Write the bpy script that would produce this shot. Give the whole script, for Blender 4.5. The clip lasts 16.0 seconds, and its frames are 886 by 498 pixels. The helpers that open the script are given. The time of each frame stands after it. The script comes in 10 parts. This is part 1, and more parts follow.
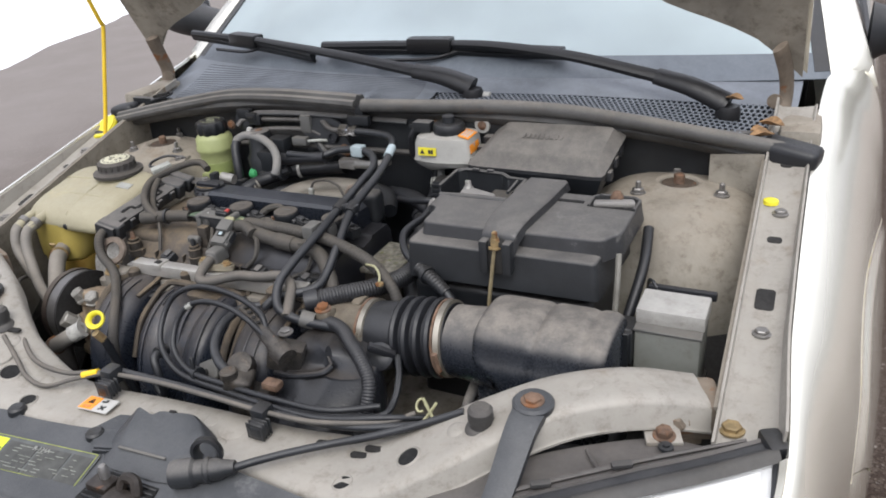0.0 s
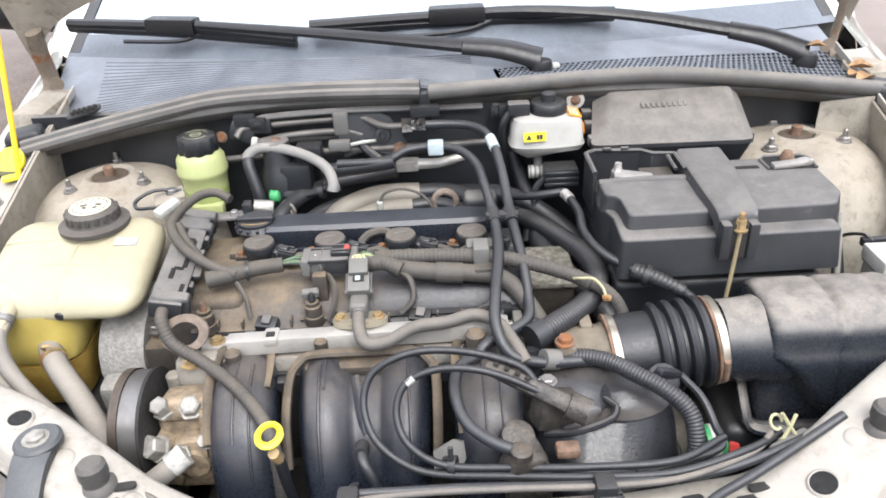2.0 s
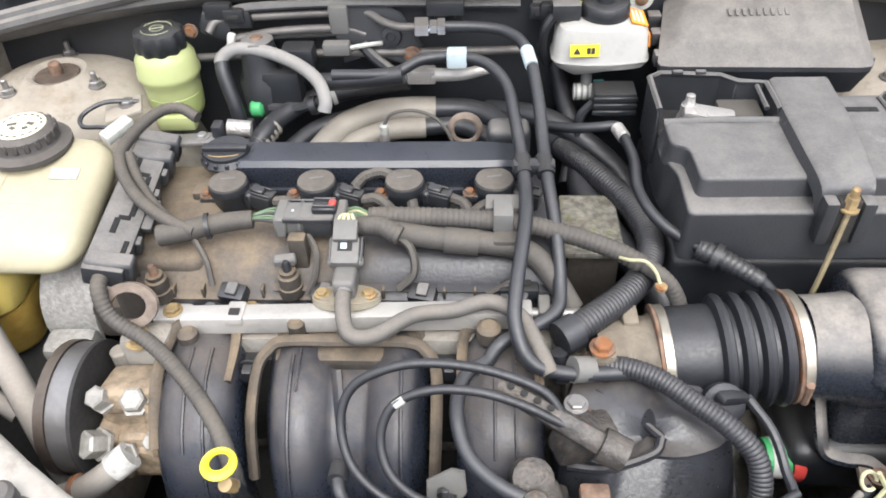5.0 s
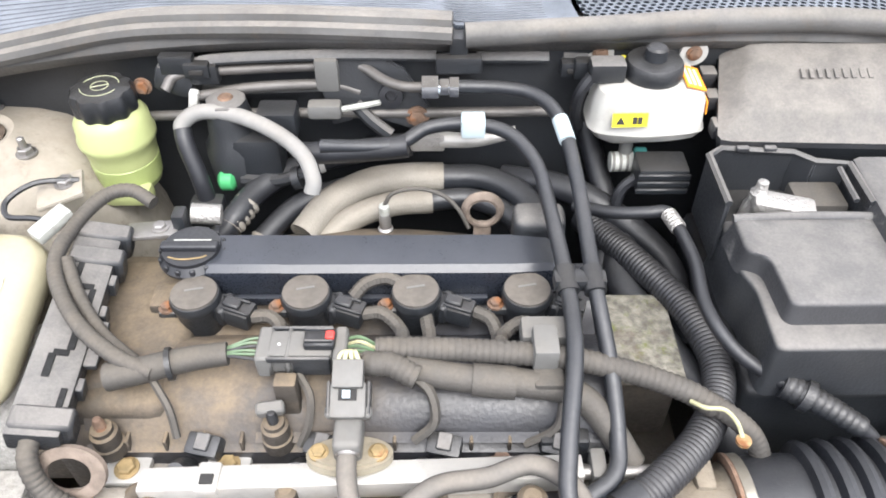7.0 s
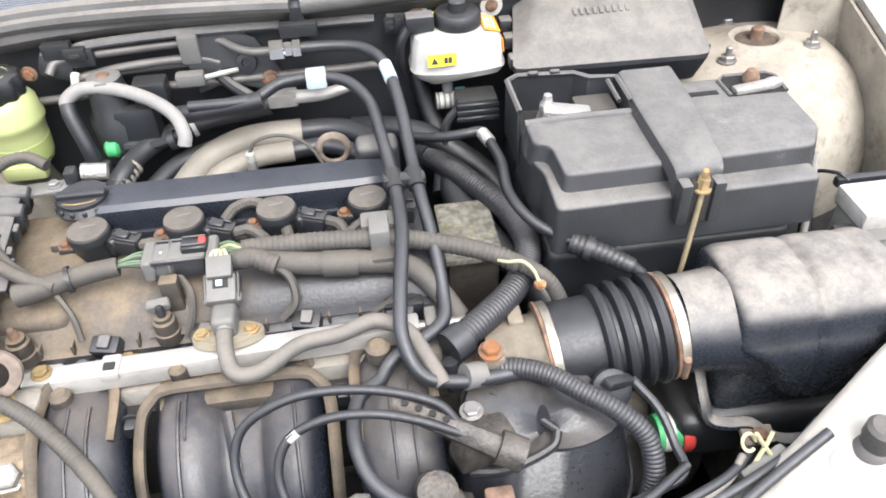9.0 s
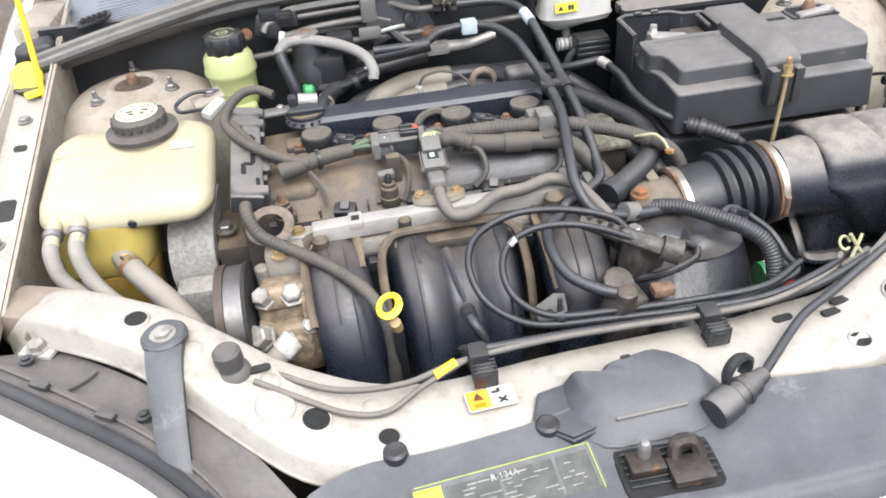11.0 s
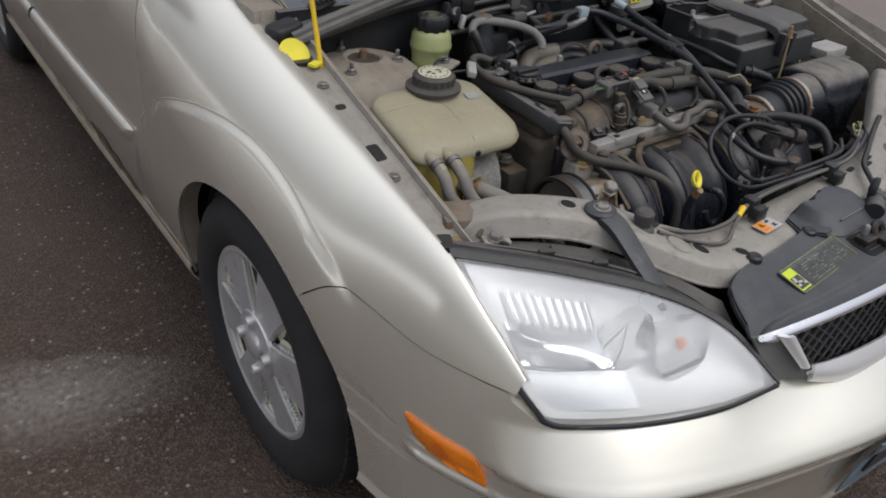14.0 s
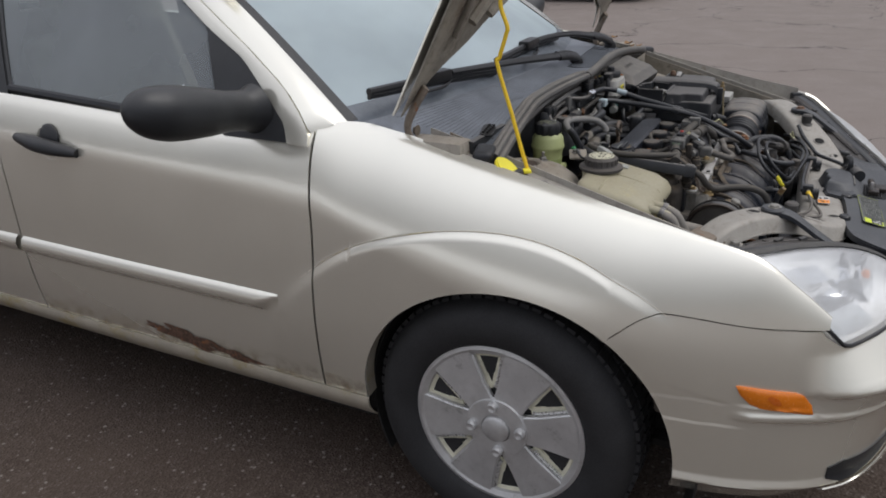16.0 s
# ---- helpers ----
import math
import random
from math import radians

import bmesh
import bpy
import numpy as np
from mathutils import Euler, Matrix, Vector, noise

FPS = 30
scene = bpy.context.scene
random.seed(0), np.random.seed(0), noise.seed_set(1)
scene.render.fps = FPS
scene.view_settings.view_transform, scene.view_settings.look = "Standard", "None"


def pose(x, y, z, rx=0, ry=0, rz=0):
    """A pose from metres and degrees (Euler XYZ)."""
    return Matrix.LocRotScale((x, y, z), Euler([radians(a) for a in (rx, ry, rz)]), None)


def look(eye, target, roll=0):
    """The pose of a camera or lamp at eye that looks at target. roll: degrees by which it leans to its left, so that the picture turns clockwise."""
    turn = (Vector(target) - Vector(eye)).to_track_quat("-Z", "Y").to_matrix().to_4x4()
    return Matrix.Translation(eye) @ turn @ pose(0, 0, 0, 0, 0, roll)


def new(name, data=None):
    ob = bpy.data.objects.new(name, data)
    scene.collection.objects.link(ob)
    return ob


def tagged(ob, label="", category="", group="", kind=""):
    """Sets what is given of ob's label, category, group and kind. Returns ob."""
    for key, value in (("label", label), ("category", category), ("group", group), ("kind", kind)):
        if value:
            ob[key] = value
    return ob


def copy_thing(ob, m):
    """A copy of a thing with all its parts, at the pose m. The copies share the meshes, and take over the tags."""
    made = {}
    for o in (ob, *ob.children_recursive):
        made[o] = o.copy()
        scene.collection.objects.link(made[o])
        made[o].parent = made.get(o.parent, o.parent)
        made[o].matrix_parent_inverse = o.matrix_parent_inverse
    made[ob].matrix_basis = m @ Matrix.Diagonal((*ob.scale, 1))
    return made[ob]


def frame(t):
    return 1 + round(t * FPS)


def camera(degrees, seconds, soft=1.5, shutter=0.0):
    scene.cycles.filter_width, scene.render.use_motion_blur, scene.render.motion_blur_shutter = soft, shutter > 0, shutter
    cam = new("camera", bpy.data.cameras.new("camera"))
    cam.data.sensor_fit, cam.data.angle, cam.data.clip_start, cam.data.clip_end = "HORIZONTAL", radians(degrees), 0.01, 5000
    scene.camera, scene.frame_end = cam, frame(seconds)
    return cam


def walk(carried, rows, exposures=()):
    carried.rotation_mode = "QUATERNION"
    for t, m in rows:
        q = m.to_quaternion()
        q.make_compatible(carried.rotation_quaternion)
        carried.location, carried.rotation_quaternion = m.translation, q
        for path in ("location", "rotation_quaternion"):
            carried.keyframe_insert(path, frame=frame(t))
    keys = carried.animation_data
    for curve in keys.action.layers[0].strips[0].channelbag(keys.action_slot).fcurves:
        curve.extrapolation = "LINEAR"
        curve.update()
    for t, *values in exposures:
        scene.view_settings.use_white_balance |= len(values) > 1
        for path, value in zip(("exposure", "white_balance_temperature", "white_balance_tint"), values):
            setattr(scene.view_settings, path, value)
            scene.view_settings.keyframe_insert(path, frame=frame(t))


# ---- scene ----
cam = camera(60.7, 16.0, soft=1.8)
PATH = [
    (0, (0.721, -0.229, 1.324), (-0.105, 1.36, 0.434), -5.1),
    (0.5, (0.514, -0.272, 1.327), (-0.089, 1.396, 0.401), -3.6),
    (1, (0.291, -0.204, 1.317), (-0.126, 1.483, 0.327), -2.7),
    (1.5, (0.111, -0.19, 1.308), (0.064, 1.552, 0.327), -1.5),
    (2, (-0.009, -0.184, 1.322), (-0.015, 1.546, 0.318), -2.9),
    (2.5, (-0.037, -0.096, 1.32), (-0.133, 1.586, 0.242), -3.1),
    (3, (-0.08, -0.011, 1.324), (-0.16, 1.548, 0.073), -1.5),
    (3.2, (-0.111, -0.001, 1.33), (-0.07, 1.561, 0.081), -2.2),
    (5.3, (0.024, 0.101, 1.311), (-0.091, 1.568, -0.045), -2.6),
    (5.5, (0.008, 0.141, 1.311), (-0.074, 1.596, -0.059), -2.4),
    (6, (-0.026, 0.235, 1.311), (-0.049, 1.661, -0.091), -1.5),
    (6.5, (-0.042, 0.264, 1.309), (-0.063, 1.695, -0.089), -1.1),
    (7, (-0.041, 0.271, 1.308), (-0.054, 1.707, -0.084), -0.5),
    (7.5, (-0.024, 0.264, 1.305), (0.076, 1.644, -0.139), 1.1),
    (8, (0.028, 0.224, 1.317), (0.237, 1.644, -0.076), -1.7),
    (8.2, (0.04, 0.194, 1.317), (0.288, 1.621, -0.063), -1.8),
    (10.3, (-0.072, -0.117, 1.315), (-0.077, 1.428, 0.045), -3.0),
    (10.5, (-0.106, -0.147, 1.305), (-0.083, 1.394, 0.031), -2.8),
    (11, (-0.204, -0.22, 1.3), (-0.035, 1.374, 0.103), -5.3),
    (11.5, (-0.302, -0.221, 1.308), (-0.055, 1.365, 0.115), -4.8),
    (12, (-0.422, -0.144, 1.285), (-0.04, 1.424, 0.105), 1.7),
    (12.5, (-0.562, -0.167, 1.327), (-0.175, 1.396, 0.141), 1.2),
    (13, (-0.842, -0.26, 1.328), (-0.038, 1.169, 0.183), 3.1),
    (13.5, (-1.024, -0.287, 1.331), (-0.11, 1.09, 0.204), 6.2),
    (14, (-1.214, -0.208, 1.337), (-0.174, 1.079, 0.214), 5.4),
    (14.5, (-1.463, -0.149, 1.322), (-0.175, 0.914, 0.221), 5.4),
    (15, (-1.699, -0.012, 1.314), (-0.303, 0.939, 0.243), 3.9),
    (15.5, (-1.83, 0.172, 1.35), (-0.334, 1.14, 0.441), 0.3),
    (16, (-2.06, 0.317, 1.354), (-0.44, 1.179, 0.558), -2.0),
]
EXPOSURES = [(0, 0.34), (0.5, 0.80), (1.0, 1.14), (1.5, 1.31), (2.0, 1.40), (2.5, 1.40), (3.0, 1.27), (5.5, 1.50), (6.0, 1.55), (6.5, 1.68), (7.0, 1.79), (8.0, 1.81), (10.5, 1.72), (11, 1.43), (11.5, 1.22), (12.0, 0.93), (12.5, 1.08), (13.0, 0.56), (13.5, -0.02), (14.0, -0.46), (15, -0.62), (16, -0.38)]
walk(cam, [(t, look(eye, target, roll)) for t, eye, target, roll in PATH], EXPOSURES)

# ---------------------------------------------------------------- light
world = bpy.data.worlds.new("overcast_sky")
scene.world = world
world.use_nodes = True
wn = world.node_tree
wn.nodes.clear()
sky = wn.nodes.new("ShaderNodeTexSky")
sky.sky_type = "NISHITA"
sky.sun_disc = False
sky.sun_elevation = radians(57)
sky.sun_rotation = radians(161)
sky.dust_density = 4.0
sky.air_density = 1.0
grey = wn.nodes.new("ShaderNodeHueSaturation")
grey.inputs["Saturation"].default_value = 0.25
wtc = wn.nodes.new("ShaderNodeTexCoord")
wsep = wn.nodes.new("ShaderNodeSeparateXYZ")
# an even cloud layer, dim at the horizon and bright overhead
cloud = wn.nodes.new("ShaderNodeMapRange")
cloud.interpolation_type = "SMOOTHSTEP"
cloud.inputs["From Min"].default_value, cloud.inputs["From Max"].default_value = -0.10, 0.92
cloud.inputs["To Min"].default_value, cloud.inputs["To Max"].default_value = 1.6, 14.2
tint = wn.nodes.new("ShaderNodeMix")
tint.data_type, tint.blend_type = "RGBA", "MULTIPLY"
tint.inputs[0].default_value = 1.0
tint.inputs[7].default_value = (0.95, 0.975, 1.095, 1)
layer = wn.nodes.new("ShaderNodeMix")
layer.data_type = "RGBA"
layer.inputs[0].default_value = 0.8
back = wn.nodes.new("ShaderNodeBackground")
back.inputs["Strength"].default_value = 0.12
wout = wn.nodes.new("ShaderNodeOutputWorld")
wn.links.new(sky.outputs["Color"], grey.inputs["Color"])
wn.links.new(wtc.outputs["Generated"], wsep.inputs["Vector"])
wn.links.new(wsep.outputs["Z"], cloud.inputs["Value"])
wn.links.new(cloud.outputs["Result"], tint.inputs[6])
wn.links.new(grey.outputs["Color"], layer.inputs[6])
wn.links.new(tint.outputs[2], layer.inputs[7])
wn.links.new(layer.outputs[2], back.inputs["Color"])
wn.links.new(back.outputs["Background"], wout.inputs["Surface"])

sun_data = bpy.data.lights.new("sun", "SUN")
sun_data.energy = 1.5
sun_data.angle = radians(40)
sun_data.color = (1.0, 0.97, 0.92)
sun = new("sun", sun_data)
sun.matrix_world = look((1.4, -3.4, 6.9), (0, 0.6, 0.5))


# ---------------------------------------------------------------- materials
def mat(name, base, rough=0.5, metal=0.0, vary=0.12, scale=14.0, fine=160.0, bump=0.15, dust=0.0, dust_col=(0.30, 0.26, 0.20),
        rust=0.0, coat=0.0, spec=0.5, second=None, second_scale=6.0, second_amount=0.5, grime=0.0, rvar=0.07, fade=None, lie=(0.0, 0.98), bare=0.45, grain=15.0):
    dust_col = (dust_col[0] * 1.06, dust_col[1], dust_col[2] * 0.93)
    m = bpy.data.materials.new(name)
    m.use_nodes = True
    nt = m.node_tree
    n, l = nt.nodes, nt.links
    p = n["Principled BSDF"]
    tc = n.new("ShaderNodeTexCoord")
    big = n.new("ShaderNodeTexNoise")
    big.inputs["Scale"].default_value = scale
    big.inputs["Detail"].default_value = 5.0
    big.inputs["Roughness"].default_value = 0.6
    sm = n.new("ShaderNodeTexNoise")
    sm.inputs["Scale"].default_value = fine
    sm.inputs["Detail"].default_value = 3.0
    l.new(tc.outputs["Object"], big.inputs["Vector"])
    l.new(tc.outputs["Object"], sm.inputs["Vector"])

    def mixed(a, b, fac):
        x = n.new("ShaderNodeMix")
        x.data_type = "RGBA"
        for s, v in ((6, a), (7, b)):
            if isinstance(v, tuple):
                x.inputs[s].default_value = (*v, 1.0)
            else:
                l.new(v, x.inputs[s])
        if isinstance(fac, float):
            x.inputs[0].default_value = fac
        else:
            l.new(fac, x.inputs[0])
        return x.outputs[2]

    def ranged(v, lo, hi, a=0.0, b=1.0):
        r = n.new("ShaderNodeMapRange")
        r.interpolation_type = "SMOOTHSTEP"
        l.new(v, r.inputs["Value"])
        r.inputs["From Min"].default_value, r.inputs["From Max"].default_value = lo, hi
        r.inputs["To Min"].default_value, r.inputs["To Max"].default_value = a, b
        return r.outputs["Result"]

    def times(a, b):
        x = n.new("ShaderNodeMath")
        x.operation = "MULTIPLY"
        for i, v in enumerate((a, b)):
            if isinstance(v, float):
                x.inputs[i].default_value = v
            else:
                l.new(v, x.inputs[i])
        return x.outputs[0]

    lo = tuple(c * (1 - vary) for c in base)
    hi = tuple(min(1.0, c * (1 + vary)) for c in base)
    col = mixed(lo, hi, ranged(big.outputs["Fac"], 0.3, 0.7))
    rg = ranged(sm.outputs["Fac"], 0.3, 0.7, max(0.02, rough - rvar), min(1.0, rough + rvar))
    if second:
        o = n.new("ShaderNodeTexNoise")
        o.inputs["Scale"].default_value = second_scale
        o.inputs["Detail"].default_value = 8.0
        o.inputs["Roughness"].default_value = 0.7
        l.new(tc.outputs["Object"], o.inputs["Vector"])
        col = mixed(col, second, ranged(o.outputs["Fac"], 0.62 - 0.25 * second_amount, 0.78 - 0.2 * second_amount))
    if grime:
        g = n.new("ShaderNodeTexNoise")
        g.inputs["Scale"].default_value = 38.0
        g.inputs["Detail"].default_value = 9.0
        g.inputs["Roughness"].default_value = 0.75
        l.new(tc.outputs["Object"], g.inputs["Vector"])
        col = mixed(col, (0.10, 0.08, 0.06), times(ranged(g.outputs["Fac"], 0.48, 0.72), grime))
    if rust:
        r = n.new("ShaderNodeTexNoise")
        r.inputs["Scale"].default_value = 45.0
        r.inputs["Detail"].default_value = 8.0
        l.new(tc.outputs["Object"], r.inputs["Vector"])
        rc = mixed((0.12, 0.045, 0.02), (0.30, 0.13, 0.05), sm.outputs["Fac"])
        col = mixed(col, rc, ranged(r.outputs["Fac"], 0.68 - 0.4 * rust, 0.78 - 0.3 * rust))
    if dust:
        ge = n.new("ShaderNodeNewGeometry")
        se = n.new("ShaderNodeSeparateXYZ")
        l.new(ge.outputs["Normal"], se.inputs["Vector"])
        up = ranged(se.outputs["Z"], lie[0], lie[1])
        d = n.new("ShaderNodeTexNoise")
        d.inputs["Scale"].default_value = grain
        d.inputs["Detail"].default_value = 9.0
        d.inputs["Roughness"].default_value = 0.75
        l.new(tc.outputs["Object"], d.inputs["Vector"])
        fac = times(times(up, ranged(d.outputs["Fac"], 0.34, 0.66, bare, 1.0)), dust)
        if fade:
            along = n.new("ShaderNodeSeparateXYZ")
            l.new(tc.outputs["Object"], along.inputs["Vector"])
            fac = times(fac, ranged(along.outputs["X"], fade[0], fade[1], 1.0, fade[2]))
        col = mixed(col, mixed(dust_col, tuple(c * 0.72 for c in dust_col), sm.outputs["Fac"]), fac)
        rmix = n.new("ShaderNodeMix")
        l.new(fac, rmix.inputs[0])
        l.new(rg, rmix.inputs[2])
        rmix.inputs[3].default_value = 0.92
        rg = rmix.outputs[0]
    l.new(col, p.inputs["Base Color"])
    l.new(rg, p.inputs["Roughness"])
    p.inputs["Metallic"].default_value = metal
    p.inputs["Specular IOR Level"].default_value = spec
    if coat:
        p.inputs["Coat Weight"].default_value = coat
        p.inputs["Coat Roughness"].default_value = 0.06
    if bump:
        b = n.new("ShaderNodeBump")
        b.inputs["Strength"].default_value = bump
        b.inputs["Distance"].default_value = 0.002
        l.new(sm.outputs["Fac"], b.inputs["Height"])
        l.new(b.outputs["Normal"], p.inputs["Normal"])
    return m


def glass(name, tint=(0.86, 0.92, 0.90), rough=0.02, glare=0.0, glare_col=(0.78, 0.85, 0.88)):
    m = bpy.data.materials.new(name)
    m.use_nodes = True
    nt = m.node_tree
    n, l = nt.nodes, nt.links
    n.clear()
    out = n.new("ShaderNodeOutputMaterial")
    tr = n.new("ShaderNodeBsdfTransparent")
    tr.inputs["Color"].default_value = (*tint, 1)
    gl = n.new("ShaderNodeBsdfGlossy")
    gl.inputs["Roughness"].default_value = rough
    fr = n.new("ShaderNodeFresnel")
    fr.inputs["IOR"].default_value = 1.52
    mx = n.new("ShaderNodeMixShader")
    l.new(fr.outputs["Fac"], mx.inputs[0])
    l.new(tr.outputs["BSDF"], mx.inputs[1])
    l.new(gl.outputs["BSDF"], mx.inputs[2])
    last = mx.outputs["Shader"]
    # a pale diffuse layer stands for the sky reflected in the glass
    if glare:
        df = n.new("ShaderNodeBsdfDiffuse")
        df.inputs["Color"].default_value = (*glare_col, 1)
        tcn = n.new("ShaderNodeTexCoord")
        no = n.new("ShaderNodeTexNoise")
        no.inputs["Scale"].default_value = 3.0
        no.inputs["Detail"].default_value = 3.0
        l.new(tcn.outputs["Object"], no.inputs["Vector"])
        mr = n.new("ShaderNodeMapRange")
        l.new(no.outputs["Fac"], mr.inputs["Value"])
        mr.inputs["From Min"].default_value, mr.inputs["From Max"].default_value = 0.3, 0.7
        mr.inputs["To Min"].default_value, mr.inputs["To Max"].default_value = glare * 0.86, glare * 1.14
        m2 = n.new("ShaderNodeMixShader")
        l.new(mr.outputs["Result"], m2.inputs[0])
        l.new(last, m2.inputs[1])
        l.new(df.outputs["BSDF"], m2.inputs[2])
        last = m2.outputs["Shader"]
    l.new(last, out.inputs["Surface"])
    return m


PAINT = mat("champagne_metallic_paint", (0.84, 0.815, 0.712), 0.25, 0.68, vary=0.02, scale=3, fine=6, bump=0.0, coat=1.0, rvar=0.012)
PAINT_LOW = mat("champagne_paint_salted", (0.46, 0.42, 0.34), 0.5, 0.35, vary=0.08, coat=0.2, second=(0.40, 0.33, 0.17), second_scale=9, second_amount=0.5)
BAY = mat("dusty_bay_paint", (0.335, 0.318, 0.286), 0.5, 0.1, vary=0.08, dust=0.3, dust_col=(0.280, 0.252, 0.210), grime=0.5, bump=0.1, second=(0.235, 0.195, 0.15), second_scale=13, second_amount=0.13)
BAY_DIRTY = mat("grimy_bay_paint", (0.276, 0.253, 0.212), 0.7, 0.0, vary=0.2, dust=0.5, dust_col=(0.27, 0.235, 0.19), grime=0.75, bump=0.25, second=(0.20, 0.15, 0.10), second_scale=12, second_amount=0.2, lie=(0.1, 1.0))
# near-black for dark parts, and as painted shade in gaps, wells and slots
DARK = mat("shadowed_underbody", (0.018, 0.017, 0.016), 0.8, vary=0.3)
BLACK = mat("black_plastic", (0.015, 0.017, 0.020), 0.40, vary=0.2, fine=500, bump=0.2, dust=0.07)
BLACK_D = mat("dusty_black_plastic", (0.022, 0.024, 0.027), 0.42, vary=0.2, fine=400, bump=0.2, dust=0.80, dust_col=(0.205, 0.202, 0.198), grime=0.0, lie=(0.30, 1.0), bare=0.45)
BLACK_B = mat("brown_dusted_plastic", (0.036, 0.031, 0.026), 0.65, vary=0.35, fine=300, bump=0.3, dust=0.94, dust_col=(0.177, 0.143, 0.101), grime=0.6, bare=0.25)
GUARD = mat("dark_grille_cover_plastic", (0.026, 0.029, 0.034), 0.38, vary=0.15, fine=500, bump=0.2, dust=0.34, dust_col=(0.185, 0.196, 0.210), second=(0.17, 0.17, 0.168), second_scale=11, second_amount=0.14)
RUNNER = mat("blue_black_manifold_plastic", (0.015, 0.019, 0.028), 0.30, vary=0.2, fine=300, bump=0.15, dust=0.50, dust_col=(0.150, 0.128, 0.104), second=(0.045, 0.042, 0.040), second_scale=14, second_amount=0.3, lie=(0.2, 1.0), bare=0.15)
STRIP = mat("smooth_blue_black_plastic", (0.016, 0.019, 0.026), 0.30, vary=0.15, fine=600, bump=0.1, dust=0.10, dust_col=(0.22, 0.23, 0.25))
WIPER = mat("satin_black_wiper", (0.008, 0.008, 0.009), 0.38, vary=0.1, bump=0.1)
SUMP = mat("yellow_translucent_sump", (0.399, 0.315, 0.085), 0.4, vary=0.1, second=(0.36, 0.26, 0.06), second_scale=9, second_amount=0.3)
SEAMLINE = mat("tank_seam_shade", (0.37, 0.34, 0.23), 0.6, vary=0.1)
LIDDUST = mat("plastic_under_pale_dust", (0.026, 0.027, 0.030), 0.42, vary=0.2, fine=400, bump=0.2, dust=0.80, dust_col=(0.242, 0.236, 0.225), grime=0.2, bare=0.6, grain=34.0)
AIRBOX = mat("glossy_plastic_dust_topped", (0.017, 0.020, 0.026), 0.27, vary=0.2, fine=300, bump=0.10, dust=0.88, dust_col=(0.272, 0.260, 0.242), second=(0.05, 0.05, 0.052), second_scale=12, second_amount=0.25, lie=(0.28, 0.97), bare=0.45, grain=34.0)
# the cowl's dust is tinted pale blue to paint in the sky's sheen too
COVER = mat("cowl_plastic", (0.032, 0.038, 0.048), 0.26, vary=0.12, fine=700, bump=0.05, dust=0.56, dust_col=(0.29, 0.335, 0.40), spec=0.8)
RUBBER = mat("rubber", (0.013, 0.014, 0.017), 0.42, vary=0.2, fine=300, bump=0.1, dust=0.22, dust_col=(0.104, 0.108, 0.112), lie=(0.3, 1.0))
RUBBER_D = mat("dusty_rubber_hose", (0.017, 0.019, 0.023), 0.36, vary=0.2, fine=300, bump=0.12, dust=0.30, dust_col=(0.120, 0.122, 0.124), lie=(0.3, 1.0))
TANK_HOSE = mat("pale_chalked_hose", (0.19, 0.18, 0.165), 0.6, vary=0.2, fine=300, bump=0.12, dust=0.7, dust_col=(0.30, 0.275, 0.24), grime=0.3)
HOSE_PALE = mat("pale_dusty_rubber", (0.072, 0.069, 0.065), 0.6, vary=0.2, fine=300, bump=0.12, dust=0.7, dust_col=(0.205, 0.189, 0.168))
SEAL = mat("dusty_rubber_seal", (0.075, 0.074, 0.072), 0.55, vary=0.3, scale=9, fine=300, bump=0.2, dust=0.78, dust_col=(0.236, 0.229, 0.215), grime=0.45, second=(0.05, 0.05, 0.05), second_scale=22, second_amount=0.25, lie=(0.25, 1.0))
LOOM = mat("dusty_corrugated_loom", (0.049, 0.046, 0.042), 0.65, vary=0.2, fine=400, bump=0.2, dust=0.60, dust_col=(0.132, 0.118, 0.097), lie=(0.1, 1.0), bare=0.30)
LOOM_BLACK = mat("black_corrugated_loom", (0.020, 0.021, 0.024), 0.42, vary=0.15, fine=400, bump=0.1, dust=0.25, dust_col=(0.112, 0.108, 0.104), lie=(0.3, 1.0))
ALU = mat("bare_aluminium_rail", (0.470, 0.456, 0.428), 0.36, 0.45, vary=0.10, dust=0.12, dust_col=(0.30, 0.27, 0.22), second=(0.30, 0.255, 0.20), second_scale=30, second_amount=0.10, grime=0.22, bump=0.2)
CAST = mat("dirty_cast_aluminium", (0.280, 0.266, 0.238), 0.7, 0.25, vary=0.2, dust=0.5, dust_col=(0.196, 0.161, 0.119), grime=0.8, bump=0.6, fine=220)
CAST_ROUGH = mat("pitted_cast_bracket", (0.33, 0.325, 0.31), 0.7, 0.25, vary=0.20, scale=150, dust=0.2, bump=0.9, fine=260, grime=0.3)
STEEL = mat("dull_steel", (0.294, 0.287, 0.280), 0.42, 0.8, vary=0.15, dust=0.2, grime=0.3)
RUSTY = mat("rusty_steel", (0.15, 0.095, 0.065), 0.85, 0.1, vary=0.4, scale=60, bump=0.7, rust=0.36)
BRASSY = mat("corroded_yellow_bolt", (0.30, 0.22, 0.11), 0.6, 0.4, vary=0.3, scale=80, rust=0.25, grime=0.3)
TANK = mat("translucent_tank_plastic", (0.353, 0.327, 0.228), 0.38, vary=0.05, dust=0.35, dust_col=(0.34, 0.30, 0.21), second=(0.42, 0.365, 0.20), second_scale=7, second_amount=0.3, grime=0.15)
COOLANT = mat("tank_lower_with_coolant", (0.420, 0.294, 0.070), 0.45, vary=0.12, second=(0.294, 0.168, 0.035), second_scale=8)
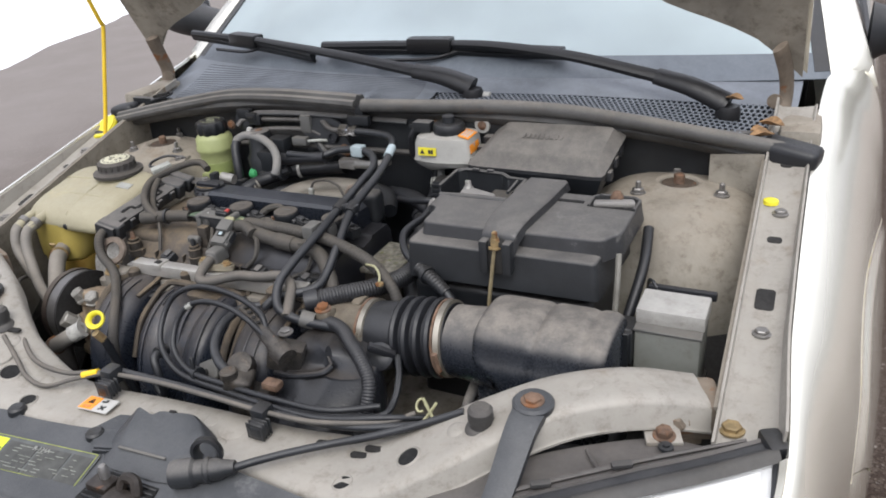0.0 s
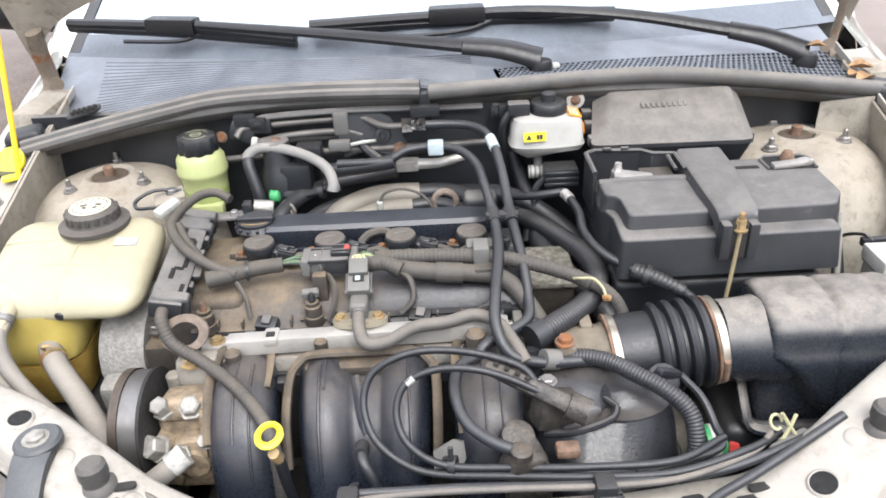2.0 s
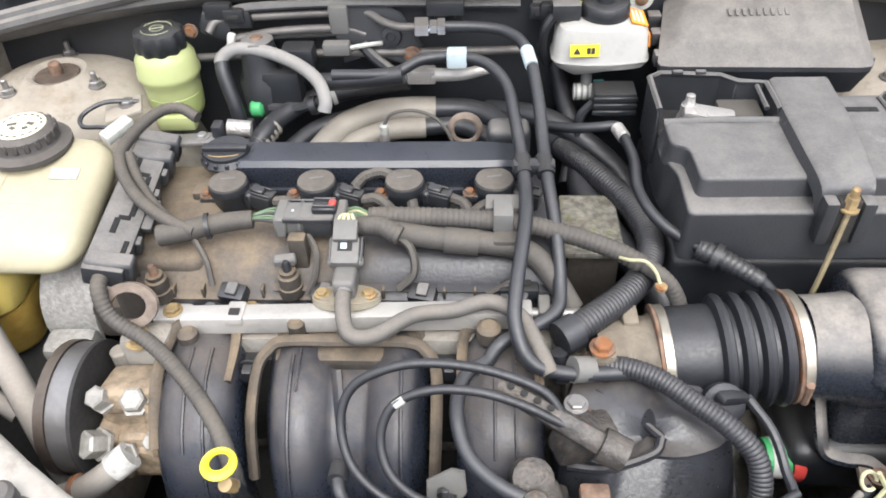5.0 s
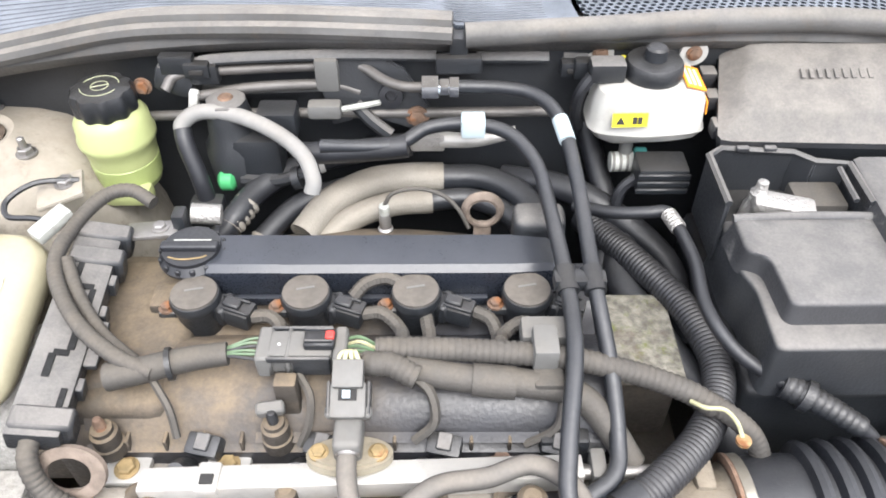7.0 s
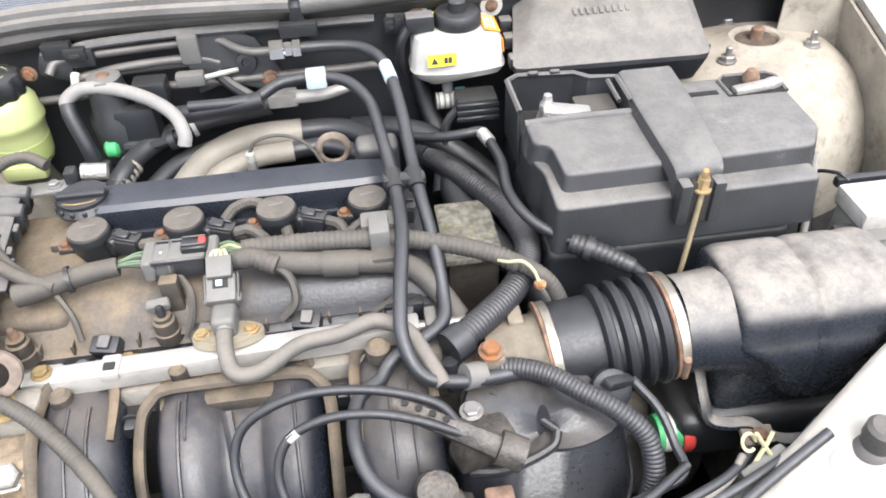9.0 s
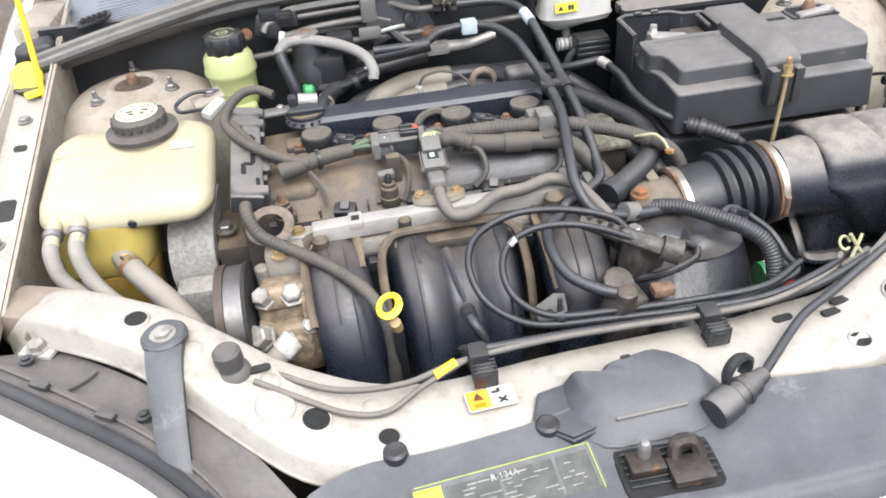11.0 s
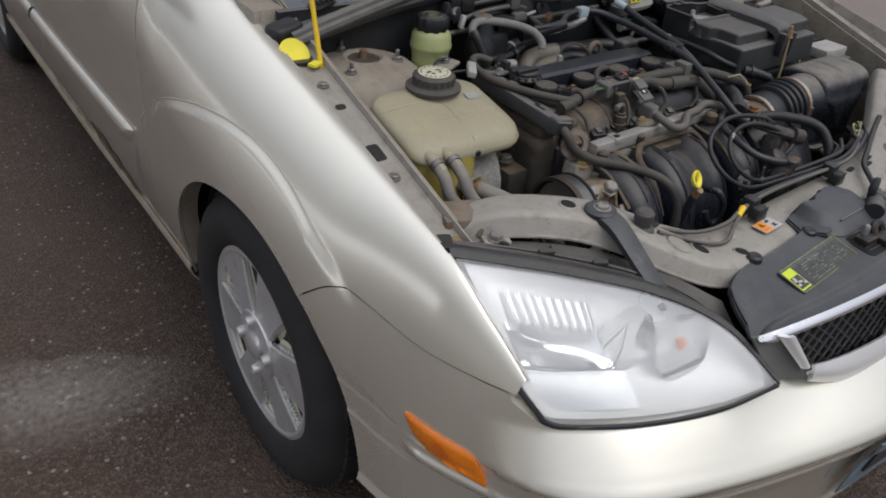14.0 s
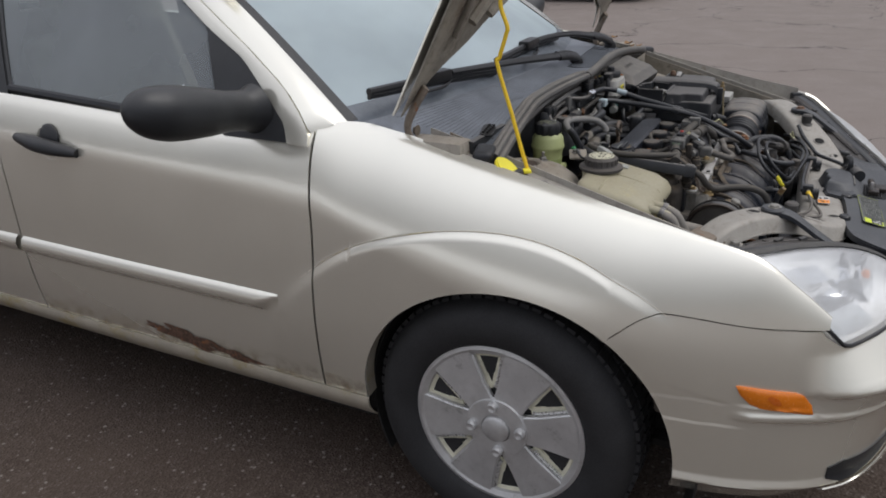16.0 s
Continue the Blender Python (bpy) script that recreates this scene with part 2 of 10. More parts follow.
PSGREEN = mat("green_fluid_reservoir", (0.361, 0.397, 0.181), 0.4, vary=0.06, dust=0.25, dust_col=(0.322, 0.336, 0.196))
PSDARK = mat("green_reservoir_fluid_level", (0.297, 0.351, 0.135), 0.4, vary=0.1)
THROTTLE = mat("grimy_brown_casting", (0.15, 0.13, 0.10), 0.75, 0.15, vary=0.3, scale=40, dust=0.6, dust_col=(0.21, 0.18, 0.14), grime=0.8, bump=0.6, fine=240, lie=(0.3, 1.0), bare=0.1)
WHITE = mat("white_reservoir_plastic", (0.378, 0.374, 0.352), 0.42, vary=0.05, dust=0.25, dust_col=(0.33, 0.31, 0.27), grime=0.2)
YELLOW = mat("yellow_plastic", (0.75, 0.66, 0.04), 0.45, vary=0.08)
YELLOW_ROD = mat("yellow_painted_rod", (0.78, 0.52, 0.02), 0.45, vary=0.08)
ORANGE = mat("orange_print", (0.85, 0.30, 0.03), 0.5, vary=0.05)
PAPER = mat("white_label", (0.473, 0.466, 0.441), 0.55, vary=0.05)
PAPER_G = mat("worn_grey_label", (0.350, 0.357, 0.329), 0.55, vary=0.15, scale=40, grime=0.5)
INK = mat("black_print", (0.03, 0.03, 0.03), 0.6)
LIME = mat("lime_print", (0.62, 0.72, 0.03), 0.5, vary=0.05)
GREEN = mat("green_connector", (0.05, 0.30, 0.11), 0.5)
WIRE_GREEN = mat("faded_green_wire", (0.10, 0.155, 0.085), 0.5, vary=0.2)
BRACKET = mat("rust_stained_bracket", (0.19, 0.155, 0.12), 0.75, 0.1, vary=0.3, dust=0.4, dust_col=(0.24, 0.20, 0.16), grime=0.7, rust=0.25, bump=0.4)
TEAL = mat("teal_connector", (0.08, 0.32, 0.30), 0.5)
RED = mat("red_lock", (0.50, 0.05, 0.04), 0.5)
TAPE = mat("pale_blue_tag", (0.391, 0.466, 0.491), 0.5)
CREAM = mat("cream_clip", (0.38, 0.365, 0.215), 0.5, vary=0.15, scale=60, grime=0.4)
GREYP = mat("grey_connector", (0.112, 0.112, 0.108), 0.55, dust=0.45, dust_col=(0.196, 0.184, 0.161))
LEAF = mat("dead_leaf", (0.26, 0.155, 0.075), 0.8, vary=0.4, scale=60, bump=0.5)
CHROME = mat("chrome", (0.82, 0.83, 0.85), 0.08, 1.0, vary=0.02, bump=0.0)
MOSSY = mat("mossy_corroded_plate", (0.155, 0.145, 0.120), 0.85, 0.1, vary=0.45, scale=90, bump=0.9, fine=240, grime=0.9, second=(0.105, 0.115, 0.03), second_scale=55, second_amount=0.40)
PIPE = mat("dark_dusty_steel_pipe", (0.13, 0.125, 0.12), 0.45, 0.5, vary=0.2, dust=0.4, dust_col=(0.165, 0.150, 0.131))
PALE_BOLT = mat("pale_corroded_bolt", (0.259, 0.248, 0.223), 0.6, 0.3, vary=0.25, scale=90, grime=0.4)
FOIL = mat("silver_foil_sleeve", (0.385, 0.371, 0.350), 0.45, 0.6, vary=0.15, bump=1.0, fine=400)
TIN = mat("tinned_hose_sleeve", (0.246, 0.230, 0.200), 0.6, 0.3, vary=0.12, dust=0.4, dust_col=(0.25, 0.22, 0.18), bump=0.3, fine=500)
HUBCAP = mat("silver_wheel_cover", (0.600, 0.600, 0.594), 0.38, 0.6, vary=0.08, grime=0.15, dust=0.1, second=(0.36, 0.36, 0.35), second_scale=20, second_amount=0.2)
HOUSING = mat("dusty_lamp_housing_plastic", (0.05, 0.048, 0.046), 0.55, vary=0.2, dust=0.65, dust_col=(0.168, 0.160, 0.158), grime=0.45)
EDGE = mat("dusty_lamp_top_edge", (0.035, 0.035, 0.036), 0.5, vary=0.2, dust=0.5, dust_col=(0.115, 0.112, 0.105), grime=0.2)
CHAMFER = mat("bright_silver_chamfer", (0.62, 0.62, 0.61), 0.30, 0.6, vary=0.05)
HUBPALE = mat("salt_stained_cover_edge", (0.58, 0.56, 0.44), 0.6, 0.0, vary=0.2, second=(0.30, 0.28, 0.20), second_scale=18, second_amount=0.4)
TYRE = mat("tyre_rubber", (0.017, 0.017, 0.018), 0.75, vary=0.2, fine=300, bump=0.25)
AMBER = mat("amber_lens", (0.72, 0.19, 0.01), 0.22, vary=0.05, coat=0.6)
# lens and windows: sky glare is painted on as pale diffuse colour
LENS = glass("clear_headlight_lens", (0.97, 0.98, 0.98), 0.03, glare=0.29, glare_col=(0.96, 0.965, 0.97))
GLASS = glass("window_glass", (0.56, 0.64, 0.63), 0.01, glare=0.20)
SCREEN = glass("windscreen_glass", (0.62, 0.70, 0.70), 0.01, glare=0.46, glare_col=(0.74, 0.86, 0.90))
CABIN = mat("grey_cabin_trim", (0.16, 0.155, 0.145), 0.8, vary=0.1)
SEATM = mat("beige_seat_cloth", (0.30, 0.28, 0.24), 0.9, vary=0.1, fine=500, bump=0.4)


# ---------------------------------------------------------------- mesh helpers
def V(*a):
    return Vector(a)


def finish(bm, angle=38.0):
    bmesh.ops.recalc_face_normals(bm, faces=bm.faces)
    for f in bm.faces:
        f.smooth = True
    lim = radians(angle)
    for e in bm.edges:
        if len(e.link_faces) == 2 and e.calc_face_angle(0) > lim:
            e.smooth = False


def thing(name, at, label, category, group="", kind=""):
    ob = new(name)
    ob.empty_display_size = 0.05
    ob.matrix_world = Matrix.Translation(at)
    return tagged(ob, label, category, group, kind)


def part(name, bm, material, parent=None, label="", angle=38.0):
    finish(bm, angle)
    me = bpy.data.meshes.new(name)
    bm.to_mesh(me)
    bm.free()
    me.materials.append(material)
    ob = new(name, me)
    if parent:
        ob.parent = parent
        if parent.type == "EMPTY":
            ob.matrix_parent_inverse = parent.matrix_basis.inverted()
    if label:
        ob["label"] = label
    return ob


def merge(bm, other, m=None):
    me = bpy.data.meshes.new("tmp")
    other.to_mesh(me)
    other.free()
    if m is not None:
        me.transform(m)
    bm.from_mesh(me)
    bpy.data.meshes.remove(me)
    return bm


def box(size, at=(0, 0, 0), bev=0.004, seg=2, rot=(0, 0, 0), bm=None, taper=1.0):
    b = bmesh.new()
    bmesh.ops.create_cube(b, size=1.0)
    for v in b.verts:
        k = taper if v.co.z > 0 else 1.0
        v.co = Vector((v.co.x * size[0] * k, v.co.y * size[1] * k, v.co.z * size[2]))
    if bev:
        bmesh.ops.bevel(b, geom=list(b.edges), offset=min(bev, 0.45 * min(size)), segments=seg, affect="EDGES", profile=0.6)
    return merge(bm if bm else bmesh.new(), b, pose(*at, *rot))


AXES = {"z": Matrix(), "x": Matrix.Rotation(radians(90), 4, "Y"), "y": Matrix.Rotation(radians(-90), 4, "X"), "-y": Matrix.Rotation(radians(90), 4, "X"), "-x": Matrix.Rotation(radians(-90), 4, "Y")}


def lathe(profile, at=(0, 0, 0), axis="z", seg=24, bm=None, m=None):
    """profile: (radius, height) pairs from one end to the other."""
    b = bmesh.new()
    rings = []
    for r, h in profile:
        if r < 1e-5:
            rings.append([b.verts.new((0, 0, h))])
        else:
            rings.append([b.verts.new((r * math.cos(2 * math.pi * i / seg), r * math.sin(2 * math.pi * i / seg), h)) for i in range(seg)])
    for a, c in zip(rings, rings[1:]):
        for i in range(seg):
            j = (i + 1) % seg
            if len(a) == 1 and len(c) == 1:
                continue
            if len(a) == 1:
                b.faces.new((a[0], c[i], c[j]))
            elif len(c) == 1:
                b.faces.new((a[i], a[j], c[0]))
            else:
                b.faces.new((a[i], a[j], c[j], c[i]))
    for ring, flip in ((rings[0], True), (rings[-1], False)):
        if len(ring) > 1:
            b.faces.new(ring[::-1] if flip else ring)
    if m is None:
        m = Matrix.Translation(at) @ (AXES[axis] if isinstance(axis, str) else axis)
    return merge(bm if bm else bmesh.new(), b, m)


def cyl(r, h, at=(0, 0, 0), axis="z", seg=20, bev=0.002, bm=None):
    bev = min(bev, r * 0.4, h * 0.4)
    return lathe([(0, 0), (r - bev, 0), (r, bev), (r, h - bev), (r - bev, h), (0, h)], at, axis, seg, bm)


def hexbolt(at, r=0.007, h=0.006, axis="z", bm=None):
    bm = lathe([(0, -0.001), (r * 1.35, -0.001), (r * 1.35, 0.0012), (r * 1.0, 0.0016)], at, axis, 16, bm)
    return lathe([(r, 0.001), (r, h * 0.85), (r * 0.85, h), (0, h)], at, axis, 6, bm)


def smooth_path(pts, n=8):
    pts = [Vector(p) for p in pts]
    if len(pts) < 3:
        return pts
    out = []
    ext = [2 * pts[0] - pts[1]] + pts + [2 * pts[-1] - pts[-2]]
    for i in range(1, len(ext) - 2):
        p0, p1, p2, p3 = ext[i - 1:i + 3]
        for k in range(n):
            t = k / n
            out.append(0.5 * (2 * p1 + (p2 - p0) * t + (2 * p0 - 5 * p1 + 4 * p2 - p3) * t * t + (3 * p1 - p0 - 3 * p2 + p3) * t ** 3))
    out.append(pts[-1])
    return out


def even(path, step):
    """The path again, with points at even steps."""
    out, left = [path[0]], 0.0
    for a, b in zip(path, path[1:]):
        d = (b - a).length
        if d < 1e-9:
            continue
        t = step - left
        while t <= d:
            out.append(a + (b - a) * (t / d))
            t += step
        left = d - (t - step)
    if (out[-1] - path[-1]).length > step * 0.3:
        out.append(path[-1])
    return out


def tube(pts, r, seg=10, ribs=0.0, rib_depth=0.075, bm=None, n=8, flat=1.0):
    """A round hose along pts; r may be a function of 0..1. ribs: pitch of the corrugation."""
    path = smooth_path(pts, n)
    total = sum((b - a).length for a, b in zip(path, path[1:]))
    if ribs:
        path = even(path, ribs / 3)
    b = bmesh.new()
    up = None
    rings = []
    run = 0.0
    for i, p in enumerate(path):
        if i:
            run += (p - path[i - 1]).length
        d = (path[min(i + 1, len(path) - 1)] - path[max(i - 1, 0)])
        if d.length < 1e-9:
            continue
        d.normalize()
        if up is None:
            up = d.orthogonal().normalized()
        up = (up - d * up.dot(d))
        up = up.normalized() if up.length > 1e-6 else d.orthogonal().normalized()
        side = d.cross(up)
        rad = r(run / total) if callable(r) else r
        if ribs:
            rad *= (1.0, 1.0 - rib_depth, 1.0)[i % 3]
        rings.append([b.verts.new(p + rad * (math.cos(2 * math.pi * k / seg) * up + flat * math.sin(2 * math.pi * k / seg) * side)) for k in range(seg)])
    for a, c in zip(rings, rings[1:]):
        for k in range(seg):
            j = (k + 1) % seg
            b.faces.new((a[k], a[j], c[j], c[k]))
    b.faces.new(rings[0][::-1])
    b.faces.new(rings[-1])
    return merge(bm if bm else bmesh.new(), b)


def plate(outline, h, m=None, bev=0.003, bm=None, seg=2):
    """A flat plate: outline in x, y, from z = 0 up to h."""
    b = bmesh.new()
    lower = [b.verts.new((x, y, 0)) for x, y in outline]
    f = b.faces.new(lower)
    ext = bmesh.ops.extrude_face_region(b, geom=[f])
    top = [g for g in ext["geom"] if isinstance(g, bmesh.types.BMVert)]
    bmesh.ops.translate(b, verts=top, vec=(0, 0, h))
    if bev:
        es = [e for e in b.edges if all(v in set(top) for v in e.verts)]
        bmesh.ops.bevel(b, geom=es, offset=bev, segments=seg, affect="EDGES")
    return merge(bm if bm else bmesh.new(), b, m)


def sheet(f, nu, nv, thick=0.0, bm=None, close_u=False):
    """A surface f(u, v) over 0..1, made into a shell of that thickness."""
    b = bmesh.new()
    rows = [[b.verts.new(f(i / nu, j / nv)) for j in range(nv + 1)] for i in range(nu + 1)]
    for i in range(nu):
        for j in range(nv):
            try:
                b.faces.new((rows[i][j], rows[i + 1][j], rows[i + 1][j + 1], rows[i][j + 1]))
            except ValueError:
                pass
    bmesh.ops.remove_doubles(b, verts=b.verts, dist=1e-5)
    if thick:
        bmesh.ops.recalc_face_normals(b, faces=b.faces)
        b.normal_update()
        faces = list(b.faces)
        rim = [e for e in b.edges if len(e.link_faces) == 1]
        under = {v: b.verts.new(v.co - v.normal * thick) for v in list(b.verts)}
        for g in faces:
            b.faces.new([under[v] for v in reversed(g.verts)])
        for e in rim:
            p, q = e.verts
            try:
                b.faces.new((p, q, under[q], under[p]))
            except ValueError:
                pass
    return merge(bm if bm else bmesh.new(), b)


def loft(sections, bm=None, caps=True):
    """Closed rings of equal length joined one to the next."""
    b = bmesh.new()
    rings = [[b.verts.new(p) for p in s] for s in sections]
    n = len(rings[0])
    for a, c in zip(rings, rings[1:]):
        for k in range(n):
            j = (k + 1) % n
            b.faces.new((a[k], a[j], c[j], c[k]))
    if caps:
        b.faces.new(rings[0][::-1])
        b.faces.new(rings[-1])
    return merge(bm if bm else bmesh.new(), b)


def rrect(w, d, r, n=4):
    """A rounded rectangle round the origin, in x and y."""
    out = []
    for cx, cy, a0 in ((w / 2 - r, d / 2 - r, 0), (-w / 2 + r, d / 2 - r, 90), (-w / 2 + r, -d / 2 + r, 180), (w / 2 - r, -d / 2 + r, 270)):
        for k in range(n + 1):
            a = radians(a0 + 90 * k / n)
            out.append((cx + r * math.cos(a), cy + r * math.sin(a)))
    return out


def lerp(table, x):
    """A smooth curve through the table's points that never overshoots."""
    if x <= table[0][0]:
        return table[0][1]
    if x >= table[-1][0]:
        return table[-1][1]
    n = len(table)

    def slope(i):
        return (table[i + 1][1] - table[i][1]) / (table[i + 1][0] - table[i][0])

    def tangent(i):
        if i == 0:
            return slope(0)
        if i == n - 1:
            return slope(n - 2)
        a, b = slope(i - 1), slope(i)
        if a * b <= 0:
            return 0.0
        ha, hb = table[i][0] - table[i - 1][0], table[i + 1][0] - table[i][0]
        wa, wb = 2 * hb + ha, hb + 2 * ha
        return (wa + wb) / (wa / a + wb / b)
    for i in range(n - 1):
        (a, p), (b, q) = table[i], table[i + 1]
        if x <= b:
            h = b - a
            t = (x - a) / h
            return p * (1 + 2 * t) * (1 - t) ** 2 + h * tangent(i) * t * (1 - t) ** 2 + q * t * t * (3 - 2 * t) + h * tangent(i + 1) * t * t * (t - 1)


def mirrored(ob, parent, name=None):
    """The same mesh on the other side of the car."""
    me = ob.data.copy()
    me.transform(Matrix.Diagonal((-1, 1, 1, 1)))
    me.flip_normals()
    o = new(name or ob.name.split(".")[0], me)
    o.parent = parent
    if parent.type == "EMPTY":
        o.matrix_parent_inverse = parent.matrix_basis.inverted()
    for k in ("label",):
        if k in ob:
            o[k] = ob[k]
    return o


# ---------------------------------------------------------------- ground and distance
def asphalt():
    m = bpy.data.materials.new("worn_asphalt")
    m.use_nodes = True
    nt = m.node_tree
    n, l = nt.nodes, nt.links
    p = n["Principled BSDF"]
    tc = n.new("ShaderNodeTexCoord")

    def noise_at(scale, detail=4.0, rough=0.6):
        x = n.new("ShaderNodeTexNoise")
        x.inputs["Scale"].default_value, x.inputs["Detail"].default_value, x.inputs["Roughness"].default_value = scale, detail, rough
        l.new(tc.outputs["Object"], x.inputs["Vector"])
        return x.outputs["Fac"]

    def ranged(v, lo, hi, a=0.0, b=1.0):
        r = n.new("ShaderNodeMapRange")
        l.new(v, r.inputs["Value"])
        r.inputs["From Min"].default_value, r.inputs["From Max"].default_value = lo, hi
        r.inputs["To Min"].default_value, r.inputs["To Max"].default_value = a, b
        return r.outputs["Result"]

    def mixed(a, b, fac):
        x = n.new("ShaderNodeMix")
        x.data_type = "RGBA"
        for s, v in ((6, a), (7, b)):
            if isinstance(v, tuple):
                x.inputs[s].default_value = (*v, 1.0)
            else:
                l.new(v, x.inputs[s])
        l.new(fac, x.inputs[0])
        return x.outputs[2]

    stone = n.new("ShaderNodeTexVoronoi")
    stone.inputs["Scale"].default_value = 150.0
    l.new(tc.outputs["Object"], stone.inputs["Vector"])
    sep = n.new("ShaderNodeSeparateColor")
    l.new(stone.outputs["Color"], sep.inputs["Color"])
    col = mixed((0.042, 0.028, 0.021), (0.074, 0.053, 0.040), ranged(noise_at(1.3, 7), 0.35, 0.65))
    col = mixed(col, (0.096, 0.074, 0.060), ranged(sep.outputs["Red"], 0.35, 1.0, 0.0, 0.95))
    col = mixed(col, (0.55, 0.52, 0.47), ranged(sep.outputs["Green"], 0.992, 0.997, 0.0, 0.3))
    # pale stones of about a centimetre in the worn surface
    for size, share, tone in ((62.0, 0.970, (0.29, 0.265, 0.235)), (120.0, 0.93, (0.17, 0.146, 0.126))):
        chip = n.new("ShaderNodeTexVoronoi")
        chip.inputs["Scale"].default_value = size
        l.new(tc.outputs["Object"], chip.inputs["Vector"])
        pick = n.new("ShaderNodeSeparateColor")
        l.new(chip.outputs["Color"], pick.inputs["Color"])
        both = n.new("ShaderNodeMath")
        both.operation = "MULTIPLY"
        l.new(ranged(pick.outputs["Blue"], share, share + 0.004), both.inputs[0])
        l.new(ranged(chip.outputs["Distance"], 0.36, 0.20, 0.0, 0.65), both.inputs[1])
        col = mixed(col, tone, both.outputs[0])
    col = mixed(col, (0.20, 0.18, 0.165), ranged(noise_at(0.55, 8, 0.7), 0.60, 0.78, 0.0, 0.55))
    # the far ground's brightness is put into its colour, paler with rising x
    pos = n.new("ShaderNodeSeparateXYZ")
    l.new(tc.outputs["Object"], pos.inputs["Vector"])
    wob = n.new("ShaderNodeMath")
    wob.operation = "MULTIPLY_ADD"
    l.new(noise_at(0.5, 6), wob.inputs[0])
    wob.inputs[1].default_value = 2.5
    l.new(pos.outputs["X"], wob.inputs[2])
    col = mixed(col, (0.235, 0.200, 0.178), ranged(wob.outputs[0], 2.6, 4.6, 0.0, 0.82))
    # painted paler again towards the snow
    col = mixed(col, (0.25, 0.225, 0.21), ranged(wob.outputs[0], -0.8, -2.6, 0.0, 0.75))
    crack = n.new("ShaderNodeTexVoronoi")
    crack.feature = "DISTANCE_TO_EDGE"
    crack.inputs["Scale"].default_value = 0.42
    bend = n.new("ShaderNodeVectorMath")
    bend.operation = "ADD"
    wig = n.new("ShaderNodeTexNoise")
    wig.inputs["Scale"].default_value, wig.inputs["Detail"].default_value = 1.6, 6.0
    l.new(tc.outputs["Object"], wig.inputs["Vector"])
    l.new(tc.outputs["Object"], bend.inputs[0])
    l.new(wig.outputs["Color"], bend.inputs[1])
    l.new(bend.outputs["Vector"], crack.inputs["Vector"])
    far_side = ranged(wob.outputs[0], 3.2, 4.8, 1.0, 0.0)
    keep = n.new("ShaderNodeMath")
    keep.operation = "MAXIMUM"
    l.new(ranged(crack.outputs["Distance"], 0.002, 0.006), keep.inputs[0])
    l.new(far_side, keep.inputs[1])
    col = mixed((0.075, 0.062, 0.055), col, keep.outputs[0])
    l.new(col, p.inputs["Base Color"])
    l.new(ranged(noise_at(2.2, 6), 0.35, 0.65, 0.65, 0.9), p.inputs["Roughness"])
    p.inputs["Specular IOR Level"].default_value = 0.25
    b = n.new("ShaderNodeBump")
    b.inputs["Strength"].default_value = 0.7
    b.inputs["Distance"].default_value = 0.006
    l.new(stone.outputs["Distance"], b.inputs["Height"])
    l.new(b.outputs["Normal"], p.inputs["Normal"])
    return m


ASPHALT = asphalt()
SNOW = mat("old_snow", (0.80, 0.81, 0.82), 0.8, vary=0.08, scale=2, fine=30, bump=0.6)


def ground_z(u, v):
    x, y = -260 + 520 * u, -260 + 520 * v
    return V(x, y, 0.0)


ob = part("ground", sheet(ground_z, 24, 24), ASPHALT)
tagged(ob, "dark worn asphalt car park with pale grit", "asphalt", kind="structure")


def salt_patch():
    r = random.Random(5)

    def f(u, v):
        a = 2 * math.pi * v
        k = u * (1 + 0.18 * math.sin(3 * a + 1) + 0.1 * math.sin(7 * a))
        return V(-1.12 + 0.30 * k * math.cos(a), 1.28 + 0.17 * k * math.sin(a) - 0.1 * k * math.cos(a), 0.0008 + 0.0012 * (1 - u))
    m = bpy.data.materials.new("salt_bloom")
    m.use_nodes = True
    nt = m.node_tree
    n, l = nt.nodes, nt.links
    p = n["Principled BSDF"]
    p.inputs["Base Color"].default_value = (0.36, 0.33, 0.30, 1)
    p.inputs["Roughness"].default_value = 0.9
    tc = n.new("ShaderNodeTexCoord")
    no = n.new("ShaderNodeTexNoise")
    no.inputs["Scale"].default_value, no.inputs["Detail"].default_value = 60.0, 8.0
    l.new(tc.outputs["Object"], no.inputs["Vector"])
    gr = n.new("ShaderNodeTexGradient")
    gr.gradient_type = "SPHERICAL"
    mp = n.new("ShaderNodeMapping")
    mp.vector_type = "TEXTURE"
    mp.inputs["Location"].default_value = (-1.12, 1.28, 0)
    mp.inputs["Rotation"].default_value = (0, 0, radians(-18))
    mp.inputs["Scale"].default_value = (0.34, 0.19, 0.19)
    l.new(tc.outputs["Object"], mp.inputs["Vector"])
    l.new(mp.outputs["Vector"], gr.inputs["Vector"])
    mu = n.new("ShaderNodeMath")
    mu.operation = "MULTIPLY"
    mr = n.new("ShaderNodeMapRange")
    mr.inputs["From Min"].default_value, mr.inputs["From Max"].default_value = 0.25, 0.75
    mr.inputs["To Max"].default_value = 0.8
    l.new(no.outputs["Fac"], mr.inputs["Value"])
    l.new(mr.outputs["Result"], mu.inputs[0])
    l.new(gr.outputs["Fac"], mu.inputs[1])
    l.new(mu.outputs[0], p.inputs["Alpha"])
    o = part("salt_stain", sheet(f, 8, 40), m)
    tagged(o, "pale dried salt stain on the asphalt", "stain", kind="structure")


salt_patch()


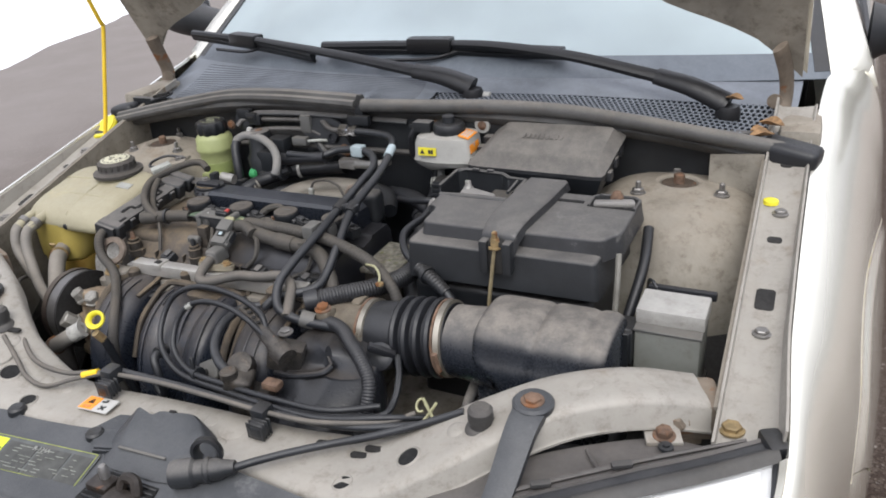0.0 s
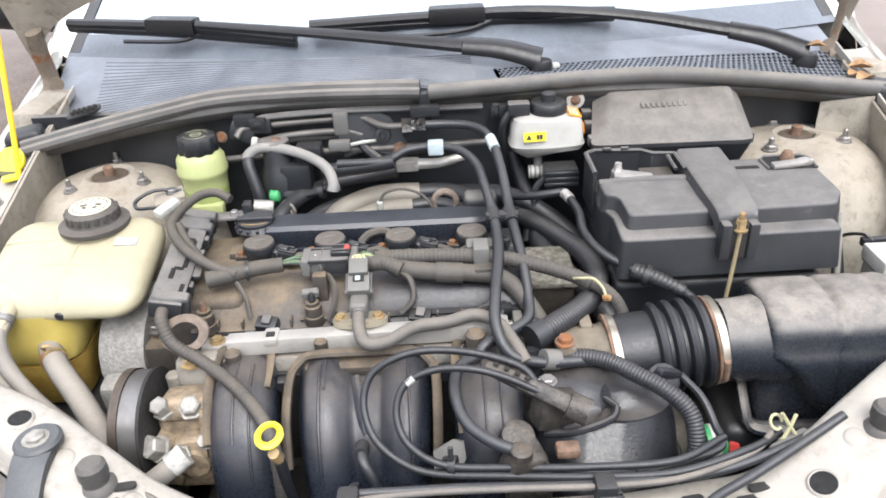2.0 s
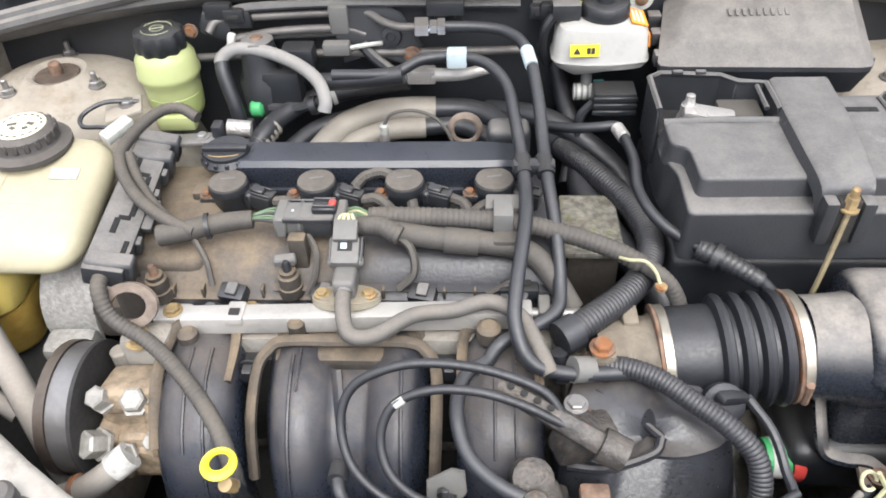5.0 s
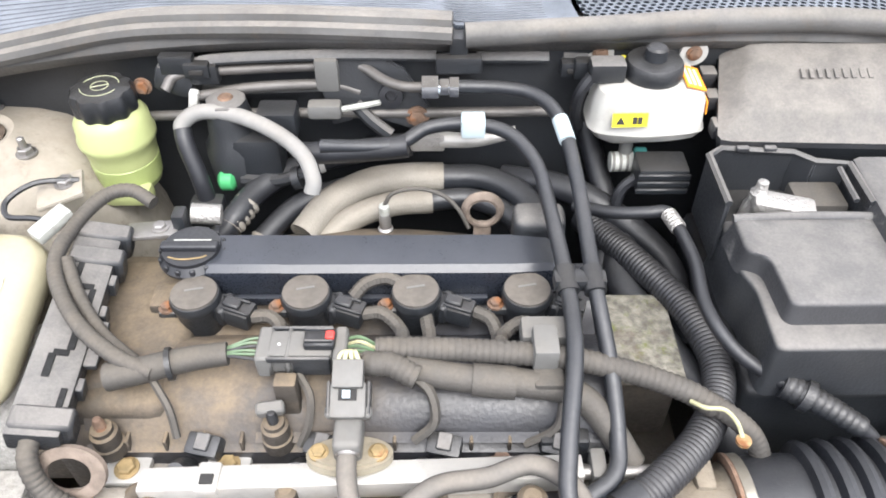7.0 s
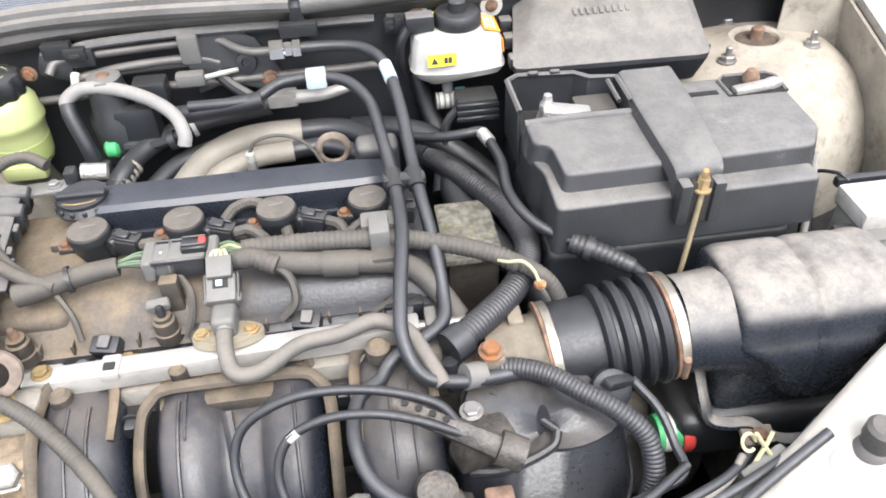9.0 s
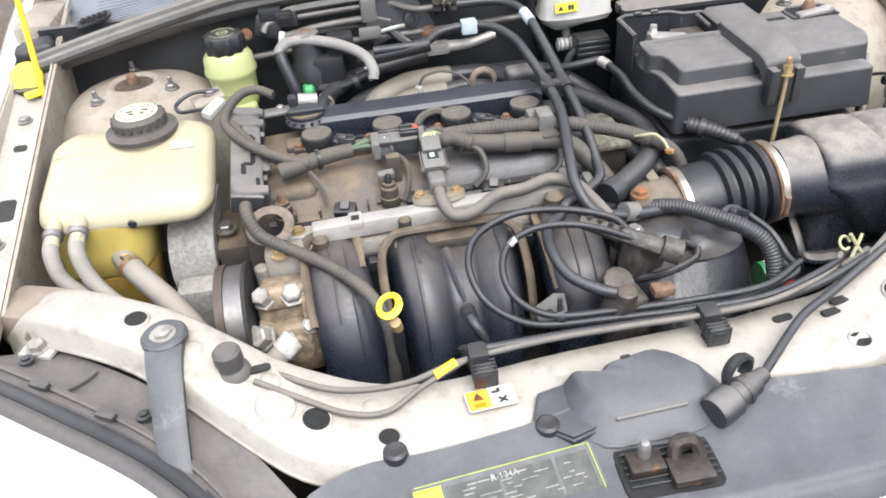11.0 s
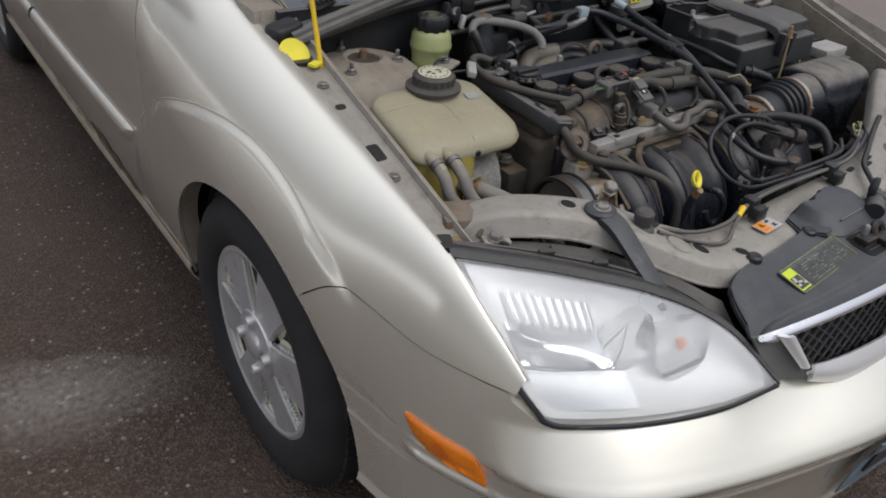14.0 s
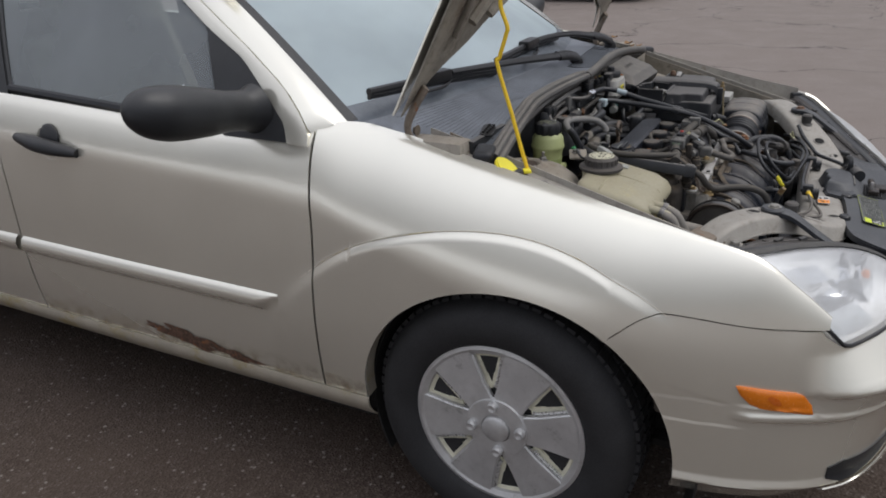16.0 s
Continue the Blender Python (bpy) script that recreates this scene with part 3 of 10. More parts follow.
def snow_bank():
    def f(u, v):
        y = 1.0 + 30 * v
        x = -5.8 - 0.45 * (y - 4.1) - 18 * (1 - u)
        edge = min(1.0, (1 - u) * 9)
        h = 0.16 * edge + 0.10 * edge * noise.noise(V(x * 0.7, y * 0.7, 0)) + 0.04 * edge * noise.noise(V(x * 3, y * 3, 4))
        wob = 0.35 * noise.noise(V(0, y * 0.8, 2)) * u
        return V(x + wob, y, h - 0.02 * (1 - edge))
    o = part("snow_bank", sheet(f, 50, 70), SNOW)
    tagged(o, "low bank of old white snow beside the asphalt", "snow", kind="structure")


snow_bank()


# ---------------------------------------------------------------- the car's outer body
car = thing("car", (0, 2.2, 0), "champagne gold four-door saloon with its bonnet propped open", "car")

HALF = [(0.24, 0.70), (0.30, 0.730), (0.40, 0.766), (0.54, 0.789), (0.65, 0.804), (0.80, 0.812), (0.95, 0.815), (1.3, 0.814), (2.0, 0.820), (2.7, 0.820), (3.4, 0.812), (3.9, 0.785), (4.35, 0.74)]
SHOULDER = [(0.25, 0.48), (0.40, 0.50), (0.65, 0.56), (1.0, 0.668), (1.15, 0.722), (1.31, 0.775), (2.2, 0.835), (3.4, 0.86), (4.3, 0.87)]
SOFT = [(0.6, 2.1), (1.0, 1.85), (1.31, 1.6)]
TOP = [(0.25, 0.664), (0.32, 0.725), (0.40, 0.782), (0.50, 0.803), (0.60, 0.822), (0.80, 0.866), (1.0, 0.909), (1.14, 0.942), (1.26, 0.960), (1.31, 0.957), (1.38, 0.925), (2.42, 0.962), (3.3, 0.985), (3.6, 1.0), (4.35, 0.97)]
INNER = [(0.25, 0.678), (0.40, 0.704), (0.60, 0.694), (0.80, 0.692), (1.0, 0.692), (1.20, 0.700), (1.31, 0.745), (1.40, 0.770), (2.42, 0.774), (3.3, 0.766), (3.7, 0.70), (4.35, 0.64)]
ARCH_Y, ARCH_Z = 0.833, 0.295
ARCH_R = [(-40, 0.336), (0, 0.340), (40, 0.352), (60, 0.362), (90, 0.368), (115, 0.373), (140, 0.379), (172, 0.381), (220, 0.381)]
REAR = 2.617


def arch_edge(dy):
    """Radius of the crease round the wheel arch."""
    return lerp([(-0.36, 0.502), (-0.30, 0.491), (-0.214, 0.480), (0.0, 0.481), (0.06, 0.483), (0.17, 0.493), (0.312, 0.522), (0.45, 0.560), (0.55, 0.60)], dy)


def flare(y, z):
    """How far the wheel arch stands out of the side."""
    x = 0.0
    for cy in (0.872, 0.872 + REAR):
        d = math.hypot(y - cy, z - 0.30)
        edge = arch_edge(y - cy)
        if z > 0.22 and d < edge:
            k = min(1.0, max(0.0, (edge - d) / 0.016))
            x += 0.0062 * k * k * (3 - 2 * k) * min(1.0, max(0.0, (z - 0.30) / 0.2)) * min(1.0, max(0.0, (y - cy + 0.36) / 0.08))
    return x


def base_x(y, z):
    """Half width of the body side at y and z, without the arch."""
    p, zs, zt, xi = lerp(HALF, y), lerp(SHOULDER, y), lerp(TOP, y), lerp(INNER, y)
    x = p
    if z < 0.55:
        x -= 0.034 * ((0.55 - z) / 0.30) ** 2
    if z > zs:
        u = min(1.0, (z - zs) / max(0.02, zt - zs))
        x = xi + (p - xi) * (1 - u ** lerp(SOFT, y)) ** (1 / 1.7)
    return x


def side_x(y, z):
    return base_x(y, z) + flare(y, z)


def side(y, z, out=0.0):
    return V(-(side_x(y, z) + out), y, z)


def gap_shift(z):
    """The gap between wing and door leans back towards the sill."""
    return lerp([(0.30, 0.028), (0.446, 0.019), (0.598, 0.011), (0.774, 0.0), (0.95, 0.0)], z)


def panel(name, ys, low, high, parent=car, nz=18, thick=0.006, material=PAINT, label="", sides=True):
    """A body panel between two height curves, over the list of y."""
    def f(u, v):
        y = ys[round(u * (len(ys) - 1))]
        a, b = low(y), high(y)
        z = a + (b - a) * v
        k = max(0.0, 1 - abs(y - 1.309) / 0.10)
        return side(y + gap_shift(z) * k, z)
    o = part(name, sheet(f, len(ys) - 1, nz, thick), material, parent, label, angle=50)
    if sides:
        return o, mirrored(o, parent)
    return o, None


def span(a, b, n):
    return [a + (b - a) * i / n for i in range(n + 1)]


def arch_pt(a, cy=ARCH_Y):
    """A point of the wheel arch: a runs from 0 at the front to 180 at the rear."""
    r = lerp(ARCH_R, a)
    return cy - r * math.cos(radians(a)), ARCH_Z + r * math.sin(radians(a))


ARCH = [arch_pt(a) for a in range(0, 181, 3)]
ARCH_FRONT = [(z, y) for y, z in (arch_pt(a) for a in range(-40, 91, 3))]


def straight(table, x):
    for (a, p), (b, q) in zip(table, table[1:]):
        if a <= x <= b:
            return p + (q - p) * (x - a) / (b - a)
    return table[0][1] if x < table[0][0] else table[-1][1]


def arch_low(y, bottom=0.272, cy=ARCH_Y):
    y = y - cy + ARCH_Y
    if ARCH[0][0] < y < ARCH[-1][0]:
        return max(bottom, straight(ARCH, y))
    return bottom


SEAM = [(0.25, 0.654), (0.40, 0.663), (0.54, 0.671), (0.57, 0.661), (0.64, 0.606)]


def fender_low(y):
    return lerp(SEAM, y) if y < 0.64 else arch_low(y)


ys = span(0.262, 0.64, 44) + span(0.65, 1.10, 60) + span(1.106, 1.198, 16) + [1.2045] + span(1.208, 1.306, 14)
fender, _ = panel("fender", ys, fender_low, lambda y: lerp(TOP, y), nz=64)


def arch_lip(cy, parent=car):
    def f(u, v):
        a = radians(62 + 118 * u)
        y, z = arch_pt(math.degrees(a), cy)
        z = max(z, 0.262)
        x = side_x(y, max(z, 0.27))
        return V(-(x - 0.007 - 0.035 * v), y, z + 0.003 + 0.004 * v)
    o = part("wheel_arch_lip", sheet(f, 50, 2), PAINT_LOW, parent)
    mirrored(o, parent)

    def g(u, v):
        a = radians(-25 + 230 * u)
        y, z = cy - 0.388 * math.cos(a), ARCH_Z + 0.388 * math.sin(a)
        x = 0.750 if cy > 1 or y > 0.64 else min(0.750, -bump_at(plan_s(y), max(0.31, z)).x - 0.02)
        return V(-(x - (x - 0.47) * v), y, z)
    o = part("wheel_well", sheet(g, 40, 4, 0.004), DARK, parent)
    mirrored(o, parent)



# the fine pressed crease round the front arch; a darker tube paints its shade
def crease(y0, y1, n):
    pts = []
    for y in span(y0, y1, n):
        dy = y - 0.872
        z = 0.30 + math.sqrt(max(0.0, arch_edge(dy) ** 2 - dy * dy))
        pts.append(side(y, z, -0.0004))
    return pts


ob = part("arch_crease", tube(crease(0.535, 1.313, 40), lambda s: 0.0008 + 0.0008 * min(1.0, 4 * s), 6, n=2), PAINT_LOW, car)
mirrored(ob, car)
ob = part("arch_crease", tube(crease(1.324, 1.385, 8), lambda s: 0.0014 - 0.0010 * s, 6, n=2), PAINT_LOW, car)
mirrored(ob, car)

# doors, rear quarter and sills
panel("front_door", span(1.312, 2.365, 50), lambda y: 0.303, lambda y: lerp(TOP, y), nz=50)
panel("rear_door", span(2.371, 3.16, 16), lambda y: max(0.303, arch_low(y, 0.303, ARCH_Y + REAR)), lambda y: lerp(TOP, y), nz=20)
ysr = span(3.166, 3.86, 26) + span(3.88, 4.35, 10)
panel("rear_quarter", ysr, lambda y: max(0.30, arch_low(y, 0.30, ARCH_Y + REAR)), lambda y: lerp(TOP, y), nz=20)


def sill_f(u, v):
    y = 1.207 + 1.93 * u
    a = radians(-10 + 120 * v)
    return V(-(side_x(y, 0.32) - 0.030 + 0.030 * math.sin(a) + 0.004), y, 0.240 + 0.064 * (v if v < 1 else 1) - 0.004 * math.cos(a))


ob = part("sill", sheet(sill_f, 24, 8, 0.004), PAINT_LOW, car, "sill with yellowish salt stains")
mirrored(ob, car)
# added near-black shell; the shade in the panel gaps is its colour
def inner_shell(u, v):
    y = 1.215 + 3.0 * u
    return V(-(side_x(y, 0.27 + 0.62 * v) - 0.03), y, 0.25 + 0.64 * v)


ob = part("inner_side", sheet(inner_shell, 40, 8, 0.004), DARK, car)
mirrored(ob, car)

# rub strip on the doors
def strip_f(y0, y1):
    def f(u, v):
        y = y0 + (y1 - y0) * u
        z = 0.495 + 0.052 * v + 0.006 * (y - 1.44)
        tip = min(1.0, max(0.0, (y - y0 + 0.008 - 0.062 * (1 - v)) / 0.02)) if y0 < 1.5 else 1.0
        tip = max(0.0, tip)
        b = 0.014 * math.sin(math.pi * min(1, max(0, v))) ** 0.5
        return side(y, z, 0.001 + b * tip)
    return f


for a, b in ((1.432, 2.356), (2.380, 3.10)):
    ob = part("rub_strip", sheet(strip_f(a, b), 60, 10), PAINT, car)
    mirrored(ob, car)

# rust hole along the bottom of the front door
def rust_patch():
    r = random.Random(3)
    bm = bmesh.new()
    for cy, w, h, z0 in ((1.77, 0.21, 0.048, 0.340), (1.61, 0.14, 0.026, 0.322), (1.89, 0.07, 0.020, 0.352)):
        def f(u, v):
            a = 2 * math.pi * v
            k = u * (1 + 0.25 * math.sin(4 * a + cy * 9) + 0.15 * math.sin(9 * a))
            y = cy + 0.5 * w * k * math.cos(a)
            return side(y, z0 + 0.5 * h * k * math.sin(a) + 0.10 * (y - cy), 0.0022 + 0.001 * (1 - u))
        sheet(f, 4, 36, bm=bm)
    part("rust_scab", bm, mat("door_rust", (0.10, 0.055, 0.035), 0.9, vary=0.5, scale=90, bump=1.0, rust=0.3), car, "dark rusted-through lower door edge")


rust_patch()


# brown road film dried on the lowest panels
def road_film():
    m = bpy.data.materials.new("dried_road_film")
    m.use_nodes = True
    nt = m.node_tree
    n, l = nt.nodes, nt.links
    p = n["Principled BSDF"]
    p.inputs["Base Color"].default_value = (0.30, 0.235, 0.145, 1)
    p.inputs["Roughness"].default_value = 0.85
    tc = n.new("ShaderNodeTexCoord")
    no = n.new("ShaderNodeTexNoise")
    no.inputs["Scale"].default_value, no.inputs["Detail"].default_value, no.inputs["Roughness"].default_value = 26.0, 9.0, 0.7
    l.new(tc.outputs["Object"], no.inputs["Vector"])
    se = n.new("ShaderNodeSeparateXYZ")
    l.new(tc.outputs["Object"], se.inputs["Vector"])
    z = n.new("ShaderNodeMapRange")
    l.new(se.outputs["Z"], z.inputs["Value"])
    z.inputs["From Min"].default_value, z.inputs["From Max"].default_value = 0.29, 0.37
    z.inputs["To Min"].default_value, z.inputs["To Max"].default_value = 1.0, 0.0
    r = n.new("ShaderNodeMapRange")
    l.new(no.outputs["Fac"], r.inputs["Value"])
    r.inputs["From Min"].default_value, r.inputs["From Max"].default_value = 0.42, 0.66
    mu = n.new("ShaderNodeMath")
    mu.operation = "MULTIPLY"
    l.new(z.outputs["Result"], mu.inputs[0])
    l.new(r.outputs["Result"], mu.inputs[1])
    l.new(mu.outputs[0], p.inputs["Alpha"])
    for y0, y1, z0 in ((1.212, 1.330, 0.276), (1.346, 2.360, 0.305)):
        o = part("road_film", sheet(lambda u, v: side(y0 + (y1 - y0) * u, z0 + 0.075 * v, 0.0012), 40, 6), m, car, "brown road dirt dried on the paint")
        mirrored(o, car)


road_film()

# ---- bumper
PLAN = smooth_path([(-0.812, 0.70, 0), (-0.804, 0.65, 0), (-0.788, 0.54, 0), (-0.764, 0.40, 0), (-0.728, 0.30, 0), (-0.686, 0.240, 0), (-0.615, 0.185, 0), (-0.50, 0.135, 0), (-0.33, 0.085, 0), (-0.16, 0.050, 0), (0.0, 0.038, 0)], 10)
LEN = [0.0]
for a, b in zip(PLAN, PLAN[1:]):
    LEN.append(LEN[-1] + (b - a).length)
BULGE = [(0.20, -0.085), (0.276, -0.032), (0.301, -0.006), (0.310, 0.005), (0.316, 0.003), (0.328, -0.001), (0.37, 0.0), (0.466, 0.002), (0.470, 0.007), (0.480, 0.008), (0.488, 0.003), (0.522, 0.003), (0.528, 0.008), (0.536, 0.009), (0.56, 0.005), (0.61, -0.004), (0.66, -0.010)]
NOSE = [(0.20, -0.010), (0.245, 0.004), (0.27, 0.012), (0.30, 0.014), (0.46, 0.028), (0.520, 0.046), (0.532, 0.049), (0.540, 0.045), (0.555, 0.033), (0.570, 0.0205), (0.585, 0.008), (0.605, -0.009)]


def plan_at(s):
    s = min(max(s, 0.0), LEN[-1])
    for i in range(len(LEN) - 1):
        if s <= LEN[i + 1]:
            t = (s - LEN[i]) / (LEN[i + 1] - LEN[i])
            p = PLAN[i].lerp(PLAN[i + 1], t)
            d = (PLAN[i + 1] - PLAN[i]).normalized()
            return p, V(d.y, -d.x, 0)
    return PLAN[-1], V(0, -1, 0)


def plan_s(y):
    for i in range(len(PLAN) - 1):
        if PLAN[i + 1].y <= y:
            t = (PLAN[i].y - y) / max(1e-6, PLAN[i].y - PLAN[i + 1].y)
            return LEN[i] + t * (LEN[i + 1] - LEN[i])
    return LEN[-1]


def bulge(z, s):
    b = 0.0
    for (a, p), (c, q) in zip(BULGE, BULGE[1:]):
        if a <= z <= c:
            b = p + (q - p) * (z - a) / (c - a)
    if z > BULGE[-1][0]:
        b = BULGE[-1][1]
    y = plan_at(s)[0].y
    k = min(1.0, max(0.0, (0.30 - y) / 0.05))
    f = min(1.0, max(0.0, (0.30 - y) / 0.15))
    low = min(1.0, max(0.0, (0.40 - y) / 0.03)) if z < 0.50 else k
    g = min(1.0, max(0.0, (0.115 - y) / 0.05))
    back = 0.036 * g * g * (3 - 2 * g) * min(1.0, max(0.0, (z - 0.545) / 0.055)) ** 1.6
    return (b if z < 0.45 else b * low) + lerp(NOSE, z) * f * f * (3 - 2 * f) - back


def bump_at(s, z, out=0.0):
    p, nrm = plan_at(s)
    nrm = nrm if nrm.x < 0.01 else -nrm
    if nrm.y > 0.05:
        nrm = -nrm
    fade = min(1.0, max(0.0, (p.y - 0.25) / 0.06))
    tuck = (base_x(p.y, z) - lerp(HALF, p.y)) * fade if z > 0.5 else 0.0
    q = p + nrm * (bulge(z, s) + tuck + out + flare(p.y, z) * min(1.0, max(0.0, (z - 0.40) / 0.2)))
    return V(q.x, q.y, z)


S_END = LEN[-1]
S_LAMP = plan_s(0.262)
S_GRILLE = plan_s(0.086)


def bump_top(s):
    if s < S_LAMP:
        return lerp(SEAM, plan_at(s)[0].y) - 0.003
    return 0.644 - 0.034 * min(1.0, (s - S_LAMP) / 0.05) - 0.010 * min(1.0, max(0.0, (s - S_GRILLE) / 0.06))


ROW_START = {}


def bumper_f(u, v):
    z0 = 0.243
    if v not in ROW_START:
        z = z0 + (0.60 - z0) * v
        for _ in range(14):
            s0 = plan_s(straight(ARCH_FRONT, z))
            z = 0.5 * z + 0.5 * (z0 + (bump_top(s0) - z0) * v)
        ROW_START[v] = s0
    s0 = ROW_START[v]
    s = s0 + (S_END - s0) * u
    return bump_at(s, z0 + (bump_top(s) - z0) * v)


ob = part("front_bumper", sheet(bumper_f, 110, 130, 0.004), PAINT, car, angle=60)
mirrored(ob, car)


def on_bumper(name, s0, s1, low, high, out, material, nu=20, nv=6, label="", dome=0.0, both=True, parent=car):
    def f(u, v):
        s = s0 + (s1 - s0) * u
        k = math.sin(math.pi * u) ** 0.3 * math.sin(math.pi * v) ** 0.3 if dome else 0
        return bump_at(s, low(u) + (high(u) - low(u)) * v, out + dome * k)
    o = part(name, sheet(f, nu, nv, 0.003), material, parent, label)
    if both:
        mirrored(o, parent)
    return o


def bumper_return(u, v):
    s = S_LAMP - 0.050 + 0.22 * u
    a = bump_at(s, bump_top(s))
    return a + V(0.045 * v * (1 - 0.6 * u), 0.022 * v, -0.0005 - 0.005 * v)


ob = part("bumper_return", sheet(bumper_return, 24, 3, 0.003), PAINT, car)
mirrored(ob, car)


def wing_return(u, v):
    y = 0.262 + 0.15 * u
    a = side(y, lerp(TOP, y))
    return a + V(0.006 * v, 0, -0.0005 - 0.006 * v)


ob = part("wing_return", sheet(wing_return, 14, 2, 0.002), PAINT, car)
mirrored(ob, car)


def marker_f(u, v):
    e = 0.5 + (v - 0.5) * (1 - abs(2 * u - 1) ** 8) ** 0.22
    y = (1 - e) * (0.374 - 0.112 * u) + e * (0.407 - 0.124 * u)
    z = (1 - e) * (0.502 - 0.017 * u) + e * (0.546 - 0.014 * u)
    k = (math.sin(math.pi * u) * math.sin(math.pi * v)) ** 0.35 if 0 < u < 1 and 0 < v < 1 else 0.0
    return bump_at(plan_s(y), z, 0.002 + 0.006 * k)


ob = part("side_marker", sheet(marker_f, 24, 10, 0.003), AMBER, car, "amber side marker lens")
mirrored(ob, car)


def marker_bulb(u, v):
    a = 2 * math.pi * v
    return marker_f(0.50 + 0.085 * u * math.cos(a), 0.55 + 0.22 * u * math.sin(a)) + V(-0.0008, 0, 0)


part("marker_bulb", sheet(marker_bulb, 4, 20), mat("deep_amber", (0.62, 0.13, 0.01), 0.3, coat=0.5), ob)
arch_lip(ARCH_Y)
arch_lip(ARCH_Y + REAR)
S_F0, S_F1 = plan_s(0.226), plan_s(0.100)
on_bumper("fog_slot", S_F0, S_F1, lambda u: 0.311 + 0.016 * u + 0.014 * max(0.0, 1 - u * 10), lambda u: 0.364 - 0.024 * u - 0.012 * u ** 3 - 0.012 * max(0.0, 1 - u * 10), 0.003, BLACK, label="black lower air slot")
on_bumper("fog_slot_rim", S_F0 - 0.010, S_F1 - 0.004, lambda u: 0.299 + 0.012 * u, lambda u: 0.308 + 0.014 * u, 0.006, PAINT, nu=40, nv=4)
on_bumper("number_plate", S_END - 0.155, S_END, lambda u: 0.36, lambda u: 0.50, 0.012, mat("plate_paint", (0.15, 0.20, 0.24), 0.4, vary=0.2, scale=20), label="pale blue number plate")
on_bumper("plate_bar", S_END - 0.125, S_END, lambda u: 0.405, lambda u: 0.455, 0.016, INK)

# ---- headlights
def coons(c0, c1, d0, d1):
    """A patch between c0 (v=0), c1 (v=1), d0 (u=0) and d1 (u=1)."""
    def f(u, v):
        s = (1 - v) * c0(u) + v * c1(u) + (1 - u) * d0(v) + u * d1(v)
        return s - ((1 - u) * (1 - v) * c0(0) + u * (1 - v) * c0(1) + (1 - u) * v * c1(0) + u * v * c1(1))
    return f


def poly(pts):
    path = smooth_path(pts, 12)
    ln = [0.0]
    for a, b in zip(path, path[1:]):
        ln.append(ln[-1] + (b - a).length)

    def f(u):
        s = u * ln[-1]
        for i in range(len(ln) - 1):
            if s <= ln[i + 1] + 1e-9:
                return path[i].lerp(path[i + 1], (s - ln[i]) / max(1e-9, ln[i + 1] - ln[i]))
        return path[-1].copy()
    return f


L_TOP = [(-0.694, 0.422, 0.777), (-0.630, 0.378, 0.768), (-0.560, 0.335, 0.754), (-0.445, 0.262, 0.722), (-0.374, 0.190, 0.684), (-0.334, 0.112, 0.624)]
L_BOT = [(-0.663, 0.236, 0.616), (-0.640, 0.217, 0.608), (-0.55, 0.168, 0.606), (-0.44, 0.128, 0.608), (-0.334, 0.108, 0.618)]
L_OUT = [(-0.694, 0.422, 0.777), (-0.697, 0.355, 0.735), (-0.690, 0.285, 0.672), (-0.663, 0.236, 0.616)]
L_IN = [(-0.334, 0.112, 0.624), (-0.332, 0.110, 0.621), (-0.334, 0.108, 0.618)]


BARCHROME = mat("bright_satin_chrome", (0.88, 0.89, 0.90), 0.30, 0.55, vary=0.02, scale=3, fine=6, bump=0.0, coat=0.5, rvar=0.012)
LAMPCHROME = mat("lamp_chrome", (0.78, 0.79, 0.80), 0.07, 1.0, vary=0.02, scale=3, fine=6, bump=0.0, rvar=0.012)
LAMPBOWL = mat("bright_lamp_housing", (0.92, 0.925, 0.93), 0.30, 0.0, vary=0.02, bump=0.0)
LAMPSHELF = mat("pale_lamp_shelf", (0.70, 0.73, 0.76), 0.30, 0.4, vary=0.03, bump=0.0)


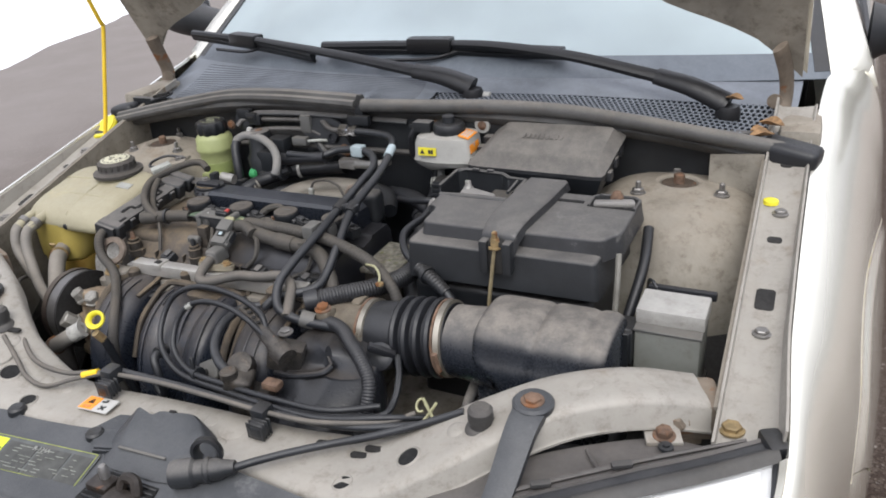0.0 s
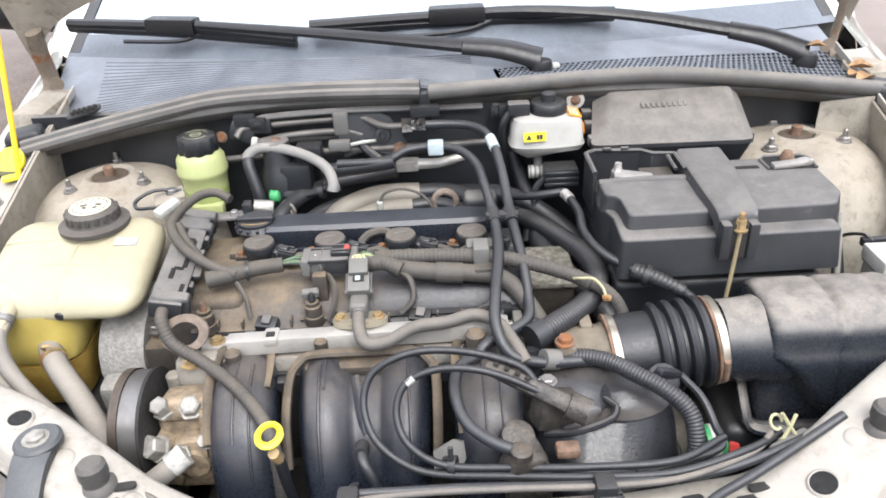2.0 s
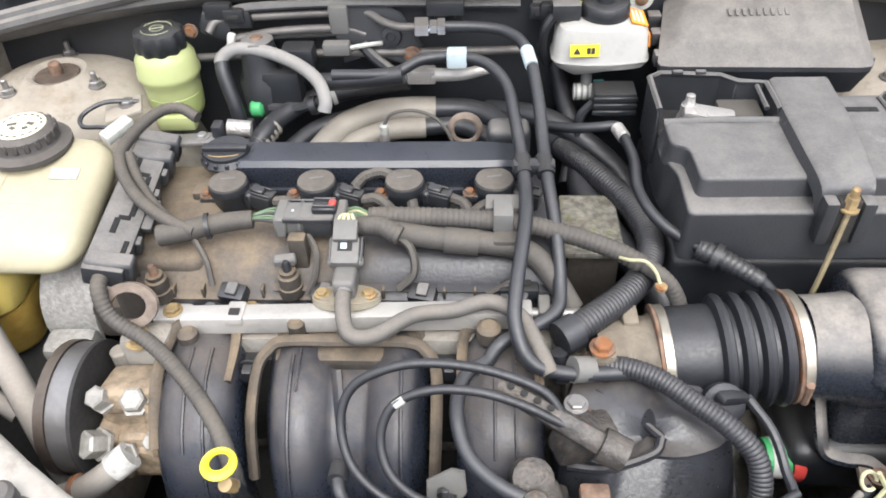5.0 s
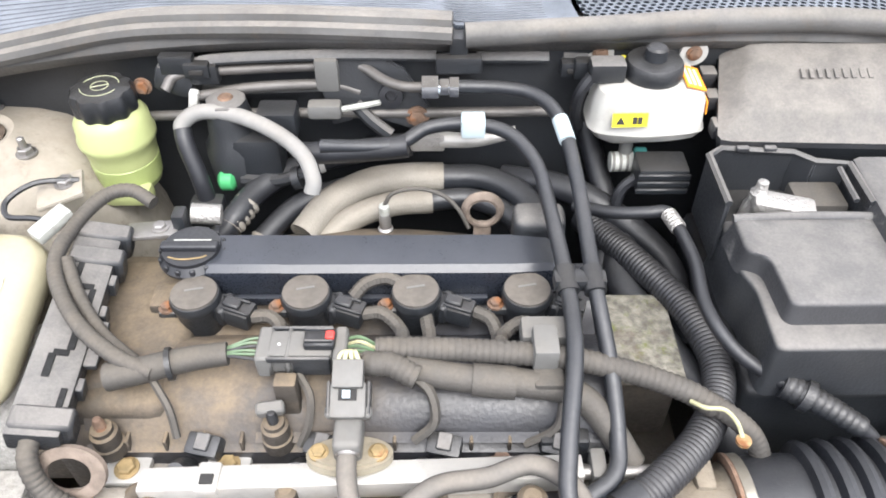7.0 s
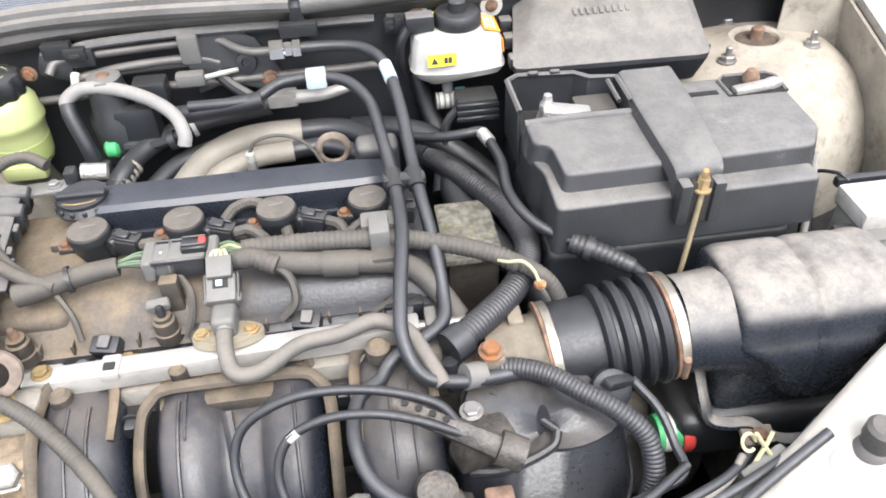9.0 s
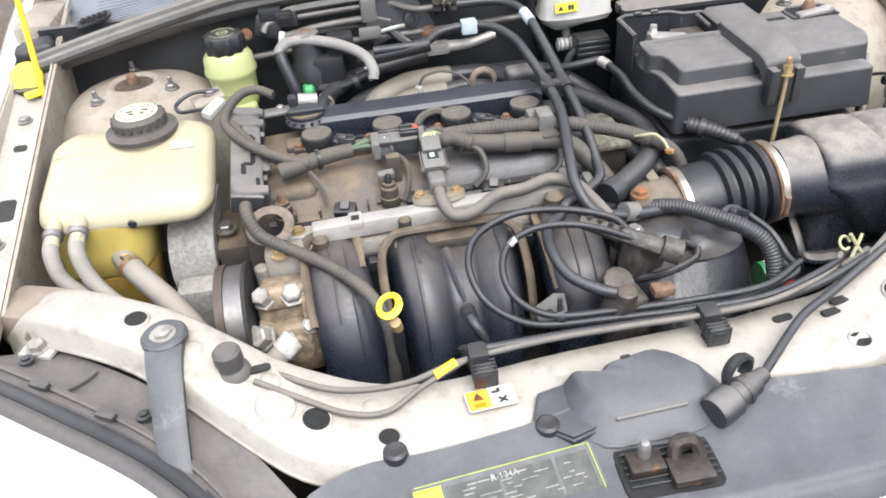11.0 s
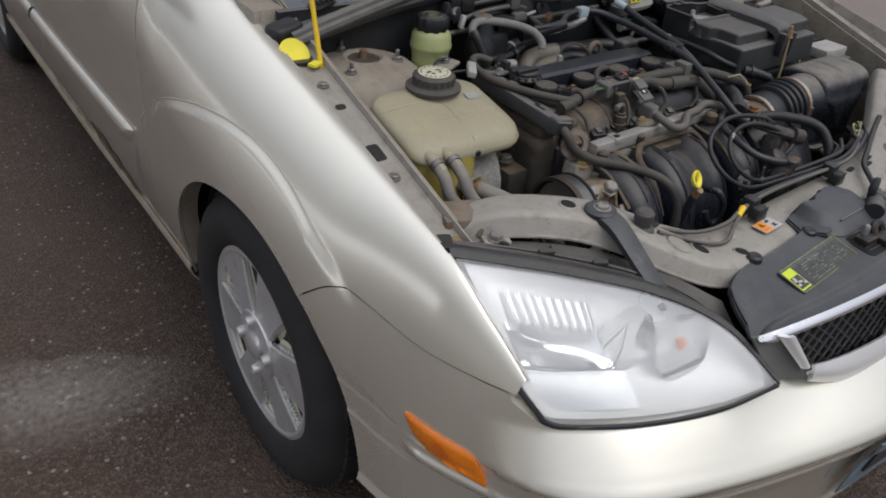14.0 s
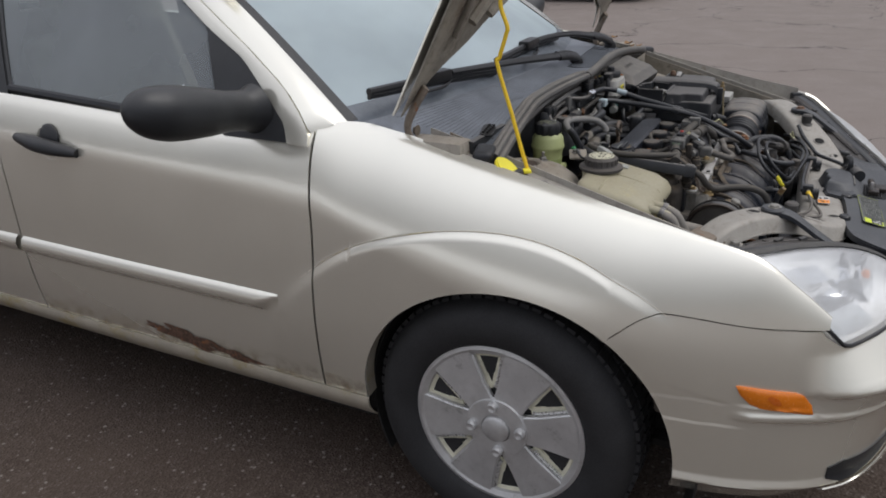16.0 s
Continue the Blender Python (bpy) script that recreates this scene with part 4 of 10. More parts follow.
def headlight(flip):
    k = -1 if flip else 1

    def q(pts):
        return [(k * x, y, z) for x, y, z in pts]
    lamp_f = coons(poly(q(L_TOP)), poly(q(L_BOT)), poly(q(L_OUT)), poly(q(L_IN)))
    nrm = V(-0.30 * k, -0.72, 0.52)

    def lens(u, v):
        return lamp_f(u, v) + nrm * 0.022 * (math.sin(math.pi * min(1, max(0, u))) * math.sin(math.pi * v)) ** 0.6

    def bowl(u, v):
        d = 0.085 * (math.sin(math.pi * u) * math.sin(math.pi * v)) ** 0.35
        return lamp_f(u, v) - nrm * (0.004 + d)
    body = part("headlight", sheet(bowl, 30, 16, 0.002), LAMPBOWL, car, "clear headlight with chrome bowls and painted pale glare")

    def patch(u0, u1, v0, v1, depth):
        """A piece of the reflector lying depth(u, v) behind the lens."""
        return lambda u, v: lamp_f(u0 + (u1 - u0) * u, v0 + (v1 - v0) * v) - nrm * depth(u, v)
    part("reflector_skin", sheet(patch(0.03, 0.95, 0.05, 0.95, lambda u, v: 0.006 + 0.042 * (math.sin(math.pi * u) * math.sin(math.pi * v)) ** 0.5), 30, 14), LAMPBOWL, body, "bright white lamp interior")
    # fluted band, dull bowl and shelf of the outer lamp
    part("fluted_band", sheet(patch(0.10, 0.36, 0.20, 0.38, lambda u, v: 0.016 + 0.0030 * math.cos(2 * math.pi * 9 * u) + 0.004 * v), 90, 4), LAMPCHROME, body, "fluted chrome band", angle=60)
    part("dull_bowl", sheet(patch(0.08, 0.38, 0.38, 0.62, lambda u, v: 0.018 + 0.016 * math.sin(math.pi * u) * math.sin(math.pi * v)), 20, 10), LAMPCHROME, body, "curved chrome bowl", angle=60)
    part("lamp_shelf", sheet(patch(0.04, 0.42, 0.64, 0.90, lambda u, v: 0.014 + 0.010 * (1 - v)), 16, 6), LAMPSHELF, body, "pale sloping shelf")
    line = [lamp_f(0.015, 0.64) - nrm * 0.003, lamp_f(0.14, 0.635) - nrm * 0.004, lamp_f(0.28, 0.625) - nrm * 0.004, lamp_f(0.36, 0.60) - nrm * 0.004, lamp_f(0.41, 0.48) - nrm * 0.004, lamp_f(0.46, 0.28) - nrm * 0.004]
    part("divider", tube(line, 0.0012, 8), mat("grey_seam_line", (0.10, 0.105, 0.11), 0.5), body, "thin dark seam across the reflector")
    # inner bowls with flat facets
    for cu, cv, r in ((0.455, 0.40, 0.046), (0.635, 0.42, 0.050)):
        c = lamp_f(cu, cv) - nrm * 0.026
        m = Matrix.Translation(c) @ V(-0.16 * k, -0.93, 0.32).to_track_quat("Z", "Y").to_matrix().to_4x4()
        prof = [(0.009, -0.030), (0.35 * r, -0.026), (0.62 * r, -0.014), (0.85 * r, 0.000), (r, 0.010)]
        ref = part("reflector", lathe(prof, m=m, seg=11), LAMPCHROME, body, "faceted chrome bowl", angle=4)
        part("bulb_shade", lathe([(0.009, -0.030), (0.010, -0.008), (0.006, 0.002), (0.0, 0.003)], m=m, seg=12), LAMPCHROME, ref)
        part("bulb_socket", lathe([(0.0095, -0.029), (0.016, -0.0265), (0.017, -0.0235), (0.012, -0.021), (0.0105, -0.022)], m=m, seg=16), GREYP, ref, "grey bulb socket ring")
    c = lamp_f(0.63, 0.40) - nrm * 0.012
    part("turn_bulb", lathe([(0, -0.010), (0.006, -0.007), (0.008, 0), (0.005, 0.008), (0, 0.010)], tuple(c), seg=12), AMBER, body, "orange indicator bulb")
    lo = part("lens", sheet(lens, 36, 18), LENS, body, "clear lens with pale sky glare painted in")
    lo.visible_shadow = False
    rim = [lens(0, t / 12) for t in range(13)] + [lens(t / 24, 1) for t in range(25)]
    part("rubber_rim", tube([p + nrm * 0.0005 for p in rim], 0.0042, 8, n=2), RUBBER, body)
    edge = [lens(t / 30, 0) for t in range(31)]

    def seal(u, v):
        p = lamp_f(u, 0)
        return p + V(0.015 * k * v - 0.005 * k, 0.034 * v - 0.010, 0.003 + 0.007 * math.sin(math.pi * min(1.0, 1.6 * v)) - 0.003 * v)
    part("top_edge", sheet(lambda u, v: seal(u, 0.46 * v), 40, 5, 0.004), EDGE, body, "dusty grey plastic edge over the lamp")
    part("top_seal", sheet(lambda u, v: seal(u, 0.50 + 0.50 * v) + V(0, 0, 0.002 * math.sin(math.pi * v)), 40, 6, 0.004), RUBBER_D, body, "long dusty rubber seal along the lamp's top")
    part("seal_end", box((0.022, 0.034, 0.022), (-0.690 * k, 0.438, 0.776), 0.005, 2, rot=(0, 0, -28 * k)), BLACK, body, "black rubber end block of the seal")


headlight(False)
headlight(True)

# ---- grille
def grille():
    def top_y(x):
        return 0.104 + 0.30 * x * x

    def low_y(x):
        return 0.082 + 0.16 * x * x

    def ztop(x):
        return 0.702 - 0.11 * x * x

    def zbot(x):
        return 0.590 + 0.22 * x * x

    def face(x, k, d=0.0):
        return V(x, low_y(x) + (top_y(x) - low_y(x)) * k + d, zbot(x) + (ztop(x) - zbot(x)) * k)

    def upper(u, v):
        x = -0.356 + 0.712 * u
        w = 0.017 * min(1.0, (1 - abs(2 * u - 1)) * 14 + 0.25)
        return V(x, top_y(x) - 0.007 * math.sin(math.pi * v) + 0.006 * v, ztop(x) - w * (1 - v))

    def lower(u, v):
        x = -0.272 + 0.544 * u
        drop = 0.024 * (1 - (2 * u - 1) ** 2)
        w = 0.028 + 0.003 * abs(2 * u - 1) + drop
        return V(x, low_y(x) - (0.004 + 0.014 * (1 - v)) * (1 - (2 * u - 1) ** 6) - 0.006 * math.sin(math.pi * v), zbot(x) - drop + w * v)
    surround = part("grille_surround", sheet(upper, 60, 6, 0.006), CHROME, car, "chrome grille surround")
    part("lower_bar", sheet(lower, 60, 8, 0.006), BARCHROME, surround, "broad chrome lower grille bar")
    for sx in (-1, 1):
        def side(u, v):
            a = V(sx * 0.334, 0.134, 0.690).lerp(V(sx * 0.312, 0.121, 0.690), u)
            c = V(sx * 0.290, 0.104, 0.632).lerp(V(sx * 0.276, 0.098, 0.634), u)
            return c.lerp(a, v) - V(0, 0.001 + 0.004 * math.sin(math.pi * u), 0)
        part("grille_side", sheet(side, 8, 10, 0.006), BARCHROME, surround, "satin chrome end of the surround")

        def end(u, v):
            a = V(sx * 0.362, 0.152, 0.684).lerp(V(sx * 0.310, 0.124, 0.684), u)
            c = V(sx * 0.328, 0.118, 0.612).lerp(V(sx * 0.268, 0.094, 0.606), u)
            p = c.lerp(a, v)
            return p + V(0, 0.004 * math.sin(math.pi * u), 0)
        part("grille_end", sheet(end, 6, 8, 0.006), GREYP, surround, "grey end piece beside the lamp")
    bm = bmesh.new()
    for i in range(-21, 22):
        for sgn in (-1, 1):
            pts = []
            for t in range(17):
                k = t / 16
                x = i * 0.026 + sgn * (k - 0.5) * 0.128
                if abs(x) < 0.268 + 0.045 * k and 0.0 < k < 0.92:
                    pts.append(face(x, k, 0.012))
            if len(pts) > 2:
                tube([pts[0], pts[len(pts) // 2], pts[-1]], 0.0025, 6, bm=bm, n=2)
    part("grille_mesh", bm, BLACK, surround, "black plastic mesh grille")
    part("grille_back", sheet(lambda u, v: face(-0.33 + 0.66 * u, -0.05 + 0.80 * v, 0.035), 20, 3, 0.003), DARK, surround)
    tilt = 78
    bm = lathe([(0, 0), (0.062, 0), (0.066, 0.004), (0.060, 0.009), (0, 0.010)], m=pose(0, 0.090, 0.652, tilt) @ Matrix.Diagonal((1.0, 0.46, 1, 1)), seg=36)
    part("badge", bm, CHROME, surround, "oval chrome badge")
    bm = lathe([(0, 0.0105), (0.050, 0.0105), (0.050, 0.012), (0, 0.0125)], m=pose(0, 0.090, 0.652, tilt) @ Matrix.Diagonal((1.0, 0.40, 1, 1)), seg=36)
    part("badge_field", bm, mat("badge_blue", (0.012, 0.018, 0.05), 0.25, coat=0.5), surround)


grille()

# ---- bonnet, propped open
def hood():
    ang = radians(60)

    def rear(x):
        return lerp([(0, 0.34), (0.15, 0.33), (0.30, 0.29), (0.38, 0.245), (0.45, 0.20), (0.50, 0.165), (0.55, 0.145), (0.63, 0.105), (0.70, 0.030)], abs(x))

    def put(x, s, d):
        return V(x, 1.160 - math.cos(ang) * s + math.sin(ang) * d, 0.955 + math.sin(ang) * s + math.cos(ang) * d)

    def width(s):
        return lerp([(0, 0.712), (0.4, 0.70), (0.75, 0.675), (0.98, 0.52)], s)

    def skin(depth, inset=0.0):
        def f(u, v):
            x = (2 * u - 1)
            s0, s1 = rear(x * 0.70) + inset, 0.99 - 0.10 * x * x - inset
            s = s0 + (s1 - s0) * v
            xx = x * (width(s) - inset)
            crown = 0.030 * (1 - x * x) + 0.016 * math.sin(math.pi * v)
            return put(xx, s, crown + depth)
        return f
    root = part("bonnet", sheet(skin(0.0), 40, 24, 0.004), PAINT, car, "raised bonnet, champagne outside and dusty beneath")
    bm = sheet(skin(-0.016, 0.006), 40, 24, 0.003)
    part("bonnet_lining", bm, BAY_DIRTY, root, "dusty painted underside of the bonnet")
    bm = bmesh.new()
    g = skin(-0.026, 0.02)
    for sx in (0.06, 0.94):
        tube([g(sx, 0.10 + 0.90 * t / 12) for t in range(13)], 0.014, 10, bm=bm, flat=0.6)
    for tv, ta in ((0.06, 0.16), (0.93, 0.06)):
        tube([g(ta + (1 - 2 * ta) * t / 16, tv) for t in range(17)], 0.014, 10, bm=bm, flat=0.6)
    tube([g(0.10, 0.10), g(0.3, 0.45), g(0.45, 0.93)], 0.014, 8, bm=bm)
    tube([g(0.90, 0.10), g(0.7, 0.45), g(0.55, 0.93)], 0.014, 8, bm=bm)
    part("bonnet_rib", bm, BAY_DIRTY, root)
    for sx in (-1, 1):
        bm = tube([(sx * 0.680, 1.10, 0.900), (sx * 0.684, 1.125, 0.945), (sx * 0.680, 1.110, 0.990), (sx * 0.668, 1.085, 1.035)], 0.015, 8, flat=0.45)
        hexbolt((sx * 0.668, 1.110, 0.94), 0.009, 0.008, "y", bm)
        part("bonnet_hinge", bm, BRACKET, root, "dark dusty bonnet hinge")


hood()

# ---- windscreen, cabin and roof
def screen_pt(u, v, d=0.0):
    """u: -1..1 across, v: 0 at the base to 1 at the roof."""
    b = V(0.705 * u, 1.085 + 0.180 * u * u, 0.972 - 0.022 * u * u)
    t = V(0.555 * u, 1.80 + 0.10 * u * u, 1.385 - 0.03 * u * u)
    p = b.lerp(t, v)
    p.z += 0.020 * math.sin(math.pi * v) + d
    return p


ws = part("windscreen", sheet(lambda u, v: screen_pt(2 * u - 1, v), 40, 24), SCREEN, car, "windscreen with the sky's pale reflection painted in")
ws.visible_shadow = False
part("windscreen_border", sheet(lambda u, v: screen_pt(2 * u - 1, -0.02 + 0.075 * v, 0.003), 40, 3, 0.002), mat("grey_screen_foot", (0.075, 0.088, 0.105), 0.22, vary=0.2, scale=8, dust=0.45, dust_col=(0.22, 0.26, 0.31)), ws, "grey band along the foot of the windscreen")
for sx in (-1, 1):
    part("screen_edge", sheet(lambda u, v: screen_pt(sx * (0.965 + 0.035 * v), u, 0.004), 24, 2, 0.003), BLACK, ws)


DOOR_SEAM = [(0.935, 1.316), (0.968, 1.337), (1.028, 1.400), (1.106, 1.524), (1.213, 1.718), (1.345, 1.985)]
WINDOW_LINE = [(0.915, 1.376), (0.953, 1.389), (1.003, 1.441), (1.081, 1.534), (1.139, 1.650), (1.213, 1.778), (1.352, 2.05)]


def glass_x(z):
    v = (z - 0.945) / 0.407
    return 0.764 - 0.165 * v - 0.05 * v * v


def sail_back(z):
    return 1.570 + 0.44 * (z - 0.945)


def pillar(sx):
    secs = []
    # the foot of the pillar runs down inside the wing
    f = screen_pt(sx, -0.02) + V(0, 0.01, -0.06)
    w = V(sx * 0.745, 1.300, 0.885)
    secs.append([f, f + V(0, 0, 0.006), f.lerp(w, 0.5), w, w + V(-sx * 0.02, 0, -0.01), f + V(-sx * 0.02, 0.02, -0.01)])
    for i in range(17):
        t = i / 16
        a = screen_pt(sx * 1.0, 1.02 * t - 0.02)
        z = min(1.345, a.z + 0.012)
        p2 = V(sx * (glass_x(z) + 0.012), straight(DOOR_SEAM, z) - 0.003, z)
        p0 = a + V(0, 0, -0.01)
        p1 = a.lerp(p2, 0.5) + V(sx * 0.010, -0.004, 0.012)
        secs.append([p0, a + V(0, 0, 0.006), p1, p2, p2 + V(-sx * 0.02, 0.0, -0.03), p0 + V(-sx * 0.02, 0.02, -0.03)])
    part("windscreen_pillar", loft(secs), PAINT, car, angle=50)
    secs = []
    for i in range(21):
        z = 0.915 + 0.43 * i / 20
        y0, y1 = straight(DOOR_SEAM, z) + 0.003, straight(WINDOW_LINE, z)
        x = glass_x(z)
        secs.append([V(sx * (x - 0.01), y0, z), V(sx * (x + 0.011), y0, z), V(sx * (x + 0.013), 0.6 * y0 + 0.4 * y1, z), V(sx * (x + 0.009), y1, z), V(sx * (x - 0.01), y1, z)])
    part("door_frame", loft(secs), PAINT, car, angle=50)


for sx in (-1, 1):
    pillar(sx)

    def front_pane(u, v):
        z = 0.938 + 0.036 * u
        z += (1.352 - z) * v
        a, b = max(sail_back(z), straight(WINDOW_LINE, z)), 2.325 + 0.5 * (z - 0.945)
        return V(sx * glass_x(z), a + (b - a) * u, z)

    def rear_pane(u, v):
        z = 0.965 + 0.015 * u + 0.38 * v
        a, b = 2.435 + 0.5 * (z - 0.945), 3.25 - 0.16 * v
        return V(sx * glass_x(z), a + (b - a) * u, z)
    for nm, fp in (("front_window", front_pane), ("rear_window", rear_pane)):
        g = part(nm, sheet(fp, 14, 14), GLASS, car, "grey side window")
        g.visible_shadow = False
        bm = tube([fp(t / 14, 0) + V(sx * 0.004, 0, -0.004) for t in range(15)], 0.012, 8, n=2)
        part("window_seal", bm, RUBBER, g)
        bm = tube([fp(0, t / 14) for t in range(15)] + [fp(t / 14, 1) for t in range(15)] + [fp(1, 1 - t / 14) for t in range(15)], 0.008, 8, n=2)
        part("window_frame", bm, BLACK, g)
    bm = sheet(lambda u, v: V(sx * (glass_x(0.95 + 0.41 * v) + 0.012), 2.330 + 0.105 * u + 0.205 * v, 0.95 + 0.41 * v), 3, 8, 0.01)
    part("door_pillar", bm, BLACK, car)
    # roof rail from the windscreen pillar back
    rail = [V(sx * 0.62, 1.62, 1.265), V(sx * 0.60, 1.9, 1.385), V(sx * 0.59, 2.4, 1.415), V(sx * 0.585, 2.9, 1.395), V(sx * 0.60, 3.3, 1.31), V(sx * 0.66, 3.75, 1.06)]
    part("roof_rail", tube(rail, 0.036, 12), PAINT, car)
    # mirror sail and mirror
    def sail(u, v):
        z = 0.918 + 0.222 * v
        a, b = straight(WINDOW_LINE, z), max(sail_back(z), straight(WINDOW_LINE, z) + 0.002)
        return V(sx * (glass_x(z) + 0.010), a + (b - a) * u, z)
    part("mirror_sail", sheet(sail, 8, 16, 0.008), BLACK, car, "black mirror mount panel")
    secs = []
    for i in range(25):
        t = i / 24
        x = sx * (0.766 + 0.312 * t)
        hw = lerp([(0, 0.050), (0.12, 0.036), (0.25, 0.037), (0.5, 0.050), (0.75, 0.052), (0.90, 0.040), (0.97, 0.024), (1, 0.008)], t)
        hh = lerp([(0, 0.060), (0.10, 0.046), (0.22, 0.045), (0.45, 0.053), (0.70, 0.058), (0.86, 0.050), (0.95, 0.033), (1, 0.010)], t)
        cy, cz = 1.470 + 0.045 * t, 0.978 + 0.056 * t
        secs.append([V(x, cy + hw * math.cos(2 * math.pi * k / 24), cz + hh * math.sin(2 * math.pi * k / 24)) for k in range(24)])
    mir = part("door_mirror", loft(secs), BLACK, car, "black plastic door mirror")
    part("mirror_glass", box((0.14, 0.004, 0.066), (sx * 0.960, 1.542, 1.022), 0.02, 3), CHROME, mir)
    # door handles
    for y0 in (2.145, 2.95):
        bm = tube([(sx * (side_x(y0 - 0.10, 0.845) + 0.006), y0 - 0.115, 0.835), (sx * (side_x(y0, 0.845) + 0.022), y0, 0.850), (sx * (side_x(y0 + 0.10, 0.845) + 0.006), y0 + 0.115, 0.858)], lambda t: 0.012 + 0.010 * math.sin(math.pi * t), 12, flat=0.9)
        lathe([(0, 0), (0.036, 0), (0.036, 0.006), (0.030, 0.010), (0, 0.011)], m=pose(sx * side_x(y0 - 0.01, 0.868), y0 - 0.012, 0.866, 0, sx * 78), seg=20, bm=bm)
        h = part("door_handle", bm, BLACK, car, "black pull handle")
        cup = lathe([(0, 0), (0.046, 0), (0.044, 0.004), (0.036, 0.0015), (0, 0.001)], m=pose(sx * (side_x(y0, 0.85) - 0.002), y0, 0.848, 0, sx * 90) @ Matrix.Diagonal((1, 0.95, 1, 1)), seg=24)
        part("handle_cup", cup, PAINT, h)


def roof_f(u, v):
    x = (2 * u - 1) * (0.585 + 0.02 * math.sin(math.pi * v))
    y = 1.80 + 0.10 * (2 * u - 1) ** 2 + 1.45 * v
    return V(x, y, 1.375 + 0.045 * math.sin(math.pi * (0.15 + 0.75 * v)) - 0.03 * (2 * u - 1) ** 2)


part("roof", sheet(roof_f, 20, 20, 0.02), PAINT, car)
part("roof_lining", sheet(lambda u, v: roof_f(u, v) - V(0, 0, 0.03), 20, 20, 0.004), SEATM, car)
rw = part("rear_screen", sheet(lambda u, v: V((2 * u - 1) * (0.56 + 0.06 * v), 3.24 + 0.58 * v, 1.365 - 0.36 * v - 0.03 * (2 * u - 1) ** 2), 14, 10), GLASS, car)
rw.visible_shadow = False
part("boot_lid", sheet(lambda u, v: V((2 * u - 1) * 0.70, 3.80 + 0.60 * v, 1.005 - 0.03 * v - 0.03 * (2 * u - 1) ** 2 - (0.5 * max(0, v - 0.85))), 16, 12, 0.01), PAINT, car)
part("tail_panel", sheet(lambda u, v: V((2 * u - 1) * 0.73, 4.40 - 0.10 * (2 * u - 1) ** 4, 0.25 + 0.72 * v), 16, 10, 0.01), PAINT, car)
part("floor_pan", box((1.50, 3.05, 0.04), (0, 2.75, 0.235), 0.01), DARK, car)
# cabin
def cabin():
    def dash_f(u, v):
        x = (2 * u - 1) * 0.66
        return V(x, 1.12 + 0.16 * (2 * u - 1) ** 2 + 0.46 * v, 0.955 + 0.025 * math.sin(math.pi * v) - 0.02 * (2 * u - 1) ** 2 - 0.16 * max(0, v - 0.82))
    dash = part("dashboard", sheet(dash_f, 24, 14, 0.02), CABIN, car, "grey dashboard top")
    part("dash_front", box((1.34, 0.10, 0.45), (0, 1.60, 0.70), 0.04, 3), CABIN, dash)
    bm = bmesh.new()
    ring = [V(0.36 + 0.18 * math.cos(a), 1.72 + 0.07 * math.sin(a), 0.88 + 0.17 * math.sin(a)) for a in span(0, 2 * math.pi, 28)]
    tube(ring, 0.014, 8, n=2, bm=bm)
    tube([ring[0], (0.36, 1.70, 0.87), ring[14]], 0.018, 8, bm=bm)
    part("steering_wheel", bm, CABIN, car, "grey steering wheel")
    for sx in (-0.36, 0.36):
        back = box((0.50, 0.12, 0.62), (sx, 2.36, 0.78), 0.05, 4, rot=(-16, 0, 0))
        seat = part("front_seat", back, SEATM, car, "beige cloth front seat")
        part("cushion", box((0.50, 0.50, 0.16), (sx, 2.10, 0.46), 0.06, 4, rot=(6, 0, 0)), SEATM, seat)
        part("headrest", box((0.27, 0.09, 0.18), (sx, 2.48, 1.18), 0.04, 4, rot=(-14, 0, 0)), SEATM, seat)
    part("rear_seat", box((1.25, 0.16, 0.62), (0, 3.18, 0.78), 0.06, 4, rot=(-22, 0, 0)), SEATM, car, "beige cloth rear seat")
    part("parcel_shelf", box((1.2, 0.5, 0.03), (0, 3.5, 0.98), 0.01), CABIN, car)
    part("inner_mirror", box((0.22, 0.03, 0.06), (0, 1.72, 1.29), 0.014, 3), CABIN, car)


cabin()

